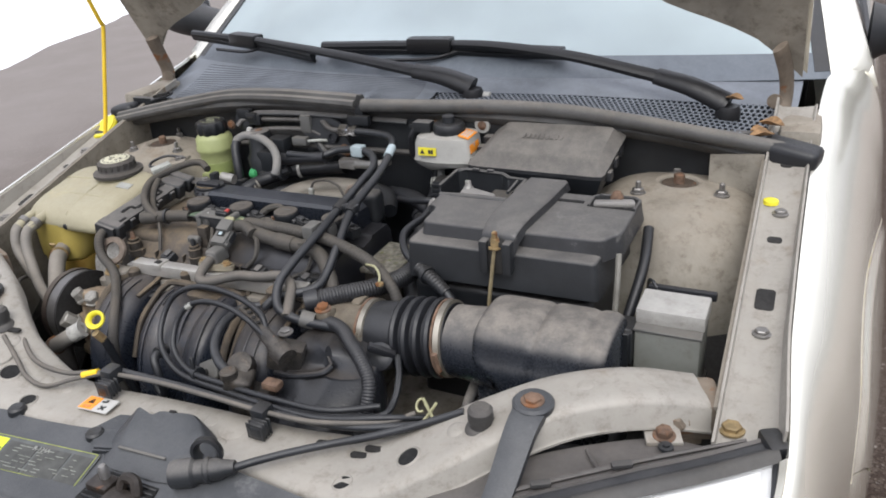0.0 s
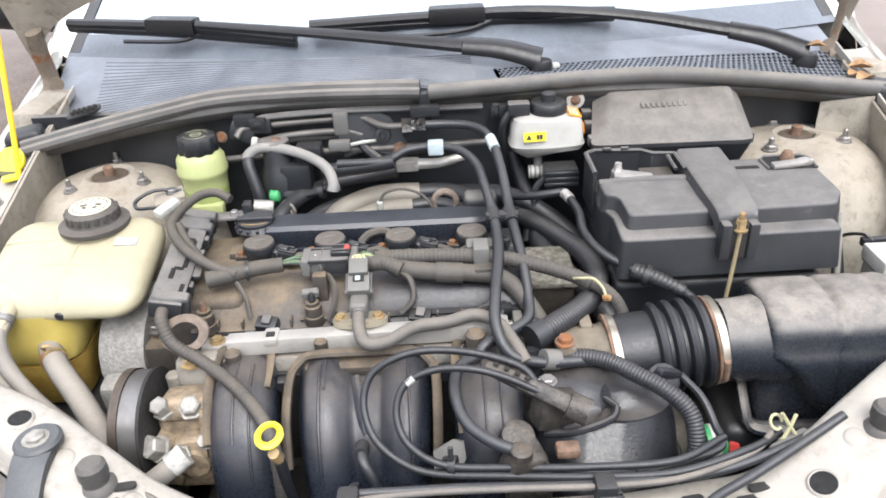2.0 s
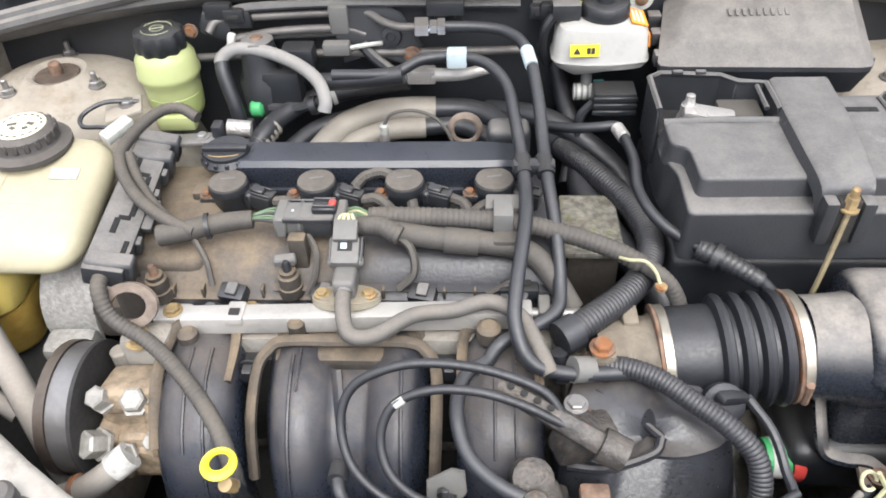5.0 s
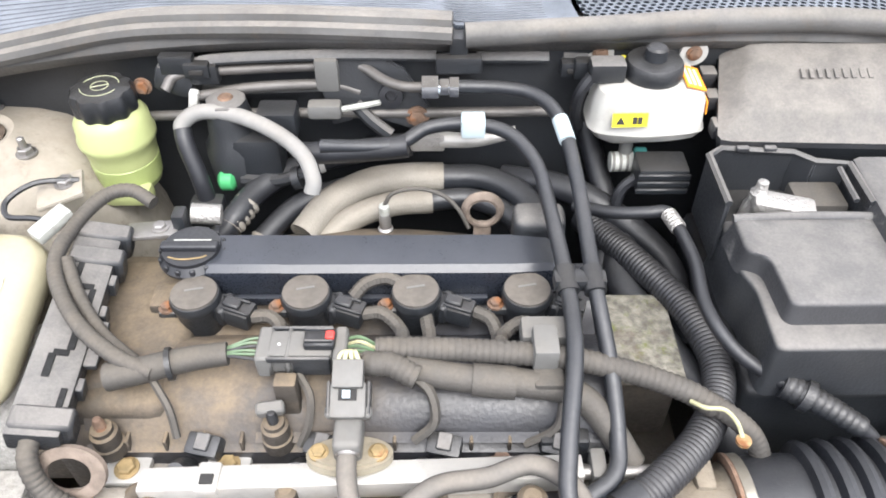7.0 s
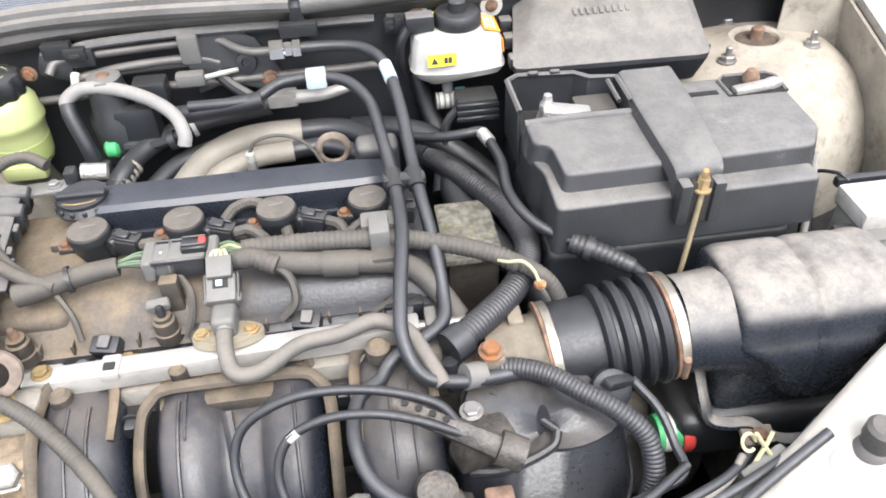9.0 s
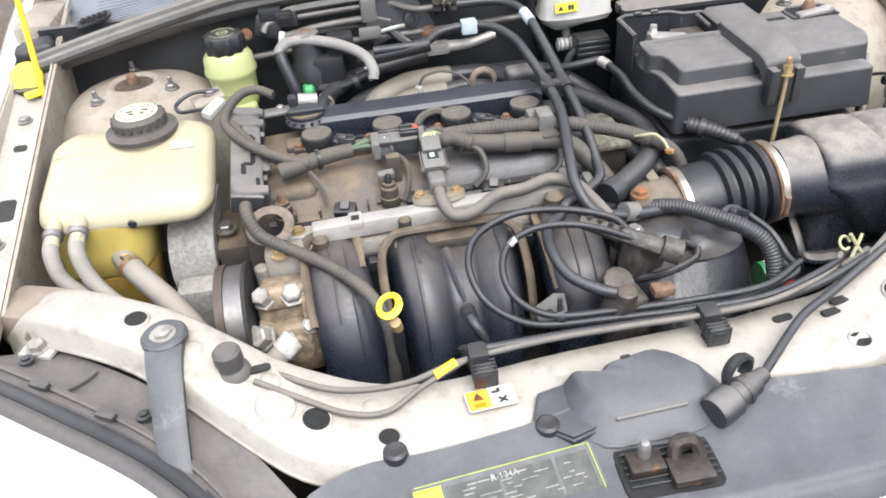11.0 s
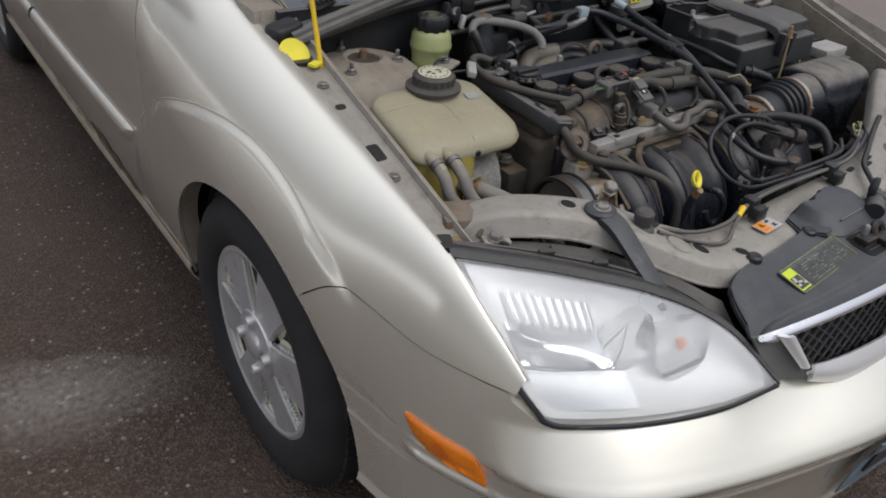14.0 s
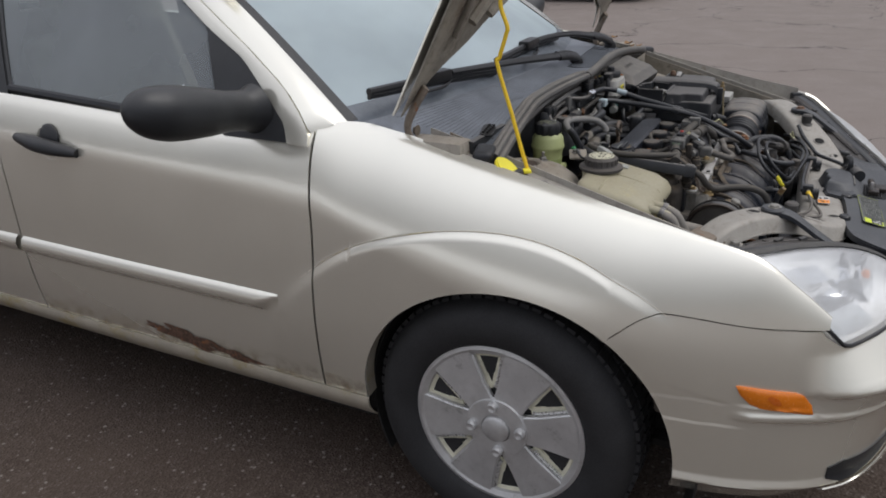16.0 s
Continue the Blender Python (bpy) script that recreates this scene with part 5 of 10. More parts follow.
# ---- wheels
def wheel(sx, cy):
    m = Matrix.Translation((sx * 0.797, cy, 0.314)) @ Matrix.Rotation(radians(90 * sx), 4, "Y") @ Matrix.Diagonal((1.02, 1.02, 1, 1))
    mc = m @ Matrix.Translation((0, 0, -0.019))
    rim = lathe([(0.02, -0.03), (0.16, -0.025), (0.178, -0.02), (0.190, -0.06), (0.19, -0.16), (0.15, -0.17), (0.02, -0.10)], m=mc, seg=40)
    w = part("wheel", rim, DARK, car, "steel wheel with a silver plastic cover")
    prof = [(0.193, -0.030), (0.200, -0.014), (0.212, -0.004), (0.240, 0.003), (0.268, 0.000), (0.286, -0.012), (0.297, -0.030), (0.304, -0.050), (0.3055, -0.080), (0.3055, -0.150), (0.302, -0.185), (0.285, -0.212), (0.24, -0.225), (0.195, -0.20)]
    bm = lathe(prof, m=m, seg=64)
    part("tyre", bm, TYRE, w, "black tyre with a worn tread")
    # tread blocks round the shoulder
    bm = bmesh.new()
    for i in range(72):
        a = 2 * math.pi * i / 72
        for h, wd in ((-0.052, 0.030), (-0.092, 0.034), (-0.132, 0.034), (-0.172, 0.030)):
            b = bmesh.new()
            bmesh.ops.create_cube(b, size=1.0)
            mm = m @ Matrix.Rotation(a + (0.02 if h < -0.1 else 0), 4, "Z") @ Matrix.Translation((0.3055 if -0.15 < h < -0.06 else 0.3035, 0, h)) @ Matrix.Diagonal((0.008, 0.0185, wd, 1))
            merge(bm, b, mm)
    part("tread", bm, TYRE, w)
    # the cover
    bm = lathe([(0.1955, -0.018), (0.2005, -0.004), (0.198, 0.004), (0.190, 0.006), (0.178, 0.000), (0.176, -0.006), (0.180, -0.018)], m=mc, seg=64)
    cover = part("wheel_cover", bm, HUBCAP, w, "silver plastic six-spoke wheel cover")
    for i in range(6):
        a = 2 * math.pi * (i + 0.62) / 6
        mm = mc @ Matrix.Rotation(a, 4, "Z")
        lean = Matrix.Translation((0, 0, -0.003)) @ Matrix.Rotation(radians(2), 4, "Y")
        out = [(0.02, -0.030), (0.068, -0.036), (0.100, -0.040), (0.184, -0.061), (0.190, -0.030), (0.1915, 0.0), (0.190, 0.030), (0.184, 0.061), (0.100, 0.040), (0.068, 0.036), (0.02, 0.030)]
        part("spoke", plate(out, 0.012, mm @ lean, 0.004, None, 3), HUBCAP, w)
        # a bright double chamfer along one flank, the other flank plain
        edge = [(0.086, 0.040), (0.104, 0.0405), (0.183, 0.060), (0.182, 0.067), (0.102, 0.0475), (0.086, 0.047)]
        part("spoke_chamfer", plate(edge, 0.008, mm @ lean, 0.003, None, 2), CHAMFER, w, "bright chamfer beside the spoke")
        step = [(0.080, -0.045), (0.184, -0.070), (0.186, 0.076), (0.080, 0.054)]
        part("spoke_step", plate(step, 0.004, mm @ Matrix.Translation((0, 0, -0.009)) @ Matrix.Rotation(radians(2), 4, "Y"), 0.002, None, 2), HUBPALE, w, "pale salt-stained spoke edge")
    part("window_floor", lathe([(0.150, -0.020), (0.182, -0.004), (0.184, -0.012), (0.152, -0.024)], m=mc, seg=48), HUBPALE, w, "yellowish stained inner rim")
    bm = lathe([(0, 0.002), (0.074, 0.002), (0.070, 0.0105), (0.034, 0.012), (0.0325, 0.009), (0.031, 0.017), (0.026, 0.021), (0, 0.022)], m=mc, seg=36)
    for i in range(4):
        a = 2 * math.pi * (i + 0.06) / 4
        lathe([(0.012, 0.006), (0.012, 0.016), (0.009, 0.022), (0.005, 0.020), (0, 0.020)], m=mc @ Matrix.Translation((0.057 * math.cos(a), 0.057 * math.sin(a), 0.002)), seg=12, bm=bm)
    part("hub_centre", bm, HUBCAP, w, "round hub with four nut caps")
    part("hub_back", lathe([(0, -0.028), (0.17, -0.028), (0.17, -0.024), (0, -0.024)], m=mc, seg=40), RUSTY, w)


for sx in (-1, 1):
    for cy in (0.876, 0.876 + REAR):
        wheel(sx, cy)


# a dark car parked far across the asphalt
def far_car():
    t = thing("parked_car", (11.6, 5.4, 0), "dark parked car far across the asphalt", "car")
    dk = mat("dark_car_paint", (0.03, 0.028, 0.03), 0.35, 0.3, coat=0.6)
    secs = []
    for i in range(15):
        s = i / 14
        y = 3.35 + 4.2 * s
        h = lerp([(0, 0.70), (0.08, 0.92), (0.28, 1.0), (0.42, 1.45), (0.72, 1.48), (0.88, 1.08), (1, 0.8)], s)
        w = 0.85 * (1 - 0.15 * abs(2 * s - 1) ** 4)
        secs.append([V(11.85 - w, y, 0.28), V(11.85 - w - 0.02, y, 0.6), V(11.85 - w * 0.95, y, min(h, 0.95)), V(11.85 - w * 0.72, y, h), V(11.85 + w * 0.72, y, h), V(11.85 + w * 0.95, y, min(h, 0.95)), V(11.85 + w, y, 0.6), V(11.85 + w, y, 0.28)])
    part("body", loft(secs), dk, t)
    for x in (11.05, 12.6):
        for y in (4.15, 6.75):
            bm = lathe([(0.2, 0.0), (0.22, -0.02), (0.31, -0.01), (0.33, 0.04), (0.33, 0.16), (0.30, 0.2), (0.2, 0.2)], (x, y, 0.33), "x", 32)
            w = part("wheel", bm, TYRE, t)
            part("rim", lathe([(0, 0.01), (0.2, 0.01), (0.2, 0.19), (0, 0.19)], (x, y, 0.33), "x", 24), HUBCAP, w)


far_car()


# ---------------------------------------------------------------- engine bay structure
def ledge_z(y):
    return 0.787 + (y - 0.606) * 0.290


DULLWELL = mat("brown_strut_well", (0.045, 0.030, 0.022), 0.85, vary=0.4, scale=60, rust=0.2, dust=0.15)


def bay_shell():
    for sx in (-1, 1):
        def ledge(u, v):
            y = 0.435 + 0.66 * u
            zt = lerp(TOP, y) - 0.003
            zl = min(ledge_z(y), zt - 0.008)
            pts = [(lerp(INNER, y) - 0.002, zt), (lerp(INNER, y) - 0.006, zl + 0.003), (0.668, zl), (0.640, zl), (0.6335, zl + 0.004), (0.632, zl + 0.018)]
            i = min(4, int(v * 5))
            t = v * 5 - i
            return V(sx * (pts[i][0] * (1 - t) + pts[i + 1][0] * t), y, pts[i][1] * (1 - t) + pts[i + 1][1] * t)
        led = part("wing_ledge", sheet(ledge, 26, 20, 0.003), BAY, car, "pale painted inner ledge with bolts")

        def wall(u, v):
            y = 0.49 + 0.56 * u
            return V(sx * (0.631 + 0.02 * math.sin(math.pi * v)), y, 0.35 + (ledge_z(y) + 0.017 - 0.35) * v)
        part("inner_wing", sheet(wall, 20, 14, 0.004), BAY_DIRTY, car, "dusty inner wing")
        for y in (0.606, 0.822, 1.0):
            part("wing_bolt", hexbolt((sx * 0.662, y, ledge_z(y) + 0.003), 0.008, 0.006), STEEL if y < 0.9 else RUSTY, led)
        part("wing_bolt", hexbolt((sx * 0.648, 0.468, ledge_z(0.468) + 0.003), 0.010, 0.007), BRASSY, led)
        # flat dark plates on the ledge paint the shade of its slots
        for y, w, d in ((0.768, 0.018, 0.012), (0.660, 0.022, 0.036), (0.93, 0.016, 0.012)):
            part("ledge_slot", plate(rrect(w, d, 0.005), 0.002, pose(sx * 0.660, y, ledge_z(y) + 0.0022, 16.2), 0), DARK, led)
        # strut tower
        c = V(-0.530, 0.915, 0) if sx < 0 else V(0.524, 0.924, 0.008)
        eye = 0.82 if sx < 0 else 0.68
        prof = [(0.175, 0.45), (0.172, 0.62), (0.160, 0.72), (0.142, 0.775), (0.118, 0.812), (0.092, 0.833), (0.074, 0.840), (0.060, 0.842), (0.053, 0.843), (0.050 * eye, 0.849), (0.045 * eye, 0.8515), (0.038 * eye, 0.850), (0.034 * eye, 0.846), (0.031 * eye, 0.800), (0.0, 0.800)]
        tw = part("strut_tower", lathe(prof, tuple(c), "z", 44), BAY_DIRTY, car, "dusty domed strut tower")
        # brown liner, darkened so the hole's shade is in its colour
        part("strut_well", lathe([(0.0335 * eye, 0.8480), (0.0325 * eye, 0.8484), (0.0315 * eye, 0.8470), (0.0300 * eye, 0.828), (0.0, 0.828)], tuple(c), "z", 28), DULLWELL, tw)
        part("strut_rod", lathe([(0.016, 0.812), (0.016, 0.836), (0.0075, 0.840), (0.0075, 0.862), (0.005, 0.864), (0, 0.864)], tuple(c), "z", 10), RUSTY, tw, "rusty strut top")
        for a in (100, 220, 340):
            p = (c.x + 0.062 * math.cos(radians(a)), c.y + 0.062 * math.sin(radians(a)), c.z + 0.842)
            bm = hexbolt(p, 0.008, 0.008)
            cyl(0.0038, 0.020, p, bm=bm, seg=8)
            part("strut_nut", bm, STEEL, tw)
        # rubber block at the end of the cowl
        part("cowl_end_block", box((0.085, 0.050, 0.050) if sx > 0 else (0.060, 0.044, 0.038), (sx * 0.662, 0.955, 0.898), 0.014, 3, rot=(0, sx * 8, sx * -14)), RUBBER, car, "black rubber cowl end block")
        part("hinge_box", box((0.06, 0.13, 0.09), (sx * 0.672, 1.055, 0.885), 0.012, 2), BAY_DIRTY, car)
        # chassis rail and bay side below
        part("chassis_rail", box((0.10, 0.95, 0.11), (sx * 0.50, 0.72, 0.42), 0.012), BAY_DIRTY, car)
    part("cowl_side_panel", sheet(lambda u, v: V(0.560 + 0.10 * u, 0.950 - 0.014 * u, 0.78 + (0.118 + 0.014 * u) * v), 6, 6, 0.003), BAY_DIRTY, car, "pale dusty panel behind the strut tower")
    part("firewall", sheet(lambda u, v: V(-0.66 + 1.32 * u, 0.992 + 0.03 * math.cos(math.pi * u) ** 2 - 0.03 * v, 0.35 + 0.575 * v), 24, 10, 0.012), BLACK_D, car, "black padded firewall")
    part("undertray", box((1.24, 0.72, 0.02), (0, 0.70, 0.262), 0.004), DARK, car)
    part("radiator", box((0.80, 0.05, 0.40), (0.0, 0.335, 0.46), 0.008), DARK, car, "dark radiator behind the front panel")
    part("fan_shroud", box((0.70, 0.03, 0.34), (0.0, 0.375, 0.47), 0.012), BLACK, car)
    part("front_inner", sheet(lambda u, v: V(-0.60 + 1.2 * u, 0.16 + 0.45 * (2 * u - 1) ** 4, 0.26 + 0.36 * v), 20, 4, 0.004), DARK, car)
    # flange beam under the seal
    pts = [(-0.655, 0.945, 0.882), (-0.45, 0.958, 0.916), (-0.25, 0.962, 0.934), (0.0, 0.958, 0.934), (0.30, 0.965, 0.932), (0.50, 0.965, 0.920), (0.655, 0.960, 0.898)]
    part("cowl_flange", tube(pts, 0.013, 8, flat=1.3), SEAL, car, "dusty flange under the cowl seal")


bay_shell()


def cowl_channel():
    """Dark strips of the panel edge under the seal, with their clips."""
    for pts in ([(-0.300, 0.938, 0.915), (-0.27, 0.942, 0.921), (-0.16, 0.945, 0.924), (-0.052, 0.945, 0.923)], [(-0.012, 0.945, 0.921), (0.03, 0.945, 0.921), (0.060, 0.946, 0.920)], [(0.075, 0.950, 0.918), (0.10, 0.952, 0.917)]):
        part("cowl_strip", tube(pts, 0.0060, 8, flat=0.5), BLACK_D, car, "dusty black strip under the cowl seal")
    for x, z in ((-0.290, 0.914), (-0.031, 0.916), (0.084, 0.914)):
        b = part("strip_clip", box((0.026, 0.014, 0.016), (x, 0.936, z), 0.003, 2), BLACK, car, "black clip on the panel edge")
        part("clip_slot", box((0.014, 0.003, 0.005), (x, 0.9285, z), 0.0006, 1), DARK, b)
    part("firewall_shelf", tube([(-0.30, 0.965, 0.872), (-0.10, 0.962, 0.880), (0.06, 0.965, 0.878)], 0.010, 8, flat=0.5), BLACK_D, car)


cowl_channel()


def right_share(x):
    k = min(1.0, max(0.0, (x - 0.30) / 0.38))
    return k * k * (3 - 2 * k)


def wider(ob, lift=0.0):
    """The right flank stands a little further out from the engine's middle than the left."""
    lift = 0.012 if ob.name.startswith("wing_ledge") else lift
    if ob.type == "MESH":
        for v in ob.data.vertices:
            k = right_share(v.co.x)
            v.co.x += 0.042 * k
            v.co.z += lift * k
    for c in ob.children:
        wider(c, lift)


CENTRE = ("firewall", "undertray", "radiator", "fan_shroud", "front_inner", "cowl_flange", "cowl_strip", "strip_clip", "chassis_rail", "bonnet", "grille", "number_plate", "steering_wheel", "front_seat")
for ob in list(car.children):
    if not ob.name.startswith(CENTRE):
        wider(ob)

LEFT_SEAL = [(-0.660, 0.932, 0.894), (-0.56, 0.945, 0.914), (-0.45, 0.957, 0.934), (-0.35, 0.965, 0.949), (-0.22, 0.957, 0.956), (-0.10, 0.947, 0.957), (-0.036, 0.940, 0.957)]
RIGHT_SEAL = [(-0.024, 0.934, 0.950), (0.10, 0.942, 0.952), (0.24, 0.952, 0.955), (0.36, 0.955, 0.952), (0.48, 0.948, 0.942), (0.58, 0.944, 0.930), (0.655, 0.947, 0.919), (0.700, 0.951, 0.911)]


def cowl():
    front = poly([V(*p) + V(0, 0.016, -0.002) for p in LEFT_SEAL] + [V(*p) + V(0, 0.016, 0.002) for p in RIGHT_SEAL])

    def surf(u, v):
        a = front(u)
        b = screen_pt(2 * u - 1, -0.012)
        p = a.lerp(b, v)
        p.z += -0.010 * math.sin(math.pi * v) + 0.004 * v
        return p
    split = 0.555
    t = part("cowl_panel", sheet(lambda u, v: surf(split * u, v), 50, 16, 0.004), COVER, car, "black plastic cowl panel with a honeycomb air intake")
    bm = bmesh.new()
    for j in range(20):
        v = 0.06 + 0.046 * j
        tube([surf(split * (0.12 + 0.84 * i / 20), v) for i in range(21)], 0.0011, 5, bm=bm, n=2)
    part("panel_rib", bm, COVER, t)
    part("rear_panel", sheet(lambda u, v: surf(split + (1 - split) * u, 0.58 + 0.42 * v), 40, 8, 0.004), COVER, t)
    # honeycomb: hexagonal frames left open in the middle
    b = bmesh.new()
    nu, nv = 66, 9
    cu, cv = (1 - split) * 0.985 / nu, 0.58 / nv
    for i in range(nu):
        for j in range(nv):
            u0 = split + 0.006 + cu * (i + 0.5 * (j % 2) + 0.25)
            v0 = cv * (j + 0.5)
            if u0 > 0.995:
                continue
            outer, inner, low = [], [], []
            for k in range(6):
                a = radians(60 * k + 30)
                outer.append(b.verts.new(surf(min(1, u0 + cu * 0.56 * math.cos(a)), max(0, v0 + cv * 0.66 * math.sin(a)))))
                q = surf(min(1, u0 + cu * 0.36 * math.cos(a)), max(0, v0 + cv * 0.44 * math.sin(a)))
                inner.append(b.verts.new(q))
                low.append(b.verts.new(q - V(0, 0, 0.006)))
            for k in range(6):
                m = (k + 1) % 6
                b.faces.new((outer[k], outer[m], inner[m], inner[k]))
                b.faces.new((inner[k], inner[m], low[m], low[k]))
    ob = part("honeycomb_intake", b, COVER, t, "honeycomb air intake grid")
    ob["kind"] = "stuff"
    # near-black floor: the shade under the honeycomb is put into its colour
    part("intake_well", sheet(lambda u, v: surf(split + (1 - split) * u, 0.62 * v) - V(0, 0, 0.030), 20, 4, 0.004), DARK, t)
    part("corner_grid", plate(rrect(0.055, 0.030, 0.012), 0.003, pose(-0.575, 0.985, 0.928, 8, -12, 10), 0.001), BLACK, t, "small oval drain grid")
    for k in range(10):
        part("drain_hole", cyl(0.0032, 0.0045, (-0.592 + 0.0085 * (k % 5), 0.979 + 0.010 * (k // 5), 0.9275 + 0.0018 * (k % 5)), seg=8, bev=0), DARK, t)
    part("washer_nozzle", box((0.020, 0.016, 0.010), (0.182, 1.030, 0.952), 0.004, 3), WHITE, t, "small pale nozzle")


cowl()


def seals():
    t = thing("cowl_seal", (-0.35, 0.95, 0.92), "dusty ridged rubber seal along the cowl", "seal")
    for k, (dy, dz) in enumerate(((-0.012, -0.004), (0.0, 0.003), (0.013, 0.0))):
        part("seal_ridge", tube([V(*p) + V(0, dy, dz) for p in LEFT_SEAL], 0.0085, 8), SEAL, t)
    t2 = thing("cowl_seal", (0.3, 0.95, 0.92), "dusty rounded rubber seal along the cowl", "seal")
    part("seal_lip", tube(RIGHT_SEAL, 0.0125, 12), SEAL, t2)
    part("seal_foot", tube([V(*p) + V(0, 0.010, -0.008) for p in RIGHT_SEAL], 0.010, 8), RUBBER, t2)
    c = thing("seal_clip", (-0.03, 0.936, 0.93), "black plastic clip at the seal joint", "clip")
    part("clip_body", box((0.045, 0.012, 0.018), (-0.030, 0.925, 0.925), 0.003), BLACK, c)
    part("clip_tab", box((0.018, 0.02, 0.022), (-0.030, 0.936, 0.940), 0.003), BLACK, c)
    for x, y, z in ((-0.31, 0.952, 0.918), (0.10, 0.94, 0.918)):
        c = thing("harness_clip", (x, y, z), "black plastic clip under the cowl", "clip", "cowl clips")
        part("clip_body", box((0.034, 0.014, 0.020), (x, y - 0.012, z), 0.003), BLACK, c)


seals()


def wiper(arm, blade, name_label):
    t = thing("wiper", arm[0], name_label, "wiper", "windscreen wipers")
    a = [V(*p) for p in arm]
    part("pivot", lathe([(0.020, -0.030), (0.020, -0.008), (0.017, 0.0), (0.0, 0.004)], tuple(a[0]), "z", 20), WIPER, t)
    part("arm_head", tube([a[0] + V(0, 0, 0.002), a[0].lerp(a[1], 0.5) + V(0, 0, 0.006), a[1]], lambda s: 0.020 - 0.004 * s, 12, flat=0.55), WIPER, t)
    part("arm_rod", tube(a[1:], lambda s: 0.0125 - 0.005 * s, 8, flat=0.7), WIPER, t)
    b0, b1 = V(*blade[0]), V(*blade[1])
    mid = b0.lerp(b1, 0.52)
    part("blade_spine", tube([b0 + V(0, 0, 0.010), mid + V(0, 0, 0.016), b1 + V(0, 0, 0.010)], 0.0092, 8), WIPER, t)
    part("blade_rubber", tube([b0, mid + V(0, 0, 0.003), b1], 0.0060, 6, flat=1.5), WIPER, t)
    d = (b1 - b0).normalized()
    ang = math.degrees(math.atan2(d.y, d.x))
    part("blade_mount", box((0.095, 0.032, 0.028), tuple(mid + V(0, 0, 0.018)), 0.006, 2, rot=(0, 0, ang)), WIPER, t)
    part("blade_link", tube([b0.lerp(b1, 0.40) + V(0, -0.004, 0.006), b0.lerp(b1, 0.55) + V(0.02, -0.022, -0.006), b0.lerp(b1, 0.78) + V(0.02, -0.030, -0.010)], 0.004, 6), WIPER, t)


wiper([(0.160, 1.024, 0.965), (0.035, 1.040, 0.990), (-0.15, 1.085, 1.004), (-0.42, 1.150, 1.020)], [(-0.245, 1.112, 0.988), (-0.672, 1.225, 1.006)], "black windscreen wiper lying on the glass")
wiper([(0.602, 1.046, 0.948), (0.480, 1.075, 0.985), (0.32, 1.095, 1.012), (0.16, 1.115, 1.024), (0.03, 1.130, 1.022)], [(0.300, 1.135, 1.000), (-0.220, 1.118, 1.006)], "long black windscreen wiper with a bent arm")


# ---- front panel over the radiator
BAR = [(-0.625, 0.515, 0.745), (-0.595, 0.500, 0.770), (-0.545, 0.470, 0.785), (-0.46, 0.425, 0.778), (-0.40, 0.382, 0.762), (-0.33, 0.338, 0.730), (-0.26, 0.310, 0.708), (-0.16, 0.305, 0.700), (-0.02, 0.318, 0.699), (0.12, 0.324, 0.699), (0.24, 0.326, 0.700), (0.31, 0.332, 0.708), (0.38, 0.362, 0.738), (0.44, 0.400, 0.765), (0.51, 0.445, 0.785), (0.585, 0.484, 0.788), (0.650, 0.518, 0.772)]
WIDTH = [(-0.62, 0.028), (-0.55, 0.031), (-0.46, 0.034), (-0.36, 0.042), (-0.27, 0.056), (-0.15, 0.046), (0.15, 0.046), (0.27, 0.056), (0.34, 0.050), (0.46, 0.040), (0.62, 0.034)]


STOP = mat("grey_rubber_stop", (0.05, 0.049, 0.048), 0.6, vary=0.2, fine=300, bump=0.15, dust=0.5, dust_col=(0.165, 0.155, 0.145))
GREASY = mat("greasy_latch_steel", (0.040, 0.033, 0.028), 0.4, 0.4, vary=0.35, scale=60, bump=0.4, rust=0.12)
# near-black for uncut openings, whose inner shade is painted on flat pieces
HOLE = mat("dark_hole", (0.008, 0.008, 0.008), 0.9, vary=0.2, bump=0.0)


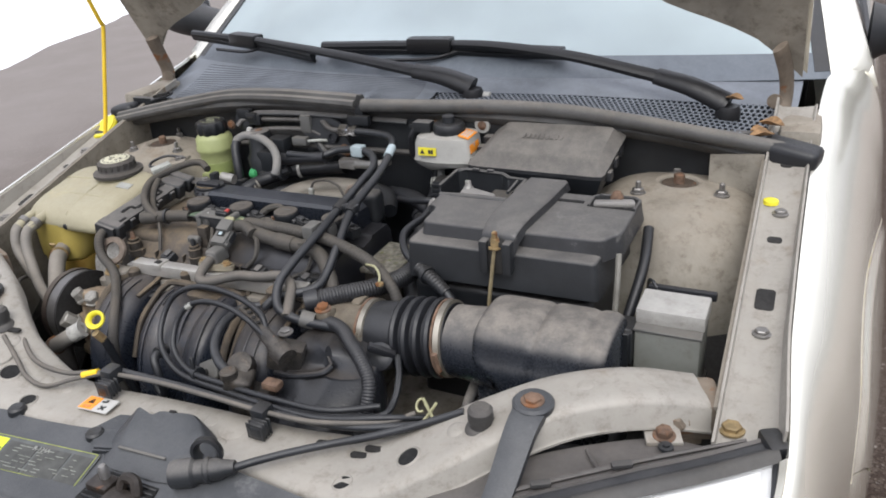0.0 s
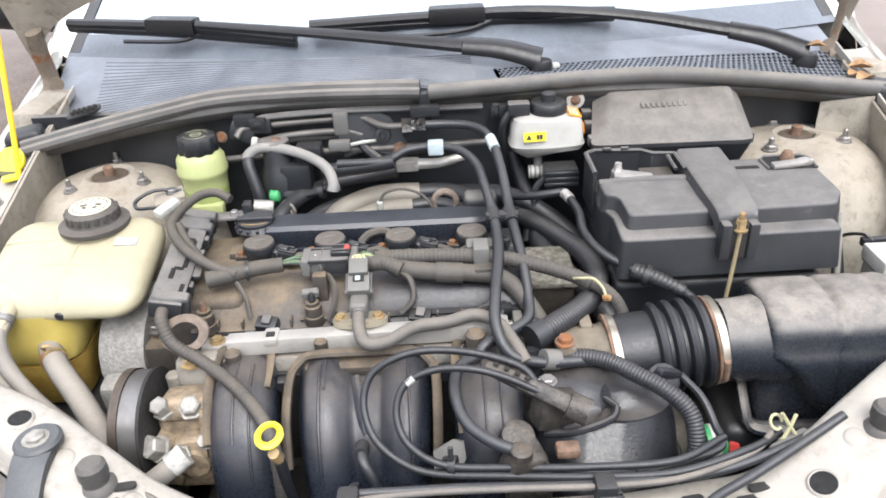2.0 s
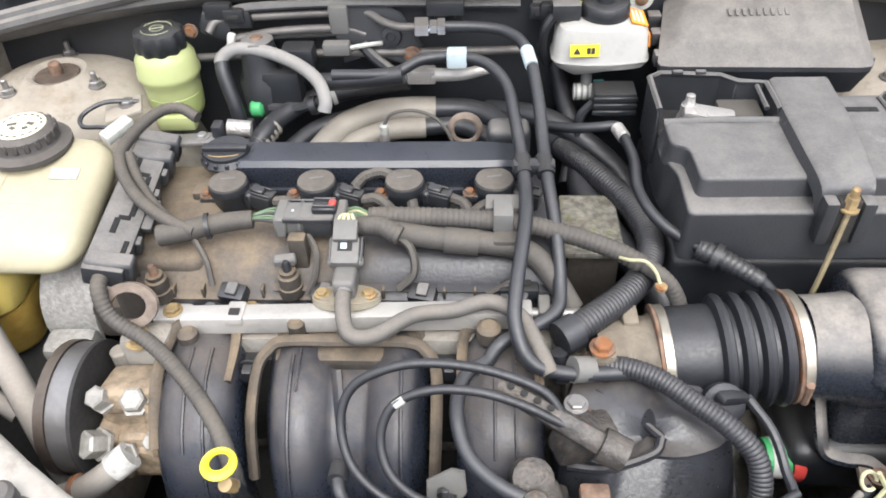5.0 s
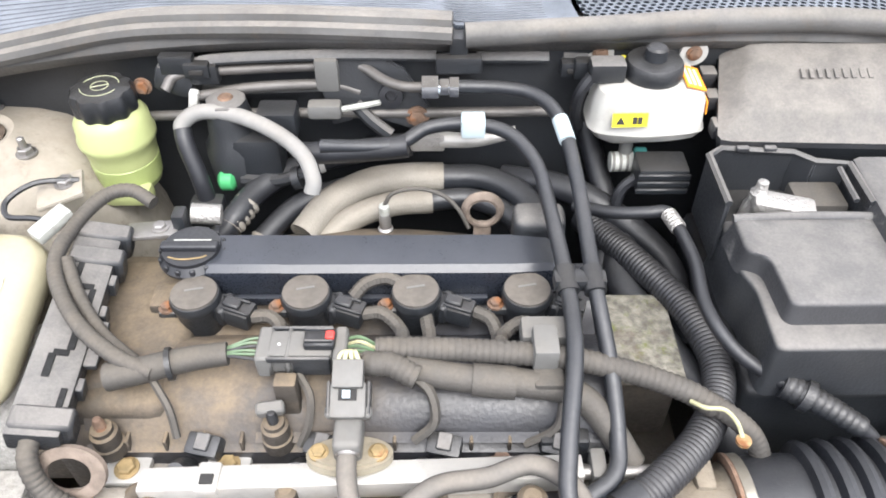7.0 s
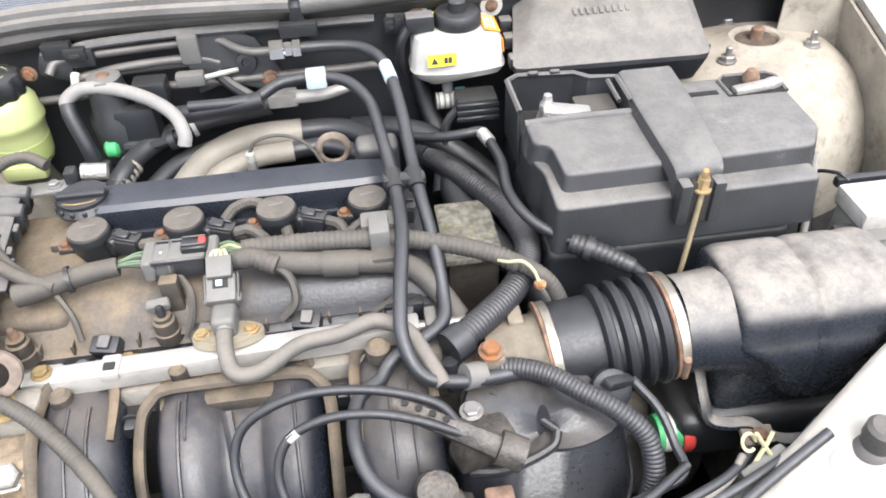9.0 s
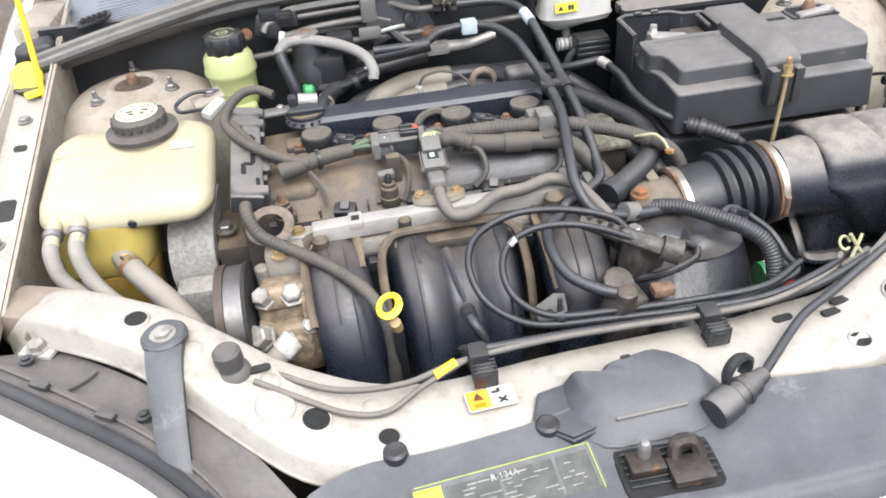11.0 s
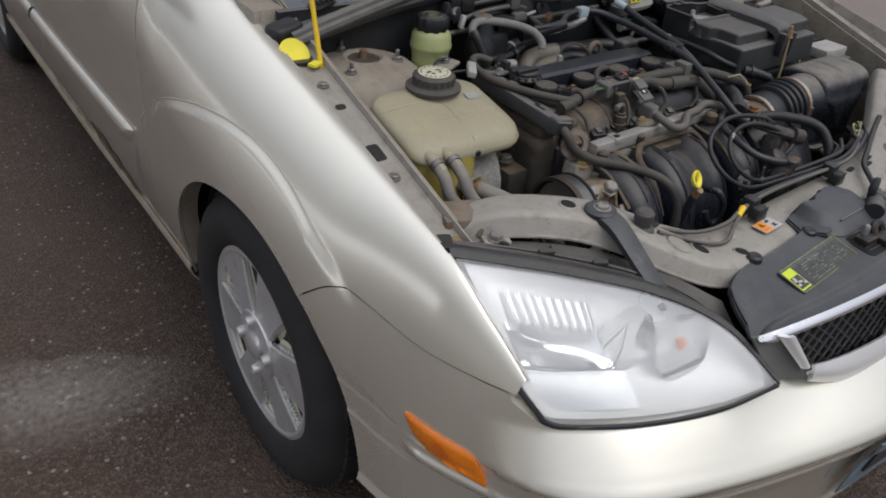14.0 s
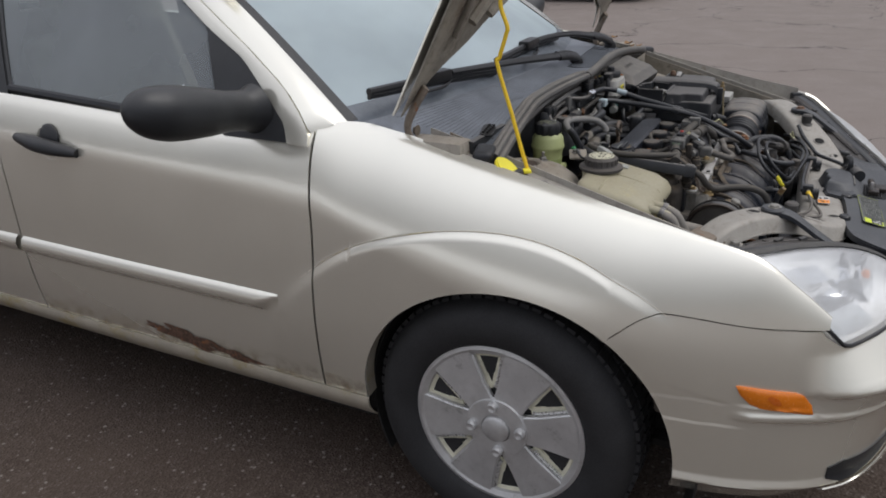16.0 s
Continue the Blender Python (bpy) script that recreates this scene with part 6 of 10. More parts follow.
def front_panel():
    path = smooth_path(BAR, 5)
    secs = []
    for i, p in enumerate(path):
        d = (path[min(i + 1, len(path) - 1)] - path[max(i - 1, 0)])
        d = V(d.x, d.y, 0).normalized()
        nb = V(-d.y, d.x, 0)
        w = lerp(WIDTH, p.x)
        secs.append([p + nb * (w + 0.004) + V(0, 0, -0.034), p + nb * w + V(0, 0, -0.006), p + nb * (w - 0.006), p + nb * (w * 0.5) + V(0, 0, 0.0015), p, p - nb * (w * 0.5) + V(0, 0, 0.0015), p - nb * (w - 0.006), p - nb * w + V(0, 0, -0.006), p - nb * (w + 0.002) + V(0, 0, -0.030), p - nb * (w + 0.005) + V(0, 0, -0.033), p - nb * (w + 0.005) + V(0, 0, -0.036), p + V(0, 0, -0.040)])
    fp = part("front_panel", loft(secs), BAY, car, "dusty painted front cross panel with round holes", angle=45)

    def top_z(x, y):
        best = min(path, key=lambda q: (q.x - x) ** 2 + (q.y - y) ** 2)
        i = path.index(best)
        a, b = path[max(i - 1, 0)], path[min(i + 1, len(path) - 1)]
        n = (b - a).cross(V(-(b - a).y, (b - a).x, 0)).normalized()
        return best.z, n if n.z > 0 else -n
    for x, y, r in ((-0.470, 0.432, 0.0125), (-0.292, 0.308, 0.015), (-0.222, 0.279, 0.0115), (0.470, 0.425, 0.0125), (0.356, 0.342, 0.014), (0.290, 0.298, 0.0115)):
        z, n = top_z(x, y)
        m = Matrix.Translation((x, y, z)) @ n.to_track_quat("Z", "Y").to_matrix().to_4x4()
        part("hole_rim", lathe([(r * 1.22, -0.001), (r * 1.15, 0.0016), (r, 0.0030), (r * 0.94, 0.0026), (r * 0.92, -0.002)], m=m, seg=24), BAY, fp)
        part("panel_hole", lathe([(r * 0.95, -0.004), (r * 0.95, 0.0016), (0, 0.0018)], m=m, seg=24), HOLE, fp)
    for x, y in ((0.231, 0.351), (0.300, 0.356), (0.285, 0.345), (-0.345, 0.365)):
        z, n = top_z(x, y)
        part("panel_slot", plate(rrect(0.024, 0.010, 0.0045), 0.003, pose(x, y, z, 0, 0, 8), 0.0005), DARK, fp)
    for x, y in ((-0.50, 0.45), (-0.41, 0.388), (-0.335, 0.352), (-0.325, 0.325), (-0.235, 0.322), (-0.03, 0.335), (0.06, 0.338), (0.10, 0.305), (-0.19, 0.322), (0.40, 0.38), (0.53, 0.46)):
        z, n = top_z(x, y)
        m = Matrix.Translation((x, y, z)) @ n.to_track_quat("Z", "Y").to_matrix().to_4x4()
        part("spot_dimple", lathe([(0.012, -0.001), (0.0105, 0.0008), (0.007, 0.0018), (0.0, 0.0019)], m=m, seg=16), BAY, fp)
    for x, y in ((-0.330, 0.322), (0.100, 0.335)):
        z, n = top_z(x, y)
        m = Matrix.Translation((x, y, z)) @ n.to_track_quat("Z", "Y").to_matrix().to_4x4()
        part("pressed_ring", lathe([(0.021, -0.001), (0.0195, 0.0012), (0.016, 0.0022), (0, 0.0024)], m=m, seg=28), BAY, fp)
    for sx in (-1, 1):
        part("end_bracket", box((0.078, 0.060, 0.050), (sx * 0.600 + 0.017 * (1 + sx), 0.508, 0.746), 0.010, 2, rot=(0, 0, sx * 20)), BRACKET, fp, "brown rusty end bracket")
        part("bracket_flange", box((0.064, 0.008, 0.050), (sx * 0.594 + 0.017 * (1 + sx), 0.480, 0.738), 0.003, 2, rot=(0, 0, sx * 26)), BRACKET, fp)
        part("bracket_tab", box((0.040, 0.030, 0.006), (sx * 0.586 + 0.017 * (1 + sx), 0.452, 0.746), 0.002, 2, rot=(0, 0, sx * 20)), BAY, fp)
    for sx in (-1, 1):
        part("bracket_bolt", hexbolt((sx * 0.596 + 0.017 * (1 + sx), 0.476, 0.750), 0.0115, 0.010, "-y"), BRACKET, fp)
        part("bracket_bolt", hexbolt((sx * 0.588 + 0.017 * (1 + sx), 0.449, 0.749), 0.0095, 0.010), PALE_BOLT if sx < 0 else RUSTY, fp)
    # bump stops and the black stays to the lamps
    for sx, x, y, z in ((-1, -0.372, 0.366, 0.750), (1, 0.430, 0.386, 0.757)):
        t = thing("bump_stop", (x, y, z), "round grey rubber bonnet bump stop", "bump stop", "bonnet bump stops")
        part("rubber_head", lathe([(0.020, -0.006), (0.018, 0.000), (0.0135, 0.003), (0.013, 0.008), (0.0150, 0.012), (0.0145, 0.024), (0.011, 0.028), (0, 0.029)], (x, y, z), "z", 24), STOP, t)
    for sx, x0, y0, z0 in ((-1, -0.436, 0.394, 0.777), (1, 0.484, 0.408, 0.782)):
        t = thing("lamp_stay", (x0, y0, z0), "flat dark stay bolted to the front panel", "bracket", "lamp stays")
        pts = [(x0, y0, z0), (x0 - sx * 0.002, y0 - 0.035, z0 - 0.008), (x0 - sx * 0.006, y0 - 0.09, z0 - 0.045), (x0 - sx * 0.012, y0 - 0.142, z0 - 0.080)]
        pth = smooth_path(pts, 6)
        secs = []
        for i, p in enumerate(pth):
            w = 0.0195 - 0.006 * i / len(pth)
            secs.append([p + V(-w, 0, 0.004), p + V(-w * 0.6, 0, 0.007), p + V(w * 0.6, 0, 0.007), p + V(w, 0, 0.004), p + V(w, 0.0, -0.006), p + V(-w, 0.0, -0.006)])
        part("stay_arm", loft(secs), GUARD, t)
        part("stay_head", cyl(0.024, 0.012, (x0, y0 + 0.004, z0 - 0.004), seg=24, bev=0.003), GUARD, t)
        bm = hexbolt((x0, y0 + 0.002, z0 + 0.008), 0.010, 0.006)
        part("stay_bolt", bm, PALE_BOLT if sx < 0 else RUSTY, t, "round-headed bolt")
    # grey plastic behind the lamps
    for sx in (-1, 1):
        back = poly([V(sx * x + 0.042 * right_share(sx * x), y - 0.022, z - 0.035) for x, y, z in ((0.645, 0.49, 0.765), (0.57, 0.47, 0.775), (0.46, 0.40, 0.765), (0.37, 0.33, 0.735), (0.31, 0.26, 0.705))])
        fr = poly([V(sx * abs(x) + 0.042 * right_share(-sx * x), y + 0.030, z + 0.006) for x, y, z in L_TOP])

        def shelf(u, v, up=0.0):
            return fr(u).lerp(back(u), v) + V(0, 0, up - 0.006 * math.sin(math.pi * v))
        top = part("lamp_housing_top", sheet(shelf, 30, 10, 0.004), HOUSING, car, "dusty grey plastic lamp housing")
        for v0 in (0.16, 0.22):
            part("housing_rib", tube([shelf(0.05 + 0.75 * t / 14, v0, 0.0035) for t in range(15)], 0.0022, 6, n=2), HOUSING, top)
        part("housing_rib", tube([shelf(0.34, 0.24 + 0.60 * t / 6, 0.0035) for t in range(7)], 0.0022, 6, n=2), HOUSING, top)
        for u0, v0 in ((0.18, 0.55), (0.52, 0.45)):
            p = shelf(u0, v0, 0.0035)
            part("housing_screw", lathe([(0.0085, 0), (0.0080, 0.003), (0.0045, 0.0035), (0.0040, 0.006), (0, 0.0062)], tuple(p), "z", 14), BLACK, top, "black plastic screw boss")
        for u0 in (0.30, 0.46):
            part("housing_clip", box((0.022, 0.009, 0.006), tuple(shelf(u0, 0.10, 0.006)), 0.002, 2, rot=(0, 0, sx * 28)), EDGE, top)
    # plastic cover behind the grille
    def cover(u, v):
        x = -0.350 + 0.865 * u
        y0 = 0.110 + 0.30 * x * x
        y1 = lerp([(-0.35, 0.172), (-0.33, 0.205), (-0.30, 0.240), (-0.24, 0.258), (-0.20, 0.256), (-0.10, 0.264), (-0.06, 0.272), (0.0, 0.286), (0.10, 0.276), (0.30, 0.268), (0.42, 0.30), (0.52, 0.36)], x)
        z = 0.703 - 0.11 * x * x - 0.04 * max(0, abs(x) - 0.25) - 0.010 * math.sin(math.pi * v) - 0.014 * (1 - v) ** 3
        z += 0.030 * max(0.0, x - 0.30) / 0.2 * v
        s = max(0.0, min(1.0, (v - 0.20) / 0.07))
        z -= 0.007 * (1 - s * s * (3 - 2 * s))
        z += 0.006 * max(0.0, v - 0.5) / 0.5
        return V(x, y0 + (y1 - y0) * v, z - (0.014 if v > 0.999 else 0))
    gc = thing("grille_cover", (0.1, 0.2, 0.68), "dusty black plastic cover behind the grille", "cover")
    part("cover_sheet", sheet(cover, 56, 42, 0.004), GUARD, gc)
    top = [V(-0.030, 0.304, 0.727), V(0.002, 0.297, 0.726), V(0.010, 0.305, 0.729), V(0.060, 0.314, 0.730), V(0.080, 0.304, 0.729), V(0.101, 0.285, 0.725), V(0.098, 0.254, 0.719), V(0.070, 0.247, 0.716), V(0.000, 0.243, 0.716), V(-0.016, 0.270, 0.722)]
    low = [V(-0.041, 0.313, 0.698), V(0.000, 0.305, 0.698), V(0.005, 0.317, 0.698), V(0.063, 0.327, 0.698), V(0.089, 0.315, 0.698), V(0.123, 0.288, 0.698), V(0.124, 0.250, 0.698), V(0.080, 0.225, 0.698), V(-0.012, 0.222, 0.698), V(-0.046, 0.250, 0.698)]

    def chamfer(ring):
        return [q for a, c in zip(ring, ring[1:] + ring[:1]) for q in (a.lerp(c, 0.12), a.lerp(c, 0.88))]
    low, top = chamfer(low), chamfer(top)
    mid = sum(top, V(0, 0, 0)) / len(top)
    part("cover_hump", loft([low, [a.lerp(c, 0.86) for a, c in zip(low, top)], [c.lerp(mid, 0.03) for c in top], [c.lerp(mid, 0.09) + V(0, 0, 0.0012) for c in top], [c.lerp(mid, 0.6) + V(0, 0, 0.0005) for c in top]]), GUARD, gc, "raised moulding over the latch")
    step = [(-0.030, 0.040), (0.012, 0.049), (0.060, 0.030), (0.030, -0.016), (-0.012, -0.028), (-0.047, 0.000), (-0.034, 0.034)]
    part("hump_step", plate(step, 0.010, pose(-0.034, 0.262, 0.697), 0.003), GUARD, gc)
    part("hump_edge", box((0.074, 0.0035, 0.003), (0.035, 0.2435, 0.7165), 0.001, rot=(0, 0, 3)), GREYP, gc)
    part("hump_slot", box((0.010, 0.004, 0.012), (0.030, 0.3075, 0.7255), 0.001, rot=(0, 0, 8)), DARK, gc)
    for x, y in ((-0.066, 0.258), (-0.218, 0.258), (0.33, 0.27)):
        part("push_pin", lathe([(0.013, -0.004), (0.012, 0.004), (0.009, 0.0065), (0.004, 0.0055), (0, 0.005)], (x, y, 0.704), "z", 16), BLACK, gc)
    # latch in its opening
    lt = thing("bonnet_latch", (0.04, 0.21, 0.6815), "greasy metal bonnet latch in its opening", "latch")
    part("latch_well", plate(rrect(0.096, 0.058, 0.010), 0.005, pose(0.034, 0.196, 0.6880, 4), 0.001), HOLE, lt)
    for k in range(6):
        part("well_rib", box((0.088, 0.0025, 0.003), (0.036, 0.180 + 0.007 * k, 0.6930 + 0.0005 * k), 0.0008, 1), BLACK, lt)
    part("latch_post", lathe([(0.006, 0), (0.006, 0.022), (0.004, 0.026), (0, 0.027)], (0.012, 0.204, 0.6975), "z", 12), STEEL, lt)
    part("latch_base", box((0.034, 0.024, 0.012), (0.012, 0.198, 0.6995), 0.003), GREASY, lt)
    part("latch_hook", tube([(0.040, 0.196, 0.6945), (0.044, 0.206, 0.7115), (0.060, 0.206, 0.7115), (0.066, 0.198, 0.6975)], 0.007, 8), GREASY, lt)
    part("latch_plate", box((0.040, 0.030, 0.010), (0.050, 0.184, 0.6985), 0.003), GREASY, lt)


front_panel()


# ---------------------------------------------------------------- the engine
DULLRUST = mat("dusty_dull_rust", (0.17, 0.135, 0.11), 0.85, 0.1, vary=0.3, scale=60, bump=0.5, dust=0.3, dust_col=(0.2, 0.17, 0.14))
engine = thing("engine", (-0.12, 0.66, 0.30), "dusty transverse four-cylinder engine", "engine")


def profile_x(pts, x0, x1, n=2):
    """A closed y-z profile drawn out along x."""
    return loft([[V(x0 + (x1 - x0) * i / n, y, z) for y, z in pts] for i in range(n + 1)])


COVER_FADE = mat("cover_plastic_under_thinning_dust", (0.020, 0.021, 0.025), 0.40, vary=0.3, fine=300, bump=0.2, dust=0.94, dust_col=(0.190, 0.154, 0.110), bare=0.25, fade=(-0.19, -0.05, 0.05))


def engine_block():
    part("cylinder_block", box((0.46, 0.24, 0.42), (-0.12, 0.68, 0.50), 0.015), CAST, engine)
    part("sump_side", box((0.42, 0.10, 0.30), (-0.12, 0.50, 0.43), 0.02), DARK, engine)
    head = [(0.795, 0.70), (0.795, 0.775), (0.785, 0.790), (0.735, 0.792), (0.728, 0.786), (0.702, 0.784), (0.694, 0.790), (0.680, 0.800), (0.655, 0.804), (0.630, 0.799), (0.612, 0.786), (0.603, 0.768), (0.596, 0.764), (0.594, 0.752), (0.594, 0.70)]
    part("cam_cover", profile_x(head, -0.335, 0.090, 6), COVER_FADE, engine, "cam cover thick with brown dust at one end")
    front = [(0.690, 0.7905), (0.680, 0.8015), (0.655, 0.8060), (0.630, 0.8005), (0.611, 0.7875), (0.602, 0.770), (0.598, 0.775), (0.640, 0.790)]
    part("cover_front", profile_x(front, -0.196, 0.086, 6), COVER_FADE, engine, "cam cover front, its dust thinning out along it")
    strip = [(0.790, 0.780), (0.789, 0.824), (0.782, 0.831), (0.742, 0.833), (0.736, 0.828), (0.733, 0.800), (0.738, 0.785)]
    bm = loft([[V(x, 0.76 + (y - 0.76) * k, 0.78 + (z - 0.78) * kz) for y, z in strip] for x, k, kz in ((-0.262, 0.9, 0.85), (-0.255, 1, 1), (-0.19, 1, 1), (-0.188, 1, 0.99), (0.015, 1, 1), (0.050, 0.85, 0.98), (0.060, 0.72, 0.85))])
    part("cover_strip", bm, STRIP, engine, "smooth blue-black plastic cover strip")
    part("cover_lip", box((0.27, 0.006, 0.010), (-0.14, 0.7305, 0.799), 0.002), STRIP, engine)
    part("timing_cover", box((0.055, 0.215, 0.36), (-0.345, 0.708, 0.60), 0.018, 3), BLACK_B, engine, "brown dusty timing cover")
    part("timing_top", box((0.095, 0.175, 0.045), (-0.312, 0.700, 0.778), 0.018, 3, rot=(0, -3, 0)), BLACK_B, engine)
    part("cover_boss", box((0.022, 0.030, 0.020), (-0.295, 0.728, 0.800), 0.005), BLACK_B, engine)
    for x in span(-0.30, 0.07, 12):
        part("cover_rib", box((0.003, 0.018, 0.018), (x, 0.606, 0.768), 0.0008, 1), BLACK_B, engine)
    part("head_ledge", box((0.40, 0.050, 0.060), (-0.115, 0.580, 0.720), 0.006), CAST, engine, "corroded aluminium head flange")
    for x, y in ((-0.219, 0.588), (0.002, 0.592), (-0.300, 0.585)):
        part("flange_plate", box((0.036, 0.026, 0.008), (x, y, 0.754), 0.003), ALU, engine)
        part("flange_bolt", hexbolt((x, y, 0.758), 0.0075, 0.006), RUSTY if x > -0.1 else BRASSY, engine)
    part("end_housing", box((0.058, 0.096, 0.085), (0.135, 0.716, 0.716), 0.008), BLACK_B, engine, "mossy corroded aluminium housing")
    part("end_plate", box((0.064, 0.102, 0.008), (0.135, 0.714, 0.764), 0.003), MOSSY, engine)
    part("gearbox", box((0.30, 0.26, 0.20), (0.28, 0.70, 0.47), 0.04, 3), CAST, engine, "dirty gearbox casing")
    # oil filler cap
    bm = lathe([(0.030, 0), (0.031, 0.004), (0.026, 0.010), (0.026, 0.014), (0, 0.014)], (-0.273, 0.763, 0.822), "z", 32)
    for k in range(14):
        a = 2 * math.pi * k / 14
        box((0.003, 0.005, 0.007), (-0.273 + 0.029 * math.cos(a), 0.763 + 0.029 * math.sin(a), 0.829), 0.001, 1, (0, 0, math.degrees(a)), bm)
    cap = part("oil_filler_cap", bm, RUBBER, engine, "ribbed black oil filler cap")
    part("cap_handle", box((0.052, 0.010, 0.008), (-0.273, 0.760, 0.838), 0.003, 3), RUBBER, cap)
    part("oil_mark", tube([(-0.290, 0.748, 0.8365), (-0.278, 0.745, 0.8365), (-0.262, 0.747, 0.8365), (-0.256, 0.750, 0.8365)], 0.0008, 5), BRASSY, cap)
    part("cap_writing", box((0.034, 0.003, 0.0008), (-0.273, 0.769, 0.8366), 0), PAPER_G, cap)
    # lifting eye at the back
    ring = [V(-0.006 + 0.0175 * math.cos(a), 0.842, 0.808 + 0.0185 * math.sin(a)) for a in span(0, 2 * math.pi, 24)]
    part("lifting_eye", tube(ring, 0.0052, 8, n=2, flat=0.7, bm=box((0.018, 0.006, 0.050), (-0.006, 0.842, 0.768), 0.002)), DULLRUST, engine, "rusty lifting eye")
    part("rear_boss", box((0.05, 0.035, 0.06), (0.045, 0.805, 0.810), 0.012, 3), BLACK_D, engine)
    # heat shield and manifold behind
    part("heat_shield", sheet(lambda u, v: V(-0.235 + 0.24 * u, 0.800 + 0.085 * v, 0.780 + 0.012 * math.sin(math.pi * u) - 0.05 * v * v), 16, 8, 0.003), BLACK_B, engine, "dull brown heat shield")
    def eye_plate(u, v):
        a = 2 * math.pi * u
        k = 0.0165 + 0.0105 * v
        return V(-0.329 + 1.10 * k * math.cos(a), 0.566 + 0.42 * k * math.sin(a), 0.786 + 0.78 * k * math.sin(a) + 0.10 * k * math.cos(a))
    part("front_lifting_eye", sheet(eye_plate, 32, 2, 0.0045), DULLRUST, engine, "dull rusty front lifting eye")
    # studs with black boots
    for x, y, z in ((-0.313, 0.598, 0.765), (-0.178, 0.602, 0.768)):
        bm = lathe([(0.0125, 0), (0.0125, 0.012), (0.0110, 0.013), (0.0110, 0.026), (0.0085, 0.0275), (0.0085, 0.032), (0, 0.032)], (x, y, z), "z", 18)
        b = part("boot_stud", bm, BLACK_B, engine)
        part("stud_tip", lathe([(0.0045, 0.030), (0.0045, 0.040), (0.003, 0.044), (0, 0.045)], (x, y, z), "z", 10), RUSTY if x < -0.2 else BLACK, b)
        if x > -0.2:
            part("stud_clip", box((0.022, 0.010, 0.012), (x - 0.002, y + 0.006, z + 0.040), 0.002, 1, rot=(12, 0, 8)), GREYP, b)


engine_block()


COIL_TOP = mat("dust_filmed_coil_top", (0.06, 0.055, 0.05), 0.6, vary=0.35, scale=90, dust=0.7, dust_col=(0.157, 0.140, 0.119))


def coil(x, y):
    t = thing("ignition_coil", (x, y, 0.775), "round black ignition coil with a plug", "ignition coil", "ignition coils")
    part("coil_body", lathe([(0.019, 0.770), (0.0195, 0.808), (0.021, 0.812), (0.0225, 0.818), (0.021, 0.823), (0.016, 0.825), (0, 0.8255)], (x, y, 0), "z", 28), BLACK, t)
    part("coil_top", lathe([(0.0205, 0.8235), (0.0200, 0.8255), (0.0165, 0.8264), (0, 0.8268)], (x, y, 0), "z", 28), COIL_TOP, t, "dusty coil top")
    part("coil_writing", box((0.016, 0.0022, 0.0006), (x, y + 0.002, 0.8269), 0, rot=(0, 0, 12)), GREYP, t)
    part("coil_lug", box((0.020, 0.014, 0.008), (x - 0.024, y - 0.002, 0.803), 0.003), BLACK_D, t)
    part("coil_bolt", hexbolt((x - 0.027, y - 0.002, 0.807), 0.0055, 0.005), RUSTY, t)
    part("connector", box((0.036, 0.020, 0.018), (x + 0.033, y - 0.006, 0.806), 0.003, 2, rot=(0, 4, -18)), BLACK, t)
    part("connector_lock", box((0.016, 0.010, 0.006), (x + 0.033, y - 0.0055, 0.8165), 0.0015, 1, rot=(0, 4, -18)), BLACK, t)
    part("connector_collar", box((0.008, 0.024, 0.021), (x + 0.0255, y - 0.0035, 0.8065), 0.002, 1, rot=(0, 4, -18)), BLACK, t)
    for dy in (-0.007, 0.007):
        part("connector_rail", box((0.026, 0.0025, 0.004), (x + 0.036, y - 0.0068 + dy, 0.8155), 0.0008, 1, rot=(0, 4, -18)), BLACK, t)
    return t


first = coil(-0.262, 0.716)
for x in (-0.165, -0.069, 0.028):
    copy_thing(first, Matrix.Translation((x, 0.716 + 0.004 * (x + 0.262) / 0.3, 0.775)))


def hose(name, label, pts, r, material, ribs=0.0, seg=10, category="hose", extra=(), flat=1.0):
    at = min((Vector(p) for p in pts), key=lambda p: p.z)
    t = thing(name, at, label, category)
    part("hose_wall" if category == "hose" else "sleeve", tube(pts, r, seg, ribs, flat=flat), material, t)
    for nm, bm, m, lb in extra:
        part(nm, bm, m, t, lb)
    return t


# coil leads
for x0, pts in (
    (0, [(-0.212, 0.705, 0.805), (-0.196, 0.704, 0.806), (-0.185, 0.692, 0.804), (-0.183, 0.668, 0.815)]),
    (0, [(-0.115, 0.707, 0.806), (-0.098, 0.706, 0.808), (-0.082, 0.690, 0.806), (-0.078, 0.662, 0.820)]),
    (0, [(-0.125, 0.722, 0.812), (-0.112, 0.732, 0.820), (-0.090, 0.734, 0.822), (-0.066, 0.715, 0.812), (-0.058, 0.690, 0.806), (-0.056, 0.664, 0.818)]),
    (0, [(-0.018, 0.710, 0.806), (-0.004, 0.702, 0.804), (0.002, 0.685, 0.800), (0.000, 0.662, 0.815)]),
    (0, [(0.045, 0.690, 0.806), (0.022, 0.692, 0.812), (0.006, 0.682, 0.808), (0.002, 0.664, 0.820)]),
):
    hose("coil_lead", "dusty ribbed loom to an ignition coil", pts, 0.0062, LOOM, 0.004, 8, "cable")


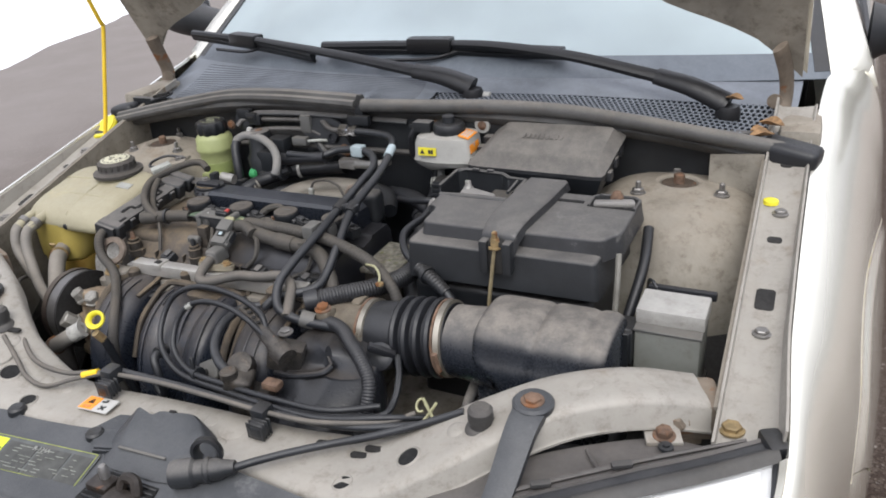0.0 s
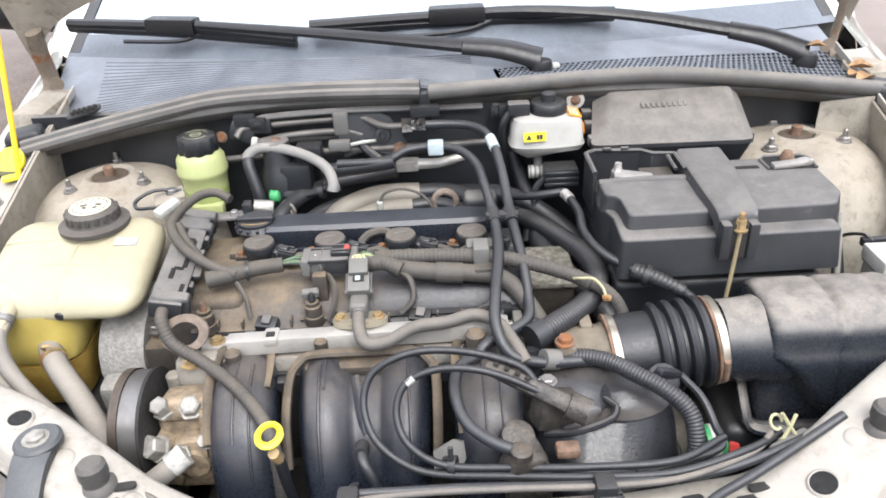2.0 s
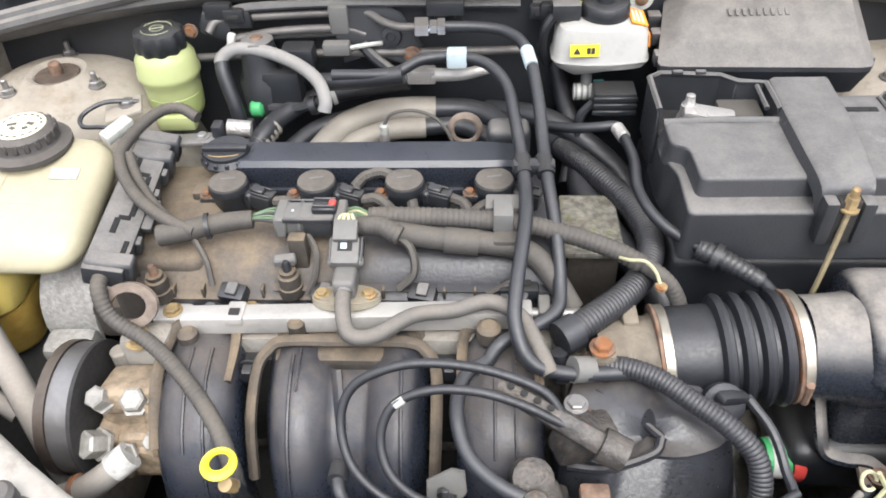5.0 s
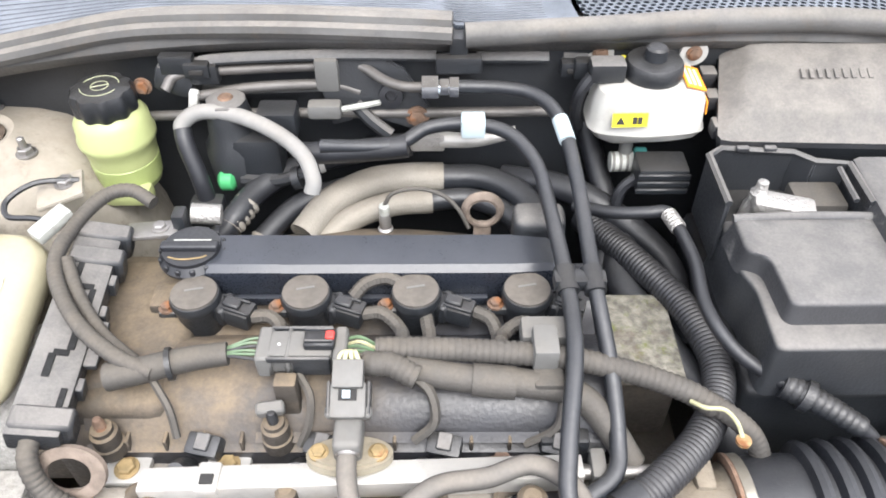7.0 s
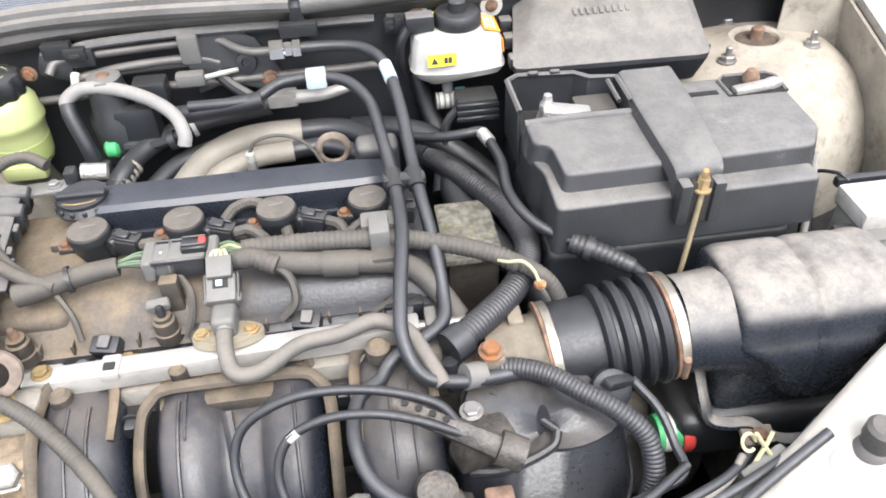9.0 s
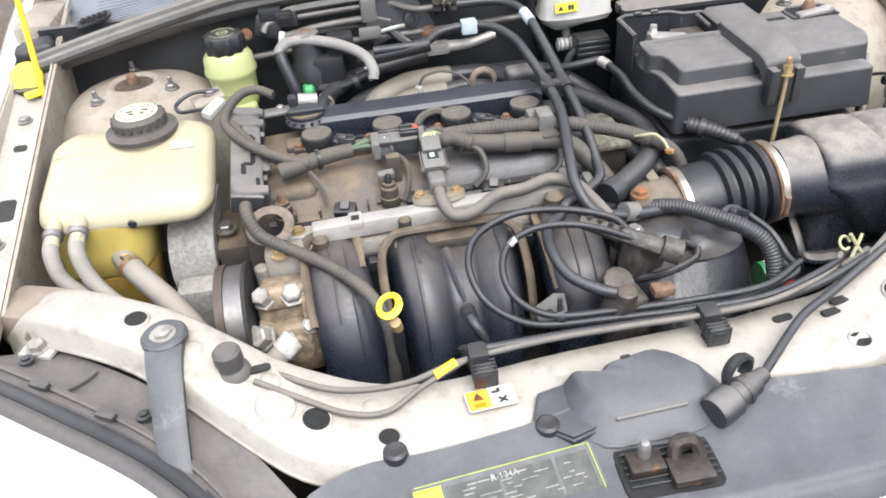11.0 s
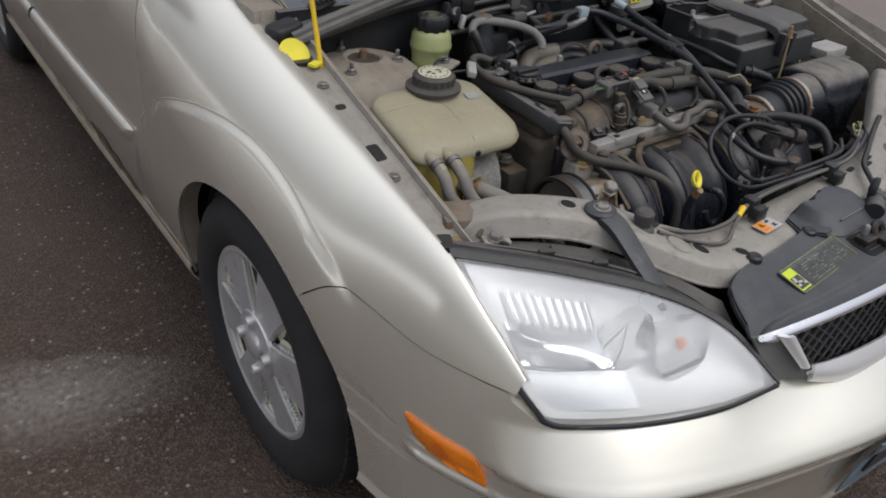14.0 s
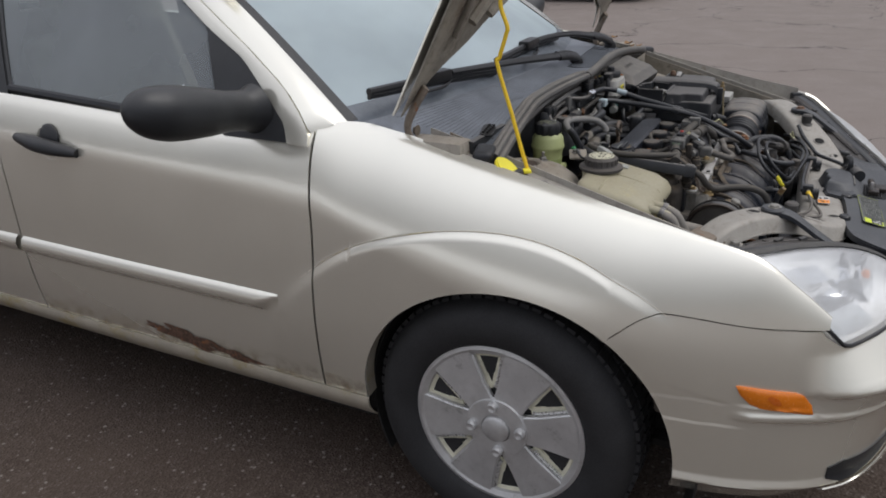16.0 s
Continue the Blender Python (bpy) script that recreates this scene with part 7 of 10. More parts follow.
def main_harness():
    t = thing("wiring_harness", (-0.05, 0.64, 0.80), "dusty main wiring harness lying over the engine", "wiring harness")
    part("left_loom", tube([(-0.310, 0.628, 0.822), (-0.285, 0.632, 0.825), (-0.262, 0.637, 0.828), (-0.240, 0.642, 0.829), (-0.217, 0.646, 0.829)], lambda s: 0.0115 - 0.002 * s, 12), LOOM, t)
    part("loom_tie", tube([(-0.263, 0.636, 0.828), (-0.259, 0.637, 0.828)], 0.0135, 12), BLACK, t)
    part("right_loom", tube([(-0.098, 0.650, 0.829), (-0.08, 0.650, 0.830), (-0.02, 0.648, 0.830), (0.05, 0.643, 0.827), (0.10, 0.637, 0.818), (0.145, 0.628, 0.806), (0.172, 0.616, 0.797)], 0.0098, 12, 0.0055), LOOM, t)
    part("branch_loom", tube([(-0.106, 0.637, 0.828), (-0.098, 0.633, 0.832), (-0.085, 0.632, 0.832), (-0.065, 0.624, 0.826)], 0.010, 12, 0.0055), LOOM, t)
    part("taped_loom", tube([(-0.075, 0.636, 0.822), (-0.03, 0.630, 0.818), (0.02, 0.627, 0.815), (0.06, 0.622, 0.808), (0.085, 0.605, 0.790), (0.105, 0.585, 0.765)], 0.0115, 12), LOOM, t)
    part("tape_wrap", tube([(-0.022, 0.629, 0.817), (0.012, 0.627, 0.815)], 0.0135, 12), LOOM, t)
    con = part("harness_connector", box((0.056, 0.026, 0.022), (-0.160, 0.648, 0.829), 0.003, 2), GREYP, t, "large grey harness connector")
    part("connector_shell", box((0.030, 0.033, 0.019), (-0.148, 0.648, 0.828), 0.003, 2), BLACK_D, con)
    for x, w in ((-0.186, 0.012), (-0.167, 0.004), (-0.126, 0.010)):
        part("connector_flange", box((w, 0.034, 0.024), (x, 0.648, 0.829), 0.002, 1), GREYP, con)
    for dy in (-0.0155, 0.0155):
        part("guide_rail", box((0.050, 0.003, 0.006), (-0.158, 0.648 + dy, 0.838), 0.001, 1), BLACK_D, con)
    part("lock_frame", box((0.024, 0.018, 0.008), (-0.142, 0.649, 0.843), 0.0015, 1), BLACK, con)
    for dy in (-0.006, 0.006):
        part("lock_rib", box((0.022, 0.002, 0.003), (-0.142, 0.649 + dy, 0.848), 0.0005, 1), BLACK_D, con)
    part("connector_lock", box((0.007, 0.008, 0.004), (-0.1335, 0.649, 0.848), 0.001, 1), RED, con, "red locking tab")
    part("paint_dot", cyl(0.0014, 0.0008, (-0.174, 0.646, 0.8402), seg=8, bev=0), PAPER, con)
    for k in range(6):
        d = (k - 2.5) * 0.0042
        part("wire", tube([(-0.188, 0.648 + d, 0.831 + 0.002 * (k % 2)), (-0.200, 0.647 + d * 0.9, 0.834), (-0.214, 0.646 + d * 0.5, 0.832), (-0.224, 0.645 + d * 0.4, 0.829)], 0.0014, 5), WIRE_GREEN if k % 3 else INK, t)
        part("wire", tube([(-0.122, 0.648 + d, 0.830 + 0.002 * (k % 2)), (-0.112, 0.647 + d * 1.1, 0.834), (-0.102, 0.645 + d * 0.9, 0.832), (-0.094, 0.643 + d * 0.7, 0.829)], 0.0014, 5), WIRE_GREEN if k % 3 != 1 else CREAM, t)
    part("side_connector", box((0.044, 0.024, 0.020), (0.040, 0.668, 0.826), 0.004), GREYP, t, "grey side connector")
    part("connector_clip", box((0.020, 0.030, 0.026), (0.036, 0.648, 0.832), 0.003), GREYP, t)
    part("clip_foot", box((0.024, 0.026, 0.020), (0.038, 0.630, 0.815), 0.003), LOOM, t)
    part("harness_foot", box((0.018, 0.014, 0.045), (-0.168, 0.622, 0.805), 0.003), BLACK_B, t)
    part("thin_lead", tube([(-0.160, 0.633, 0.820), (-0.150, 0.618, 0.810), (-0.152, 0.605, 0.790), (-0.160, 0.598, 0.772)], 0.0035, 6), LOOM, t)
    part("thin_lead", tube([(-0.07, 0.630, 0.822), (-0.055, 0.618, 0.815), (-0.052, 0.604, 0.795), (-0.068, 0.598, 0.778)], 0.0042, 6), LOOM, t)
    part("thin_lead", tube([(-0.275, 0.628, 0.818), (-0.262, 0.612, 0.802), (-0.258, 0.600, 0.780)], 0.0032, 6), LOOM, t)
    part("thin_lead", tube([(0.050, 0.618, 0.806), (0.045, 0.605, 0.785), (0.020, 0.598, 0.772)], 0.0035, 6), LOOM, t)


main_harness()


def fuel_rail():
    t = thing("fuel_rail", (-0.11, 0.57, 0.755), "bare aluminium fuel rail with an oval sensor", "fuel rail")
    bm = box((0.345, 0.021, 0.022), (-0.108, 0.571, 0.766), 0.003, rot=(0, 0, 2))
    part("rail_bar", bm, ALU, t)
    part("rail_clip", box((0.018, 0.026, 0.010), (-0.226, 0.566, 0.775), 0.003), ALU, t)
    part("clip_slot", box((0.010, 0.008, 0.002), (-0.226, 0.563, 0.781), 0), DARK, t)
    part("rail_pipe", cyl(0.006, 0.060, (0.060, 0.576, 0.768), "x"), STEEL, t)
    part("pipe_collar", box((0.012, 0.026, 0.024), (0.076, 0.578, 0.768), 0.003), GREYP, t)
    m = pose(-0.118, 0.582, 0.777, -12, 0, 2)
    bm = plate([(0.034 * math.cos(a), 0.018 * math.sin(a)) for a in span(0, 2 * math.pi, 28)[:-1]], 0.010, m, 0.003)
    sens = part("sensor_flange", bm, mat("brass_dusted_flange", (0.25, 0.225, 0.17), 0.65, 0.2, grime=0.5, dust=0.4, bump=0.4), t, "brownish oval sensor flange")
    for x in (-0.1415, -0.0955):
        part("sensor_bolt", hexbolt((x, 0.582, 0.787), 0.0058, 0.005), BRASSY, sens)
    part("sensor_body", box((0.022, 0.034, 0.026), (-0.118, 0.590, 0.797), 0.006, 3), GREYP, sens)
    part("sensor_plug", box((0.028, 0.028, 0.020), (-0.118, 0.610, 0.815), 0.003, 2, rot=(26, 0, 0)), GREYP, sens, "grey sensor plug")
    part("plug_top", box((0.024, 0.022, 0.010), (-0.118, 0.622, 0.834), 0.002, 2, rot=(26, 0, 0)), GREYP, sens)
    part("plug_flange", box((0.036, 0.010, 0.010), (-0.118, 0.602, 0.812), 0.002, 1, rot=(26, 0, 0)), GREYP, sens)
    part("plug_window", box((0.014, 0.009, 0.0012), (-0.118, 0.6085, 0.8262), 0, rot=(26, 0, 0)), DARK, sens)
    part("plug_mark", box((0.006, 0.006, 0.0012), (-0.119, 0.6085, 0.8268), 0, rot=(26, 0, 0)), TAPE, sens)
    for dx in (-0.0155, 0.0155):
        part("plug_ear", box((0.003, 0.026, 0.012), (-0.118 + dx, 0.612, 0.816), 0.001, 1, rot=(26, 0, 0)), BLACK_D, sens)
    for x in (-0.127, -0.121, -0.115, -0.109):
        part("plug_wire", tube([(x, 0.628, 0.836), (-0.118 + (x + 0.118) * 0.6, 0.636, 0.842), (-0.114, 0.640, 0.838)], 0.0022, 5), CREAM, sens)
    for x in (-0.255, -0.160, -0.062, 0.030):
        b = part("injector", lathe([(0.010, 0), (0.0105, 0.016), (0.008, 0.020), (0.008, 0.030), (0, 0.030)], m=pose(x, 0.590, 0.748, 35), seg=14), BLACK, t)
        part("injector_plug", box((0.028, 0.018, 0.017), (x + 0.018, 0.598, 0.770), 0.003, 2, rot=(20, 0, -12)), BLACK, b)
        part("plug_clip", box((0.012, 0.014, 0.004), (x + 0.018, 0.596, 0.780), 0.001, 1, rot=(20, 0, -12)), BLACK_D, b)


fuel_rail()

hose("vacuum_hose", "dusty grey rubber hose looping over the fuel rail", [(-0.118, 0.588, 0.800), (-0.117, 0.556, 0.792), (-0.108, 0.532, 0.784), (-0.084, 0.530, 0.785), (-0.050, 0.553, 0.788), (-0.012, 0.560, 0.788), (0.022, 0.570, 0.790), (0.050, 0.556, 0.787), (0.066, 0.528, 0.778), (0.078, 0.500, 0.768)], 0.0080, HOSE_PALE, extra=[("end_clip", tube([(-0.1178, 0.580, 0.798), (-0.1176, 0.573, 0.796)], 0.0094, 12), STEEL, "spring clip")])


def manifold():
    t = thing("intake_manifold", (-0.10, 0.47, 0.42), "black plastic intake manifold with four curved runners", "intake manifold")
    spine = smooth_path([(0, 0.566, 0.716), (0, 0.540, 0.722), (0, 0.505, 0.718), (0, 0.472, 0.694), (0, 0.452, 0.650), (0, 0.446, 0.580), (0, 0.455, 0.500)], 6)

    def frame_at(i):
        d = (spine[min(i + 1, len(spine) - 1)] - spine[max(i - 1, 0)]).normalized()
        return spine[i], d.cross(V(1, 0, 0))

    def crest(x, s, lift):
        """A point over the spine at 0..1 along it, lifted off it."""
        i = round(s * (len(spine) - 1))
        p, n = frame_at(i)
        return p + n * lift + V(x, 0, 0)

    # the single runners at both ends
    for c, w, lean in ((-0.261, 0.036, 0.018), (0.032, 0.038, 0.004)):
        secs = []
        for i in range(len(spine)):
            p, n = frame_at(i)
            k = (1.0 + 0.10 * math.sin(math.pi * i / len(spine)))
            x = c + lean * i / len(spine)
            secs.append([p + V(x + w * k * math.copysign(abs(math.cos(a)) ** 0.8, math.cos(a)), 0, 0) + n * 0.037 * math.copysign(abs(math.sin(a)) ** 0.8, math.sin(a)) for a in (2 * math.pi * j / 24 for j in range(24))])
        part("runner", loft(secs), RUNNER, t, "curved black plastic runner")
        for dx in (-0.006, 0.013):
            pts = [crest(c + dx + lean * s, s, 0.0372) for s in span(0.20, 0.62 if dx > 0 else 0.5, 9)]
            part("mould_line", tube(pts, 0.0016, 6, n=2), RUNNER, t)
        pts = [crest(c - w * 0.80, 0.50, 0.022), crest(c - w * 0.92, 0.30, 0.026), crest(c - w * 0.90, 0.12, 0.032), crest(c - w * 0.55, 0.05, 0.040), crest(c + w * 0.55, 0.05, 0.040), crest(c + w * 0.90, 0.12, 0.032), crest(c + w * 0.95, 0.30, 0.026)]
        part("port_rim", tube(pts, 0.0042, 8, flat=1.5), BLACK_B, t, "dusty rim round the port")

    # the middle pair under one broad moulding
    x0, x1 = -0.199, -0.031

    def height(v):
        a = math.sin(math.pi * min(1.0, v / 0.42)) if v < 0.42 else 0.0
        b = math.sin(math.pi * min(1.0, (1 - v) / 0.37)) if v > 0.63 else 0.0
        edge = min(1.0, 14 * min(v, 1 - v))
        return 0.018 * edge + 0.018 * max(a, b) ** 0.8
    secs = []
    for i in range(len(spine)):
        p, n = frame_at(i)
        s = i / (len(spine) - 1)
        xa, xb = x0 + 0.020 * s, x1 - 0.012 * s
        fade = min(1.0, 0.35 + 4.0 * s)
        top = [p + V(xa + (xb - xa) * v, 0, 0) + n * (0.030 * (1 - fade) + height(v) * fade) for v in span(0, 1, 48)]
        secs.append(top + [p + V(xb, 0, 0) - n * 0.03, p + V(xa, 0, 0) - n * 0.03])
    part("runner_moulding", loft(secs), RUNNER, t, "broad moulding over two runners", angle=50)
    rim = [crest(x0 - 0.003, 0.62, 0.008), crest(x0 - 0.004, 0.42, 0.012), crest(x0 - 0.002, 0.24, 0.022), crest(x0 + 0.008, 0.19, 0.034), crest(x0 + 0.024, 0.175, 0.040), crest(-0.115, 0.17, 0.041), crest(x1 - 0.024, 0.175, 0.040), crest(x1 - 0.006, 0.19, 0.034), crest(x1 + 0.003, 0.24, 0.022), crest(x1 + 0.004, 0.42, 0.012), crest(x1 + 0.002, 0.62, 0.008)]
    part("front_rim", tube(rim, 0.0052, 8, flat=1.25), BLACK_B, t, "dusty rounded rim over the runner pair")
    rim = [crest(x0 + 0.016, 0.10, 0.018), crest(x0 + 0.018, 0.055, 0.036), crest(x0 + 0.034, 0.04, 0.042), crest(-0.115, 0.035, 0.043), crest(x1 - 0.034, 0.04, 0.042), crest(x1 - 0.018, 0.055, 0.036), crest(x1 - 0.012, 0.10, 0.018)]
    part("rear_rim", tube(rim, 0.0046, 8, flat=1.3), BLACK_B, t)
    for x in (-0.168, -0.150, -0.128, -0.098, -0.070):
        part("port_web", tube([crest(x, 0.04, 0.038), crest(x, 0.10, 0.034), crest(x, 0.17, 0.037)], 0.0016, 6), BLACK_B, t)
    part("port_floor", box((0.140, 0.040, 0.020), (-0.115, 0.546, 0.743), 0.006), BLACK_B, t)
    for c, a, b in ((-0.166, 0.22, 0.66), (-0.160, 0.20, 0.34), (-0.062, 0.22, 0.62)):
        part("mould_line", tube([crest(c + 0.010 * s, s, 0.0374) for s in span(a, b, 9)], 0.0017, 6, n=2), RUNNER, t)
    web = [crest(-0.126, 0.24, 0.018), crest(-0.117, 0.42, 0.017), crest(-0.113, 0.62, 0.015)]
    part("runner_web", tube(web, lambda q: 0.010 - 0.005 * q, 8, flat=0.5), RUNNER, t)
    for x, y, z, r in ((-0.166, 0.558, 0.757, 0.0085), (-0.272, 0.548, 0.752, 0.010), (0.022, 0.548, 0.764, 0.012)):
        part("port_lug", lathe([(r, 0), (r, 0.014), (r * 0.6, 0.018), (0, 0.018)], (x, y, z), "z", 14), BLACK_B, t)
    for x, y, z in ((-0.212, 0.530, 0.735), (-0.016, 0.535, 0.735)):
        part("manifold_bolt", hexbolt((x, y, z), 0.009, 0.012, "-y"), BLACK, t)
    part("plenum", box((0.40, 0.10, 0.20), (-0.11, 0.480, 0.47), 0.03, 3), BLACK, t)
    part("rear_web", box((0.36, 0.02, 0.14), (-0.11, 0.555, 0.66), 0.004), DARK, t)
    part("nipple", tube([(-0.112, 0.438, 0.712), (-0.112, 0.420, 0.716)], 0.009, 12), BLACK, t)
    part("nipple_hose", tube([(-0.112, 0.424, 0.715), (-0.108, 0.410, 0.712), (-0.098, 0.402, 0.692), (-0.097, 0.402, 0.664), (-0.108, 0.406, 0.650), (-0.120, 0.410, 0.660), (-0.124, 0.416, 0.676)], 0.0062, 10), RUBBER_D, t)
    part("manifold_tab", plate([(-0.018, -0.014), (0.012, -0.014), (0.018, -0.004), (0.016, 0.016), (0.004, 0.018), (-0.018, 0.006)], 0.004, pose(-0.015, 0.424, 0.706, 64), 0.001), GREYP, t)
    part("tab_hole", cyl(0.005, 0.0065, (-0.019, 0.4215, 0.704), "-y", 12, 0), DARK, t)


manifold()


RESONATOR = mat("black_resonator_plastic", (0.014, 0.015, 0.018), 0.34, vary=0.25, fine=300, bump=0.15, dust=0.42, dust_col=(0.13, 0.112, 0.092), second=(0.04, 0.036, 0.032), second_scale=16, second_amount=0.2, lie=(0.75, 1.02), bare=0.15)


def throttle():
    t = thing("throttle_housing", (0.16, 0.46, 0.50), "dusty black plastic intake resonator housing", "air intake")
    base = [(0.085, 0.430), (0.112, 0.375), (0.150, 0.362), (0.205, 0.385), (0.248, 0.440), (0.240, 0.490), (0.195, 0.540), (0.150, 0.552), (0.105, 0.530), (0.082, 0.480)]
    top = [(0.094, 0.452), (0.124, 0.436), (0.160, 0.446), (0.198, 0.446), (0.236, 0.462), (0.230, 0.496), (0.190, 0.534), (0.150, 0.546), (0.110, 0.526), (0.090, 0.484)]
    cx, cy = 0.165, 0.468

    def ring(pts, z, k, slope):
        path = smooth_path([(x, y, 0) for x, y in pts + pts[:1]], 3)[:-1]
        return [V(cx + (p.x - cx) * k, cy + (p.y - cy) * k, z + slope * (p.y - cy)) for p in path]
    mid = [((a + c) / 2, (b + d) / 2) for (a, b), (c, d) in zip(base, top)]
    part("housing", loft([ring(base, 0.50, 0.9, 0.0), ring(base, 0.63, 0.98, 0.1), ring(base, 0.668, 1.0, 0.2), ring(mid, 0.706, 1.01, 0.24), ring(top, 0.7265, 1.02, 0.28), ring(top, 0.7300, 0.98, 0.28), ring(top, 0.7310, 0.5, 0.28), ring(top, 0.7312, 0.1, 0.28)]), RESONATOR, t)
    part("housing_ridge", tube([(0.092, 0.440, 0.716), (0.124, 0.434, 0.722), (0.166, 0.446, 0.727), (0.176, 0.460, 0.732)], 0.0045, 8), RESONATOR, t)
    part("housing_ridge", tube([(0.176, 0.460, 0.732), (0.150, 0.484, 0.738), (0.122, 0.505, 0.742)], 0.0040, 8), RESONATOR, t)
    part("housing_seam", tube([(p.x, p.y, p.z) for p in ring(base, 0.668, 1.004, 0.2)[2:16]], 0.0035, 6, n=2), RESONATOR, t)
    part("throttle_body", lathe([(0.046, 0), (0.048, 0.05), (0.052, 0.055), (0.052, 0.065), (0.046, 0.068)], (0.125, 0.552, 0.722), "x", 28), THROTTLE, t, "cast throttle body")
    part("mounting_boss", box((0.035, 0.030, 0.050), (0.112, 0.535, 0.720), 0.008), THROTTLE, t)
    part("body_lug", box((0.022, 0.026, 0.018), (0.128, 0.528, 0.766), 0.005), THROTTLE, t)
    part("body_lug", box((0.016, 0.030, 0.014), (0.158, 0.575, 0.766), 0.004), THROTTLE, t)
    for x, y, z in ((0.118, 0.532, 0.748), (0.110, 0.470, 0.742), (0.126, 0.526, 0.776)):
        part("rusty_bolt", hexbolt((x, y, z), 0.009, 0.008), RUSTY, t)


throttle()


def boot():
    t = thing("intake_boot", (0.25, 0.56, 0.69), "black corrugated rubber intake boot with two clamps", "intake duct")
    a, b = V(0.183, 0.556, 0.728), V(0.320, 0.560, 0.744)
    m = Matrix.Translation(a) @ (b - a).to_track_quat("Z", "Y").to_matrix().to_4x4()
    ln = (b - a).length
    prof = [(0.047, 0.0), (0.0485, 0.020), (0.0485, 0.050)]
    for k in range(4):
        z = 0.056 + 0.0175 * k
        prof += [(0.0475, z), (0.0555, z + 0.003), (0.0575, z + 0.007), (0.0555, z + 0.011), (0.0475, z + 0.014)]
    prof += [(0.050, 0.128), (0.050, ln)]
    part("bellows", lathe(prof, m=m, seg=40), RUBBER, t)
    for z, r in ((0.004, 0.0495), (ln - 0.012, 0.0525)):
        part("clamp", lathe([(r, z), (r + 0.002, z + 0.001), (r + 0.002, z + 0.009), (r, z + 0.010)], m=m, seg=40), mat("clamp_steel", (0.40, 0.37, 0.31), 0.4, 0.8, vary=0.2, rust=0.28), t, "part-rusted hose clamp")
        part("clamp_rim", lathe([(r - 0.001, z - 0.004), (r + 0.003, z - 0.003), (r + 0.003, z), (r - 0.001, z + 0.001)], m=m, seg=40), RUSTY, t)
        part("clamp_screw", tube([m @ V(-0.052, -0.02, z + 0.004), m @ V(-0.056, 0.010, z + 0.004)], 0.004, 8), RUSTY, t)
    part("boot_spigot", lathe([(0.016, 0), (0.017, 0.02), (0.020, 0.022), (0.020, 0.030), (0.014, 0.034), (0, 0.034)], m=Matrix.Translation((0.232, 0.512, 0.722)) @ V(0.1, -0.75, 0.65).to_track_quat("Z", "Y").to_matrix().to_4x4(), seg=20), RUBBER, t)
    part("spigot_tab", box((0.012, 0.040, 0.010), (0.240, 0.490, 0.752), 0.003, rot=(-30, 0, -60)), RUBBER, t)


boot()


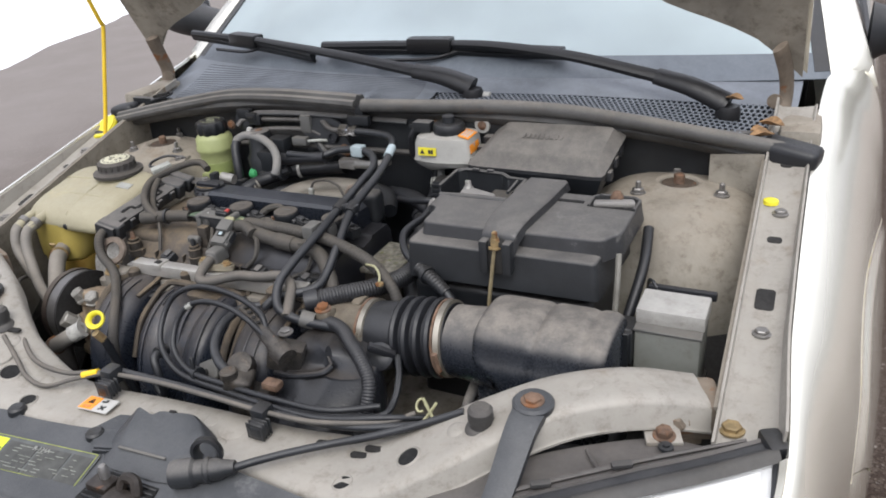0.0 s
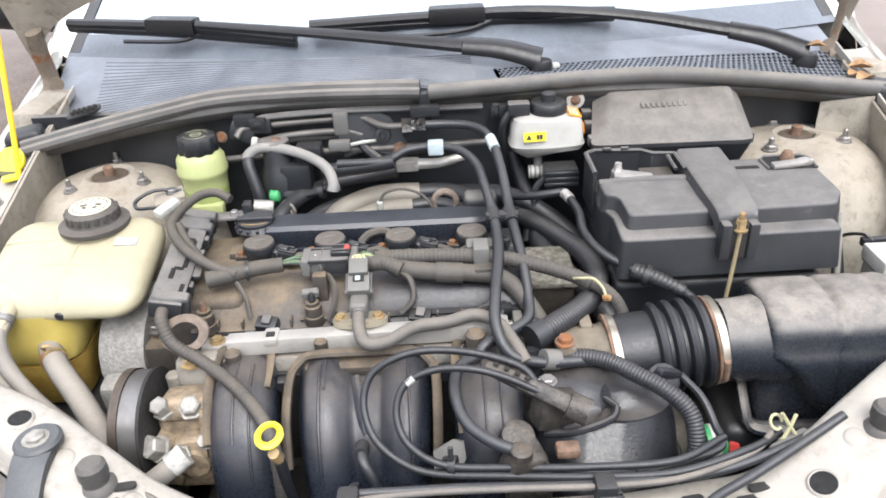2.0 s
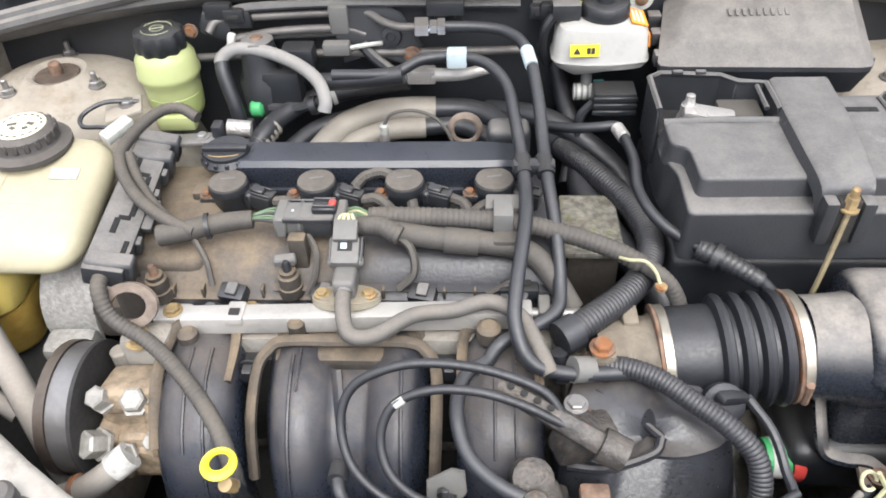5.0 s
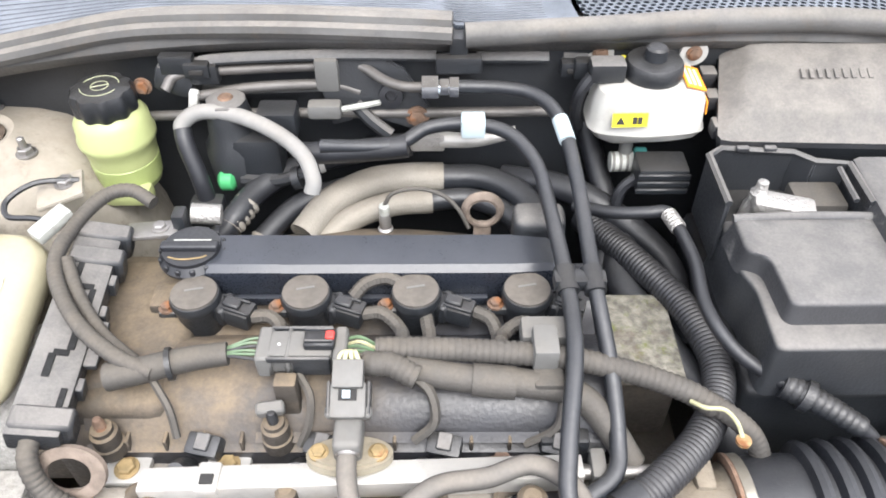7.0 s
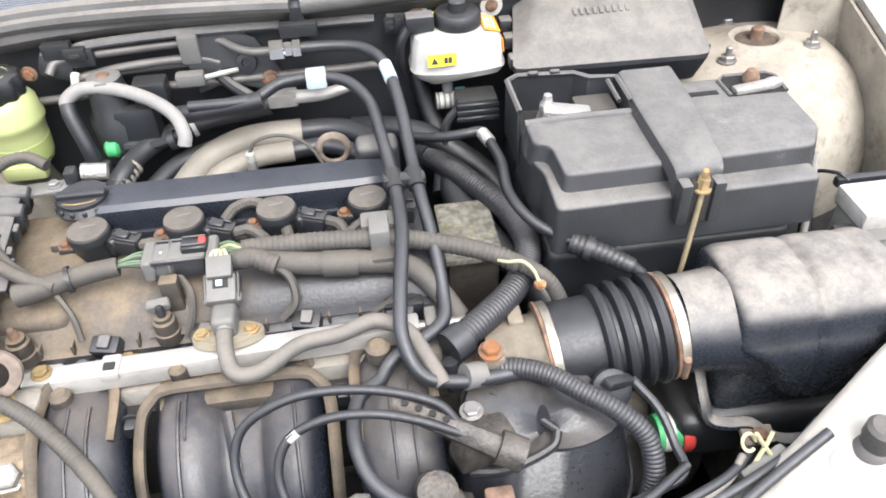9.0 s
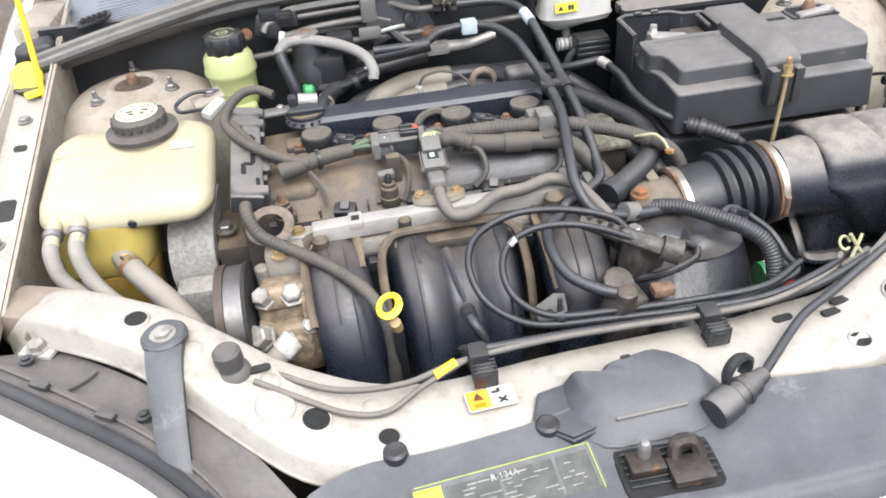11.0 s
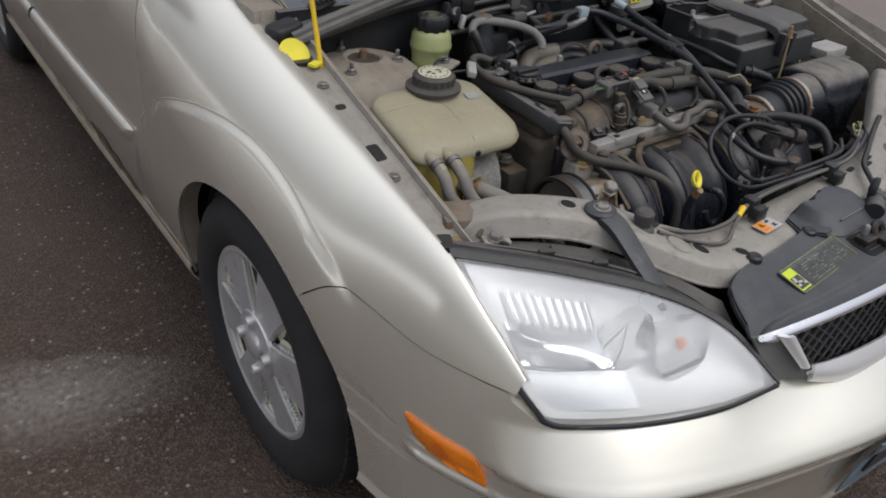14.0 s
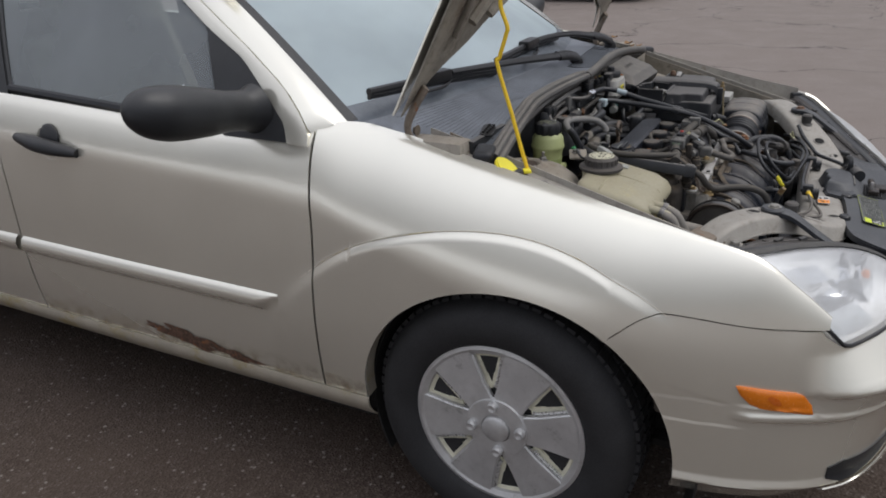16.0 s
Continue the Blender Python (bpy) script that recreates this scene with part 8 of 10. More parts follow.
def air_box():
    t = thing("air_filter_housing", (0.43, 0.56, 0.60), "dusty moulded black plastic air filter housing", "air filter")
    low = [(0.362, 0.742), (0.380, 0.734), (0.400, 0.716), (0.420, 0.686), (0.436, 0.664), (0.452, 0.660), (0.470, 0.668), (0.488, 0.694), (0.500, 0.726), (0.520, 0.744), (0.545, 0.752)]

    def soft(q):
        q = min(1.0, max(0.0, q))
        return q * q * (3 - 2 * q)

    def groove(x):
        return math.exp(-((x - 0.447) / 0.0045) ** 2) + 0.8 * math.exp(-((x - 0.508) / 0.005) ** 2)

    def section(x, k):
        """One ring of the box, front face first; k shrinks it towards the ends."""
        ring = []
        zs = span(0.645, 0.762, 20)
        for z in zs:
            g = soft((z - lerp(low, x)) / 0.016)
            y = 0.515 - 0.019 * g + 0.010 * soft((z - 0.742) / 0.03)
            ring.append((y + 0.004 * groove(x) * g, z))
        for a in span(0, math.pi, 16)[1:-1]:
            c, q = math.cos(a), math.sin(a)
            y = 0.568 - 0.062 * math.copysign(abs(c) ** 0.72, c)
            ring.append((y, 0.762 + (0.041 - 0.0045 * groove(x)) * q ** 0.75))
        ring += [(0.630, 0.755), (0.632, 0.70), (0.630, 0.645)]
        return [V(x, 0.568 + (y - 0.568) * k, 0.738 + (z - 0.738) * k) for y, z in ring]
    xs = [(0.364, 0.86), (0.366, 0.92), (0.370, 0.965), (0.376, 0.99)] + [(x, 1.0) for x in span(0.382, 0.528, 36)] + [(0.533, 0.985), (0.538, 0.95), (0.541, 0.90)]
    part("housing", loft([section(x, k) for x, k in xs]), AIRBOX, t, angle=55)
    part("neck", lathe([(0.0500, 0), (0.0510, 0.020), (0.0530, 0.040), (0.0570, 0.056), (0.0585, 0.075)], (0.318, 0.560, 0.742), "x", 36), AIRBOX, t, "round neck of the housing")
    part("lower_tray", box((0.225, 0.140, 0.070), (0.437, 0.570, 0.612), 0.02, 3), BLACK, t)
    lip = [(0.352, 0.548, 0.690), (0.350, 0.515, 0.668), (0.354, 0.502, 0.652), (0.372, 0.496, 0.648), (0.392, 0.492, 0.650), (0.408, 0.486, 0.640), (0.424, 0.480, 0.632), (0.450, 0.478, 0.628), (0.500, 0.480, 0.630), (0.540, 0.492, 0.640), (0.552, 0.52, 0.65)]
    part("flange_edge", tube(lip, 0.0060, 8, flat=1.3), AIRBOX, t, "rounded flange along the housing's foot")
    part("flange_lug", box((0.034, 0.020, 0.008), (0.398, 0.480, 0.644), 0.003, rot=(20, 0, 0)), BRACKET, t)
    part("lug_bolt", hexbolt((0.398, 0.477, 0.648), 0.008, 0.006), RUSTY, t)
    part("housing_pip", lathe([(0.006, 0), (0.005, 0.004), (0, 0.005)], (0.446, 0.510, 0.668), "-y", 12), AIRBOX, t)


air_box()


BATTOP = mat("worn_dusty_battery_cover", (0.035, 0.036, 0.039), 0.45, vary=0.2, fine=400, bump=0.2, dust=0.76, dust_col=(0.190, 0.190, 0.190), second=(0.20, 0.195, 0.185), second_scale=26, second_amount=0.16, lie=(0.35, 1.0), bare=0.55, grain=34.0)


def battery():
    t = thing("battery_box", (0.35, 0.75, 0.50), "dusty black plastic battery box with a strap and open terminal bay", "battery box")

    def tier(outline, rows, r=0.010):
        """A rounded outline stacked into one moulding: (height, inset) rows."""
        cx = sum(x for x, _ in outline) / len(outline)
        cy = sum(y for _, y in outline) / len(outline)
        ring = []
        n = len(outline)
        for i, b in enumerate(outline):
            b = V(b[0], b[1], 0)
            a, c = V(*outline[i - 1], 0), V(*outline[(i + 1) % n], 0)
            p, q = b + (a - b).normalized() * r, b + (c - b).normalized() * r
            ring += [p.lerp(b, s).lerp(b.lerp(q, s), s) for s in span(0, 1, 5)]
        w = max(x for x, _ in outline) - min(x for x, _ in outline)
        d = max(y for _, y in outline) - min(y for _, y in outline)
        return loft([[V(cx + (v.x - cx) * (1 - 2 * i / w), cy + (v.y - cy) * (1 - 2 * i / d), z) for v in ring] for z, i in rows])

    def moulding(z0, z1, draft, b=0.005):
        return [(z0, 0.0), (z1 - b, draft), (z1 - 0.6 * b, draft + 0.10 * b), (z1 - 0.25 * b, draft + 0.42 * b), (z1, draft + b), (z1 + 0.0004, draft + 3 * b)]
    part("lower_tub", box((0.275, 0.235, 0.26), (0.348, 0.765, 0.645), 0.012, 3), BLACK, t)
    part("tub_pocket", box((0.060, 0.010, 0.060), (0.420, 0.648, 0.700), 0.012, 3), DARK, t)
    part("cover_skirt", tier([(0.210, 0.632), (0.498, 0.636), (0.506, 0.800), (0.204, 0.790), (0.204, 0.722), (0.212, 0.700)], moulding(0.790, 0.846, 0.004)), BLACK_D, t, "lower tier of the cover with its front lip")
    part("cover_top", tier([(0.224, 0.658), (0.345, 0.660), (0.345, 0.772), (0.204, 0.772), (0.204, 0.722), (0.222, 0.716)], moulding(0.840, 0.867, 0.005)), BATTOP, t, "worn upper tier of the cover")
    part("cover_top", tier([(0.370, 0.660), (0.496, 0.664), (0.518, 0.700), (0.520, 0.822), (0.370, 0.822)], moulding(0.836, 0.868, 0.004)), BATTOP, t, "dusty upper tier of the cover")
    part("cover_bead", tube([(0.208, 0.764, 0.866), (0.27, 0.765, 0.868), (0.340, 0.765, 0.867)], 0.0042, 8, flat=0.7), BATTOP, t)
    # open bay at the rear with its rim
    rim = [(0.204, 0.772), (0.204, 0.842), (0.218, 0.852), (0.284, 0.846), (0.300, 0.832), (0.330, 0.828), (0.330, 0.772)]
    part("bay_rim", tube([(x, y, 0.876) for x, y in rim], 0.0036, 6, n=1), BLACK_D, t)
    part("bay_rail", tube([(0.318, 0.778, 0.874), (0.318, 0.822, 0.876)], 0.0028, 6), BLACK_D, t)
    for (x0, y0), (x1, y1) in zip(rim, rim[1:]):
        ln = math.hypot(x1 - x0, y1 - y0)
        part("bay_wall", box((ln, 0.004, 0.070), ((x0 + x1) / 2, (y0 + y1) / 2, 0.842), 0.001, 1, (0, 0, math.degrees(math.atan2(y1 - y0, x1 - x0)))), BLACK_D, t)
    for x in (0.236, 0.262):
        part("rim_notch", box((0.012, 0.006, 0.005), (x, 0.848, 0.879), 0.001, 1), BATTOP, t)
    part("battery_top", box((0.118, 0.068, 0.02), (0.266, 0.812, 0.822), 0.003), DARK, t)
    part("battery_label", box((0.046, 0.036, 0.020), (0.300, 0.808, 0.848), 0.004), LOOM, t, "tan block inside the terminal bay")
    bm = lathe([(0.014, 0.826), (0.012, 0.850), (0.009, 0.856), (0.009, 0.866), (0.006, 0.869), (0.005, 0.878), (0, 0.880)], (0.242, 0.800, 0), "z", 8)
    part("terminal", bm, FOIL, t, "corroded pale terminal")
    part("terminal_clamp", box((0.056, 0.022, 0.014), (0.262, 0.790, 0.858), 0.005, 2, rot=(8, 6, -10)), FOIL, t)
    # broad moulded strap
    pts = [(0.356, 0.634, 0.838), (0.356, 0.636, 0.858), (0.357, 0.648, 0.873), (0.358, 0.690, 0.878), (0.362, 0.76, 0.878), (0.366, 0.832, 0.877)]
    pth = smooth_path(pts, 6)
    secs = []
    for i, p in enumerate(pth):
        w = 0.019 + 0.013 * min(1.0, i / len(pth) * 1.3)
        secs.append([p + V(-w - 0.003, 0.004, -0.012), p + V(-w, 0, 0.001), p + V(-w + 0.004, 0, 0.004), p + V(w - 0.004, 0, 0.004), p + V(w, 0, 0.001), p + V(w + 0.003, 0.004, -0.012)])
    part("strap", loft(secs), BATTOP, t, "broad dusty hold-down strap")
    for x in (0.339, 0.373):
        part("strap_end", box((0.013, 0.018, 0.050), (x, 0.631, 0.842), 0.004), BLACK_D, t)
    part("strap_slot", box((0.022, 0.012, 0.050), (0.356, 0.632, 0.842), 0.003), DARK, t)
    bm = hexbolt((0.356, 0.628, 0.858), 0.0068, 0.014)
    cyl(0.0040, 0.020, (0.356, 0.628, 0.862), bm=bm, seg=10)
    part("strap_bolt", bm, BRASSY, t, "rusty strap bolt")
    part("strap_rod", tube([(0.356, 0.626, 0.860), (0.348, 0.616, 0.78), (0.340, 0.611, 0.700), (0.336, 0.612, 0.690), (0.330, 0.614, 0.696), (0.328, 0.614, 0.710)], 0.0028, 8), mat("yellow_zinc_rod", (0.30, 0.25, 0.15), 0.55, 0.4, grime=0.5), t, "thin zinc-plated rod with a hooked foot")
    part("cover_slot", box((0.046, 0.009, 0.004), (0.414, 0.784, 0.8675), 0.001, 1), HOLE, t)
    # second terminal opening
    part("terminal_floor", plate([(0.447, 0.772), (0.512, 0.772), (0.514, 0.806), (0.506, 0.815), (0.456, 0.815), (0.447, 0.806)], 0.002, pose(0, 0, 0.8672), 0), HOLE, t, "dark terminal opening")
    rim = [(0.447, 0.772), (0.446, 0.806), (0.456, 0.816), (0.506, 0.816), (0.515, 0.806), (0.513, 0.772)]
    part("terminal_rim", tube([(x, y, 0.8695) for x, y in rim], 0.0024, 6, n=1), BATTOP, t)
    part("terminal_clamp", box((0.050, 0.014, 0.008), (0.478, 0.781, 0.8725), 0.003, rot=(0, -4, 4)), FOIL, t)
    part("terminal_clamp", box((0.018, 0.014, 0.010), (0.502, 0.785, 0.873), 0.003, rot=(0, 6, 24)), FOIL, t)
    part("cable_lug", lathe([(0.010, 0), (0.010, 0.006), (0.006, 0.014), (0, 0.016)], (0.482, 0.800, 0.8695), "z", 12), RUSTY, t, "rusty cable lug")
    part("side_rod", tube([(0.512, 0.690, 0.840), (0.514, 0.672, 0.78), (0.512, 0.655, 0.70), (0.51, 0.64, 0.64)], 0.0042, 8), mat("pale_stay_rod", (0.30, 0.29, 0.26), 0.6, 0.3, vary=0.2, grime=0.4), t, "pale thin stay rod")
    part("side_cable", tube([(0.530, 0.80, 0.830), (0.536, 0.745, 0.800), (0.530, 0.695, 0.755), (0.520, 0.66, 0.705), (0.51, 0.64, 0.66)], 0.008, 10), RUBBER, t)


battery()


def fuse_box():
    t = thing("fuse_box", (0.33, 0.91, 0.84), "dusty grey-black fuse box with a sloping lid", "fuse box")
    low = [V(0.222, 0.862, 0.850), V(0.440, 0.850, 0.850), V(0.450, 0.960, 0.884), V(0.240, 0.968, 0.884)]
    rim = [V(0.214, 0.856, 0.876), V(0.450, 0.842, 0.880), V(0.460, 0.960, 0.914), V(0.236, 0.968, 0.910)]
    top = [V(0.238, 0.874, 0.902), V(0.436, 0.862, 0.906), V(0.442, 0.944, 0.934), V(0.256, 0.954, 0.930)]

    def rnd(q, k=0.06):
        out = []
        for i in range(4):
            a, b, c = q[i - 1], q[i], q[(i + 1) % 4]
            for s in (0, 0.5, 1):
                p = b + (a - b) * k * (1 - s) + (c - b) * k * s
                out.append(p.lerp(b, 0.5 if s == 0.5 else 0))
        return out
    part("box_body", loft([rnd(low), rnd(rim)]), BLACK, t)
    part("box_lid", loft([rnd(rim), rnd([p + V(0, 0, 0.006) for p in rim]), rnd([p.lerp(q, 0.85) for p, q in zip(rim, top)]), rnd(top), rnd([p.lerp(V(0.34, 0.91, 0.920), 0.1) + V(0, 0, 0.002) for p in top])]), LIDDUST, t)
    for k in range(9):
        part("lid_rib", box((0.004, 0.012, 0.0009), (0.300 + 0.008 * k, 0.910, 0.9221), 0.0003, 1, rot=(18, 0, -3)), LIDDUST, t)
    for y, z in ((0.880, 0.880), (0.915, 0.890), (0.945, 0.898)):
        part("hinge_lug", box((0.016, 0.018, 0.016), (0.222, y, z), 0.003), LIDDUST, t)
        part("hinge_lug", box((0.016, 0.018, 0.016), (0.450, y - 0.01, z), 0.003), LIDDUST, t)


fuse_box()


def brake_reservoir():
    t = thing("brake_fluid_reservoir", (0.155, 0.91, 0.84), "white plastic brake fluid reservoir with a black cap", "reservoir")
    out = [(0.098, 0.895), (0.108, 0.882), (0.150, 0.876), (0.196, 0.882), (0.210, 0.892), (0.210, 0.925), (0.196, 0.958), (0.120, 0.958), (0.100, 0.930)]

    def ring(z, k, dz=0.0):
        p = smooth_path([(x, y, 0) for x, y in out + out[:1]], 4)[:-1]
        return [V(0.155 + (q.x - 0.155) * k, 0.915 + (q.y - 0.915) * k, z + dz * (q.x - 0.155)) for q in p]
    part("lower_half", loft([ring(0.856, 0.60, 0.1), ring(0.864, 0.92), ring(0.871, 1.0), ring(0.873, 1.025)]), WHITE, t)
    part("upper_half", loft([ring(0.8735, 1.025), ring(0.877, 0.985), ring(0.903, 0.95), ring(0.913, 0.88), ring(0.917, 0.6)]), WHITE, t)
    part("filler_cap", lathe([(0.028, 0), (0.029, 0.004), (0.028, 0.013), (0.026, 0.016), (0.011, 0.017), (0.0105, 0.028), (0.008, 0.030), (0, 0.030)], (0.158, 0.918, 0.917), "z", 26), BLACK, t, "round black filler cap")
    part("warning_label", box((0.034, 0.0012, 0.014), (0.133, 0.8750, 0.893), 0, rot=(-10, 0, 2)), YELLOW, t, "yellow warning label")
    part("label_mark", plate([(-0.0045, -0.0035), (0.0045, -0.0035), (0, 0.0045)], 0.0006, pose(0.124, 0.8742, 0.8925, 80), 0), INK, t)
    for dx in (0.1375, 0.1425):
        part("label_mark", box((0.0040, 0.0006, 0.007), (dx, 0.8739, 0.893), 0, rot=(-10, 0, 2)), INK, t)
    part("orange_label", box((0.020, 0.040, 0.0012), (0.1955, 0.912, 0.9168), 0, rot=(0, 15, 0)), ORANGE, t, "orange warning label")
    part("orange_label", box((0.0012, 0.036, 0.015), (0.2088, 0.908, 0.8965), 0, rot=(0, -6, 0)), ORANGE, t, "orange warning label")
    for j in range(3):
        part("label_mark", box((0.003, 0.030, 0.0006), (0.190 + 0.005 * j, 0.912, 0.9190 - 0.0013 * j), 0, rot=(0, 15, 0)), PAPER, t)
    part("level_plug", box((0.034, 0.022, 0.020), (0.112, 0.912, 0.926), 0.004), BLACK_D, t, "grey level sensor plug")
    part("yellow_dot", cyl(0.007, 0.003, (0.134, 0.940, 0.919), seg=14), YELLOW, t)
    for x in (0.112, 0.206):
        part("mount_ear", lathe([(0.014, 0), (0.014, 0.006), (0.007, 0.006), (0.006, 0.002), (0, 0.002)], (x, 0.958, 0.920), "-y", 18), WHITE, t)
        part("ear_bolt", hexbolt((x, 0.952, 0.920), 0.006, 0.004, "-y"), RUSTY, t)
    part("level_lead", tube([(0.098, 0.908, 0.922), (0.088, 0.905, 0.905), (0.086, 0.908, 0.880), (0.092, 0.915, 0.858)], 0.006, 8), RUBBER, t)
    part("outlet", tube([(0.142, 0.905, 0.850), (0.142, 0.902, 0.835)], 0.007, 10), GREYP, t)
    part("outlet_plug", lathe([(0.0, 0), (0.0105, 0.001), (0.0105, 0.024), (0.0, 0.025)], (0.126, 0.898, 0.826), "x", 18), PAPER_G, t)
    for j in range(3):
        part("plug_stripe", lathe([(0.0106, 0.002 + 0.007 * j), (0.0109, 0.003 + 0.007 * j), (0.0106, 0.005 + 0.007 * j)], (0.126, 0.898, 0.826), "x", 18), GREYP, t)
    part("outlet_lock", box((0.014, 0.021, 0.022), (0.158, 0.898, 0.827), 0.003), TEAL, t, "teal connector")


brake_reservoir()


CAP_PRINT = mat("faded_cap_print", (0.30, 0.31, 0.20), 0.6, vary=0.3, scale=90)


def ps_reservoir():
    x, y = -0.383, 0.915
    t = thing("power_steering_reservoir", (x, y, 0.795), "translucent green power steering reservoir with a black cap", "reservoir")
    part("body", lathe([(0.025, 0.788), (0.031, 0.794), (0.0335, 0.810), (0.035, 0.832), (0.0365, 0.844), (0.0395, 0.849), (0.0395, 0.854), (0.0378, 0.858), (0.037, 0.872), (0.031, 0.881), (0.026, 0.884), (0, 0.884)], (x, y, 0), "z", 36), PSGREEN, t)
    part("fluid", lathe([(0.0330, 0.800), (0.0343, 0.812), (0.0350, 0.824), (0.0340, 0.825), (0.026, 0.80)], (x, y, 0), "z", 36), PSDARK, t, "darker fluid level")
    secs = []
    for k, z in ((0.92, 0.880), (1.0, 0.884), (1.0, 0.901), (0.93, 0.906), (0.74, 0.908), (0.05, 0.908)):
        secs.append([V(x + k * (0.0305 + 0.0014 * math.cos(10 * a)) * math.cos(a), y + k * (0.0305 + 0.0014 * math.cos(10 * a)) * math.sin(a), z) for a in span(0, 2 * math.pi, 80)[:-1]])
    bm = loft(secs)
    cap = part("cap", bm, BLACK, t, "ribbed black cap")
    ring = [(x + 0.0185 * math.cos(a), y + 0.0185 * math.sin(a), 0.9082) for a in span(0.3, 2.8, 14)]
    part("cap_writing", tube(ring, 0.0005, 5, n=1), CAP_PRINT, cap)
    ring = [(x + 0.0185 * math.cos(a), y + 0.0185 * math.sin(a), 0.9082) for a in span(3.5, 5.9, 14)]
    part("cap_writing", tube(ring, 0.0005, 5, n=1), CAP_PRINT, cap)
    ring = [(x + 0.0085 * math.cos(a), y + 0.0085 * math.sin(a), 0.9082) for a in span(0, 6.28, 18)]
    part("cap_mark", tube(ring, 0.0005, 5, n=1), CAP_PRINT, cap)
    part("cap_mark", tube([(x - 0.0075, y - 0.003, 0.9082), (x + 0.0075, y + 0.003, 0.9082)], 0.0006, 5), CAP_PRINT, cap)
    part("foot", box((0.050, 0.020, 0.020), (x + 0.006, y - 0.030, 0.795), 0.006), PSGREEN, t)


ps_reservoir()


def coolant_tank():
    t = thing("coolant_tank", (-0.50, 0.68, 0.62), "yellowed translucent coolant expansion tank with a black cap", "coolant tank")

    def ring(cx, cy, w, d, r, z, slope, slx=0.0):
        return [V(cx + x, cy + y, z + slope * y + slx * x) for x, y in rrect(w, d, r, 6)]
    secs = [ring(-0.506, 0.690, 0.185, 0.125, 0.03, 0.790, 0.20), ring(-0.506, 0.690, 0.207, 0.152, 0.035, 0.796, 0.20), ring(-0.507, 0.690, 0.216, 0.162, 0.036, 0.804, 0.20), ring(-0.507, 0.692, 0.217, 0.164, 0.030, 0.812, 0.21), ring(-0.507, 0.695, 0.212, 0.158, 0.032, 0.823, 0.21), ring(-0.507, 0.698, 0.196, 0.142, 0.034, 0.831, 0.20), ring(-0.507, 0.698, 0.150, 0.100, 0.034, 0.834, 0.20), ring(-0.507, 0.700, 0.06, 0.04, 0.018, 0.836, 0.18)]
    part("tank_body", loft(secs), TANK, t, "yellowed translucent plastic body", angle=60)
    low = [ring(-0.552, 0.668, 0.100, 0.108, 0.03, 0.716, 0.1), ring(-0.552, 0.668, 0.116, 0.122, 0.034, 0.726, 0.1), ring(-0.550, 0.670, 0.120, 0.126, 0.035, 0.760, 0.15), ring(-0.548, 0.672, 0.125, 0.126, 0.035, 0.802, 0.2)]
    part("tank_sump", loft(low), SUMP, t, "yellow translucent lower chamber")
    low = [ring(-0.556, 0.672, 0.085, 0.090, 0.03, 0.640, 0.1), ring(-0.556, 0.672, 0.105, 0.112, 0.035, 0.655, 0.1), ring(-0.554, 0.670, 0.113, 0.118, 0.035, 0.717, 0.1)]
    part("tank_foot", loft(low), COOLANT, t, "foot of the tank stained amber by coolant")

    def on_top(x, y):
        # height of the top surface near (x, y)
        dx, dy = (x + 0.507) / 0.108, (y - 0.692) / 0.081
        e = max(abs(dx), abs(dy))
        return lerp([(0, 0.8365), (0.6, 0.8345), (0.88, 0.8315), (0.97, 0.822), (1.0, 0.804)], e) + (y - 0.70) * lerp([(0, 0.18), (1, 0.27)], e)
    part("tank_seam", tube([(-0.502, y, on_top(-0.502, y) - 0.0004) for y in span(0.612, 0.735, 14)], 0.0018, 6, n=2), SEAMLINE, t)
    part("tank_seam", tube([(x, 0.672, on_top(x, 0.672) - 0.0004) for x in span(-0.614, -0.400, 18)], 0.0018, 6, n=2), SEAMLINE, t)
    part("tank_seam", tube([(x, 0.722, on_top(x, 0.722) - 0.0004) for x in span(-0.614, -0.540, 8)], 0.0016, 6, n=2), SEAMLINE, t)
    part("tank_label", box((0.030, 0.016, 0.0012), (-0.438, 0.712, on_top(-0.438, 0.712) + 0.001), 0.0003, 1, rot=(14, 6, 4)), PAPER_G, t, "small worn sticker")
    bm = lathe([(0.044, 0.000), (0.047, 0.003), (0.047, 0.008), (0.036, 0.011), (0.0345, 0.014), (0.0345, 0.025), (0.031, 0.029), (0.026, 0.030), (0, 0.030)], (-0.492, 0.752, 0.843), "z", 36)
    for k in range(18):
        a = 2 * math.pi * k / 18
        box((0.003, 0.006, 0.012), (-0.492 + 0.0345 * math.cos(a), 0.752 + 0.0345 * math.sin(a), 0.864), 0.0012, 1, (0, 0, math.degrees(a)), bm)
    cap = part("cap", bm, mat("dusty_dark_cap", (0.045, 0.042, 0.040), 0.55, vary=0.2, dust=0.45, dust_col=(0.16, 0.145, 0.13)), t, "ribbed dark pressure cap")
    part("cap_sticker", cyl(0.0275, 0.0012, (-0.492, 0.752, 0.8730), seg=32, bev=0.0003), mat("cream_sticker", (0.56, 0.54, 0.40), 0.5, vary=0.1, grime=0.3), cap, "cream warning sticker with small dark marks")
    for a in span(0.3, 2.8, 7):
        for sgn in (-1, 1):
            part("sticker_bar", box((0.0045, 0.0022, 0.0004), (-0.492 + 0.0225 * math.cos(sgn * a), 0.752 + 0.0225 * math.sin(sgn * a), 0.8744), 0, rot=(0, 0, math.degrees(sgn * a) + 90)), LOOM, cap)
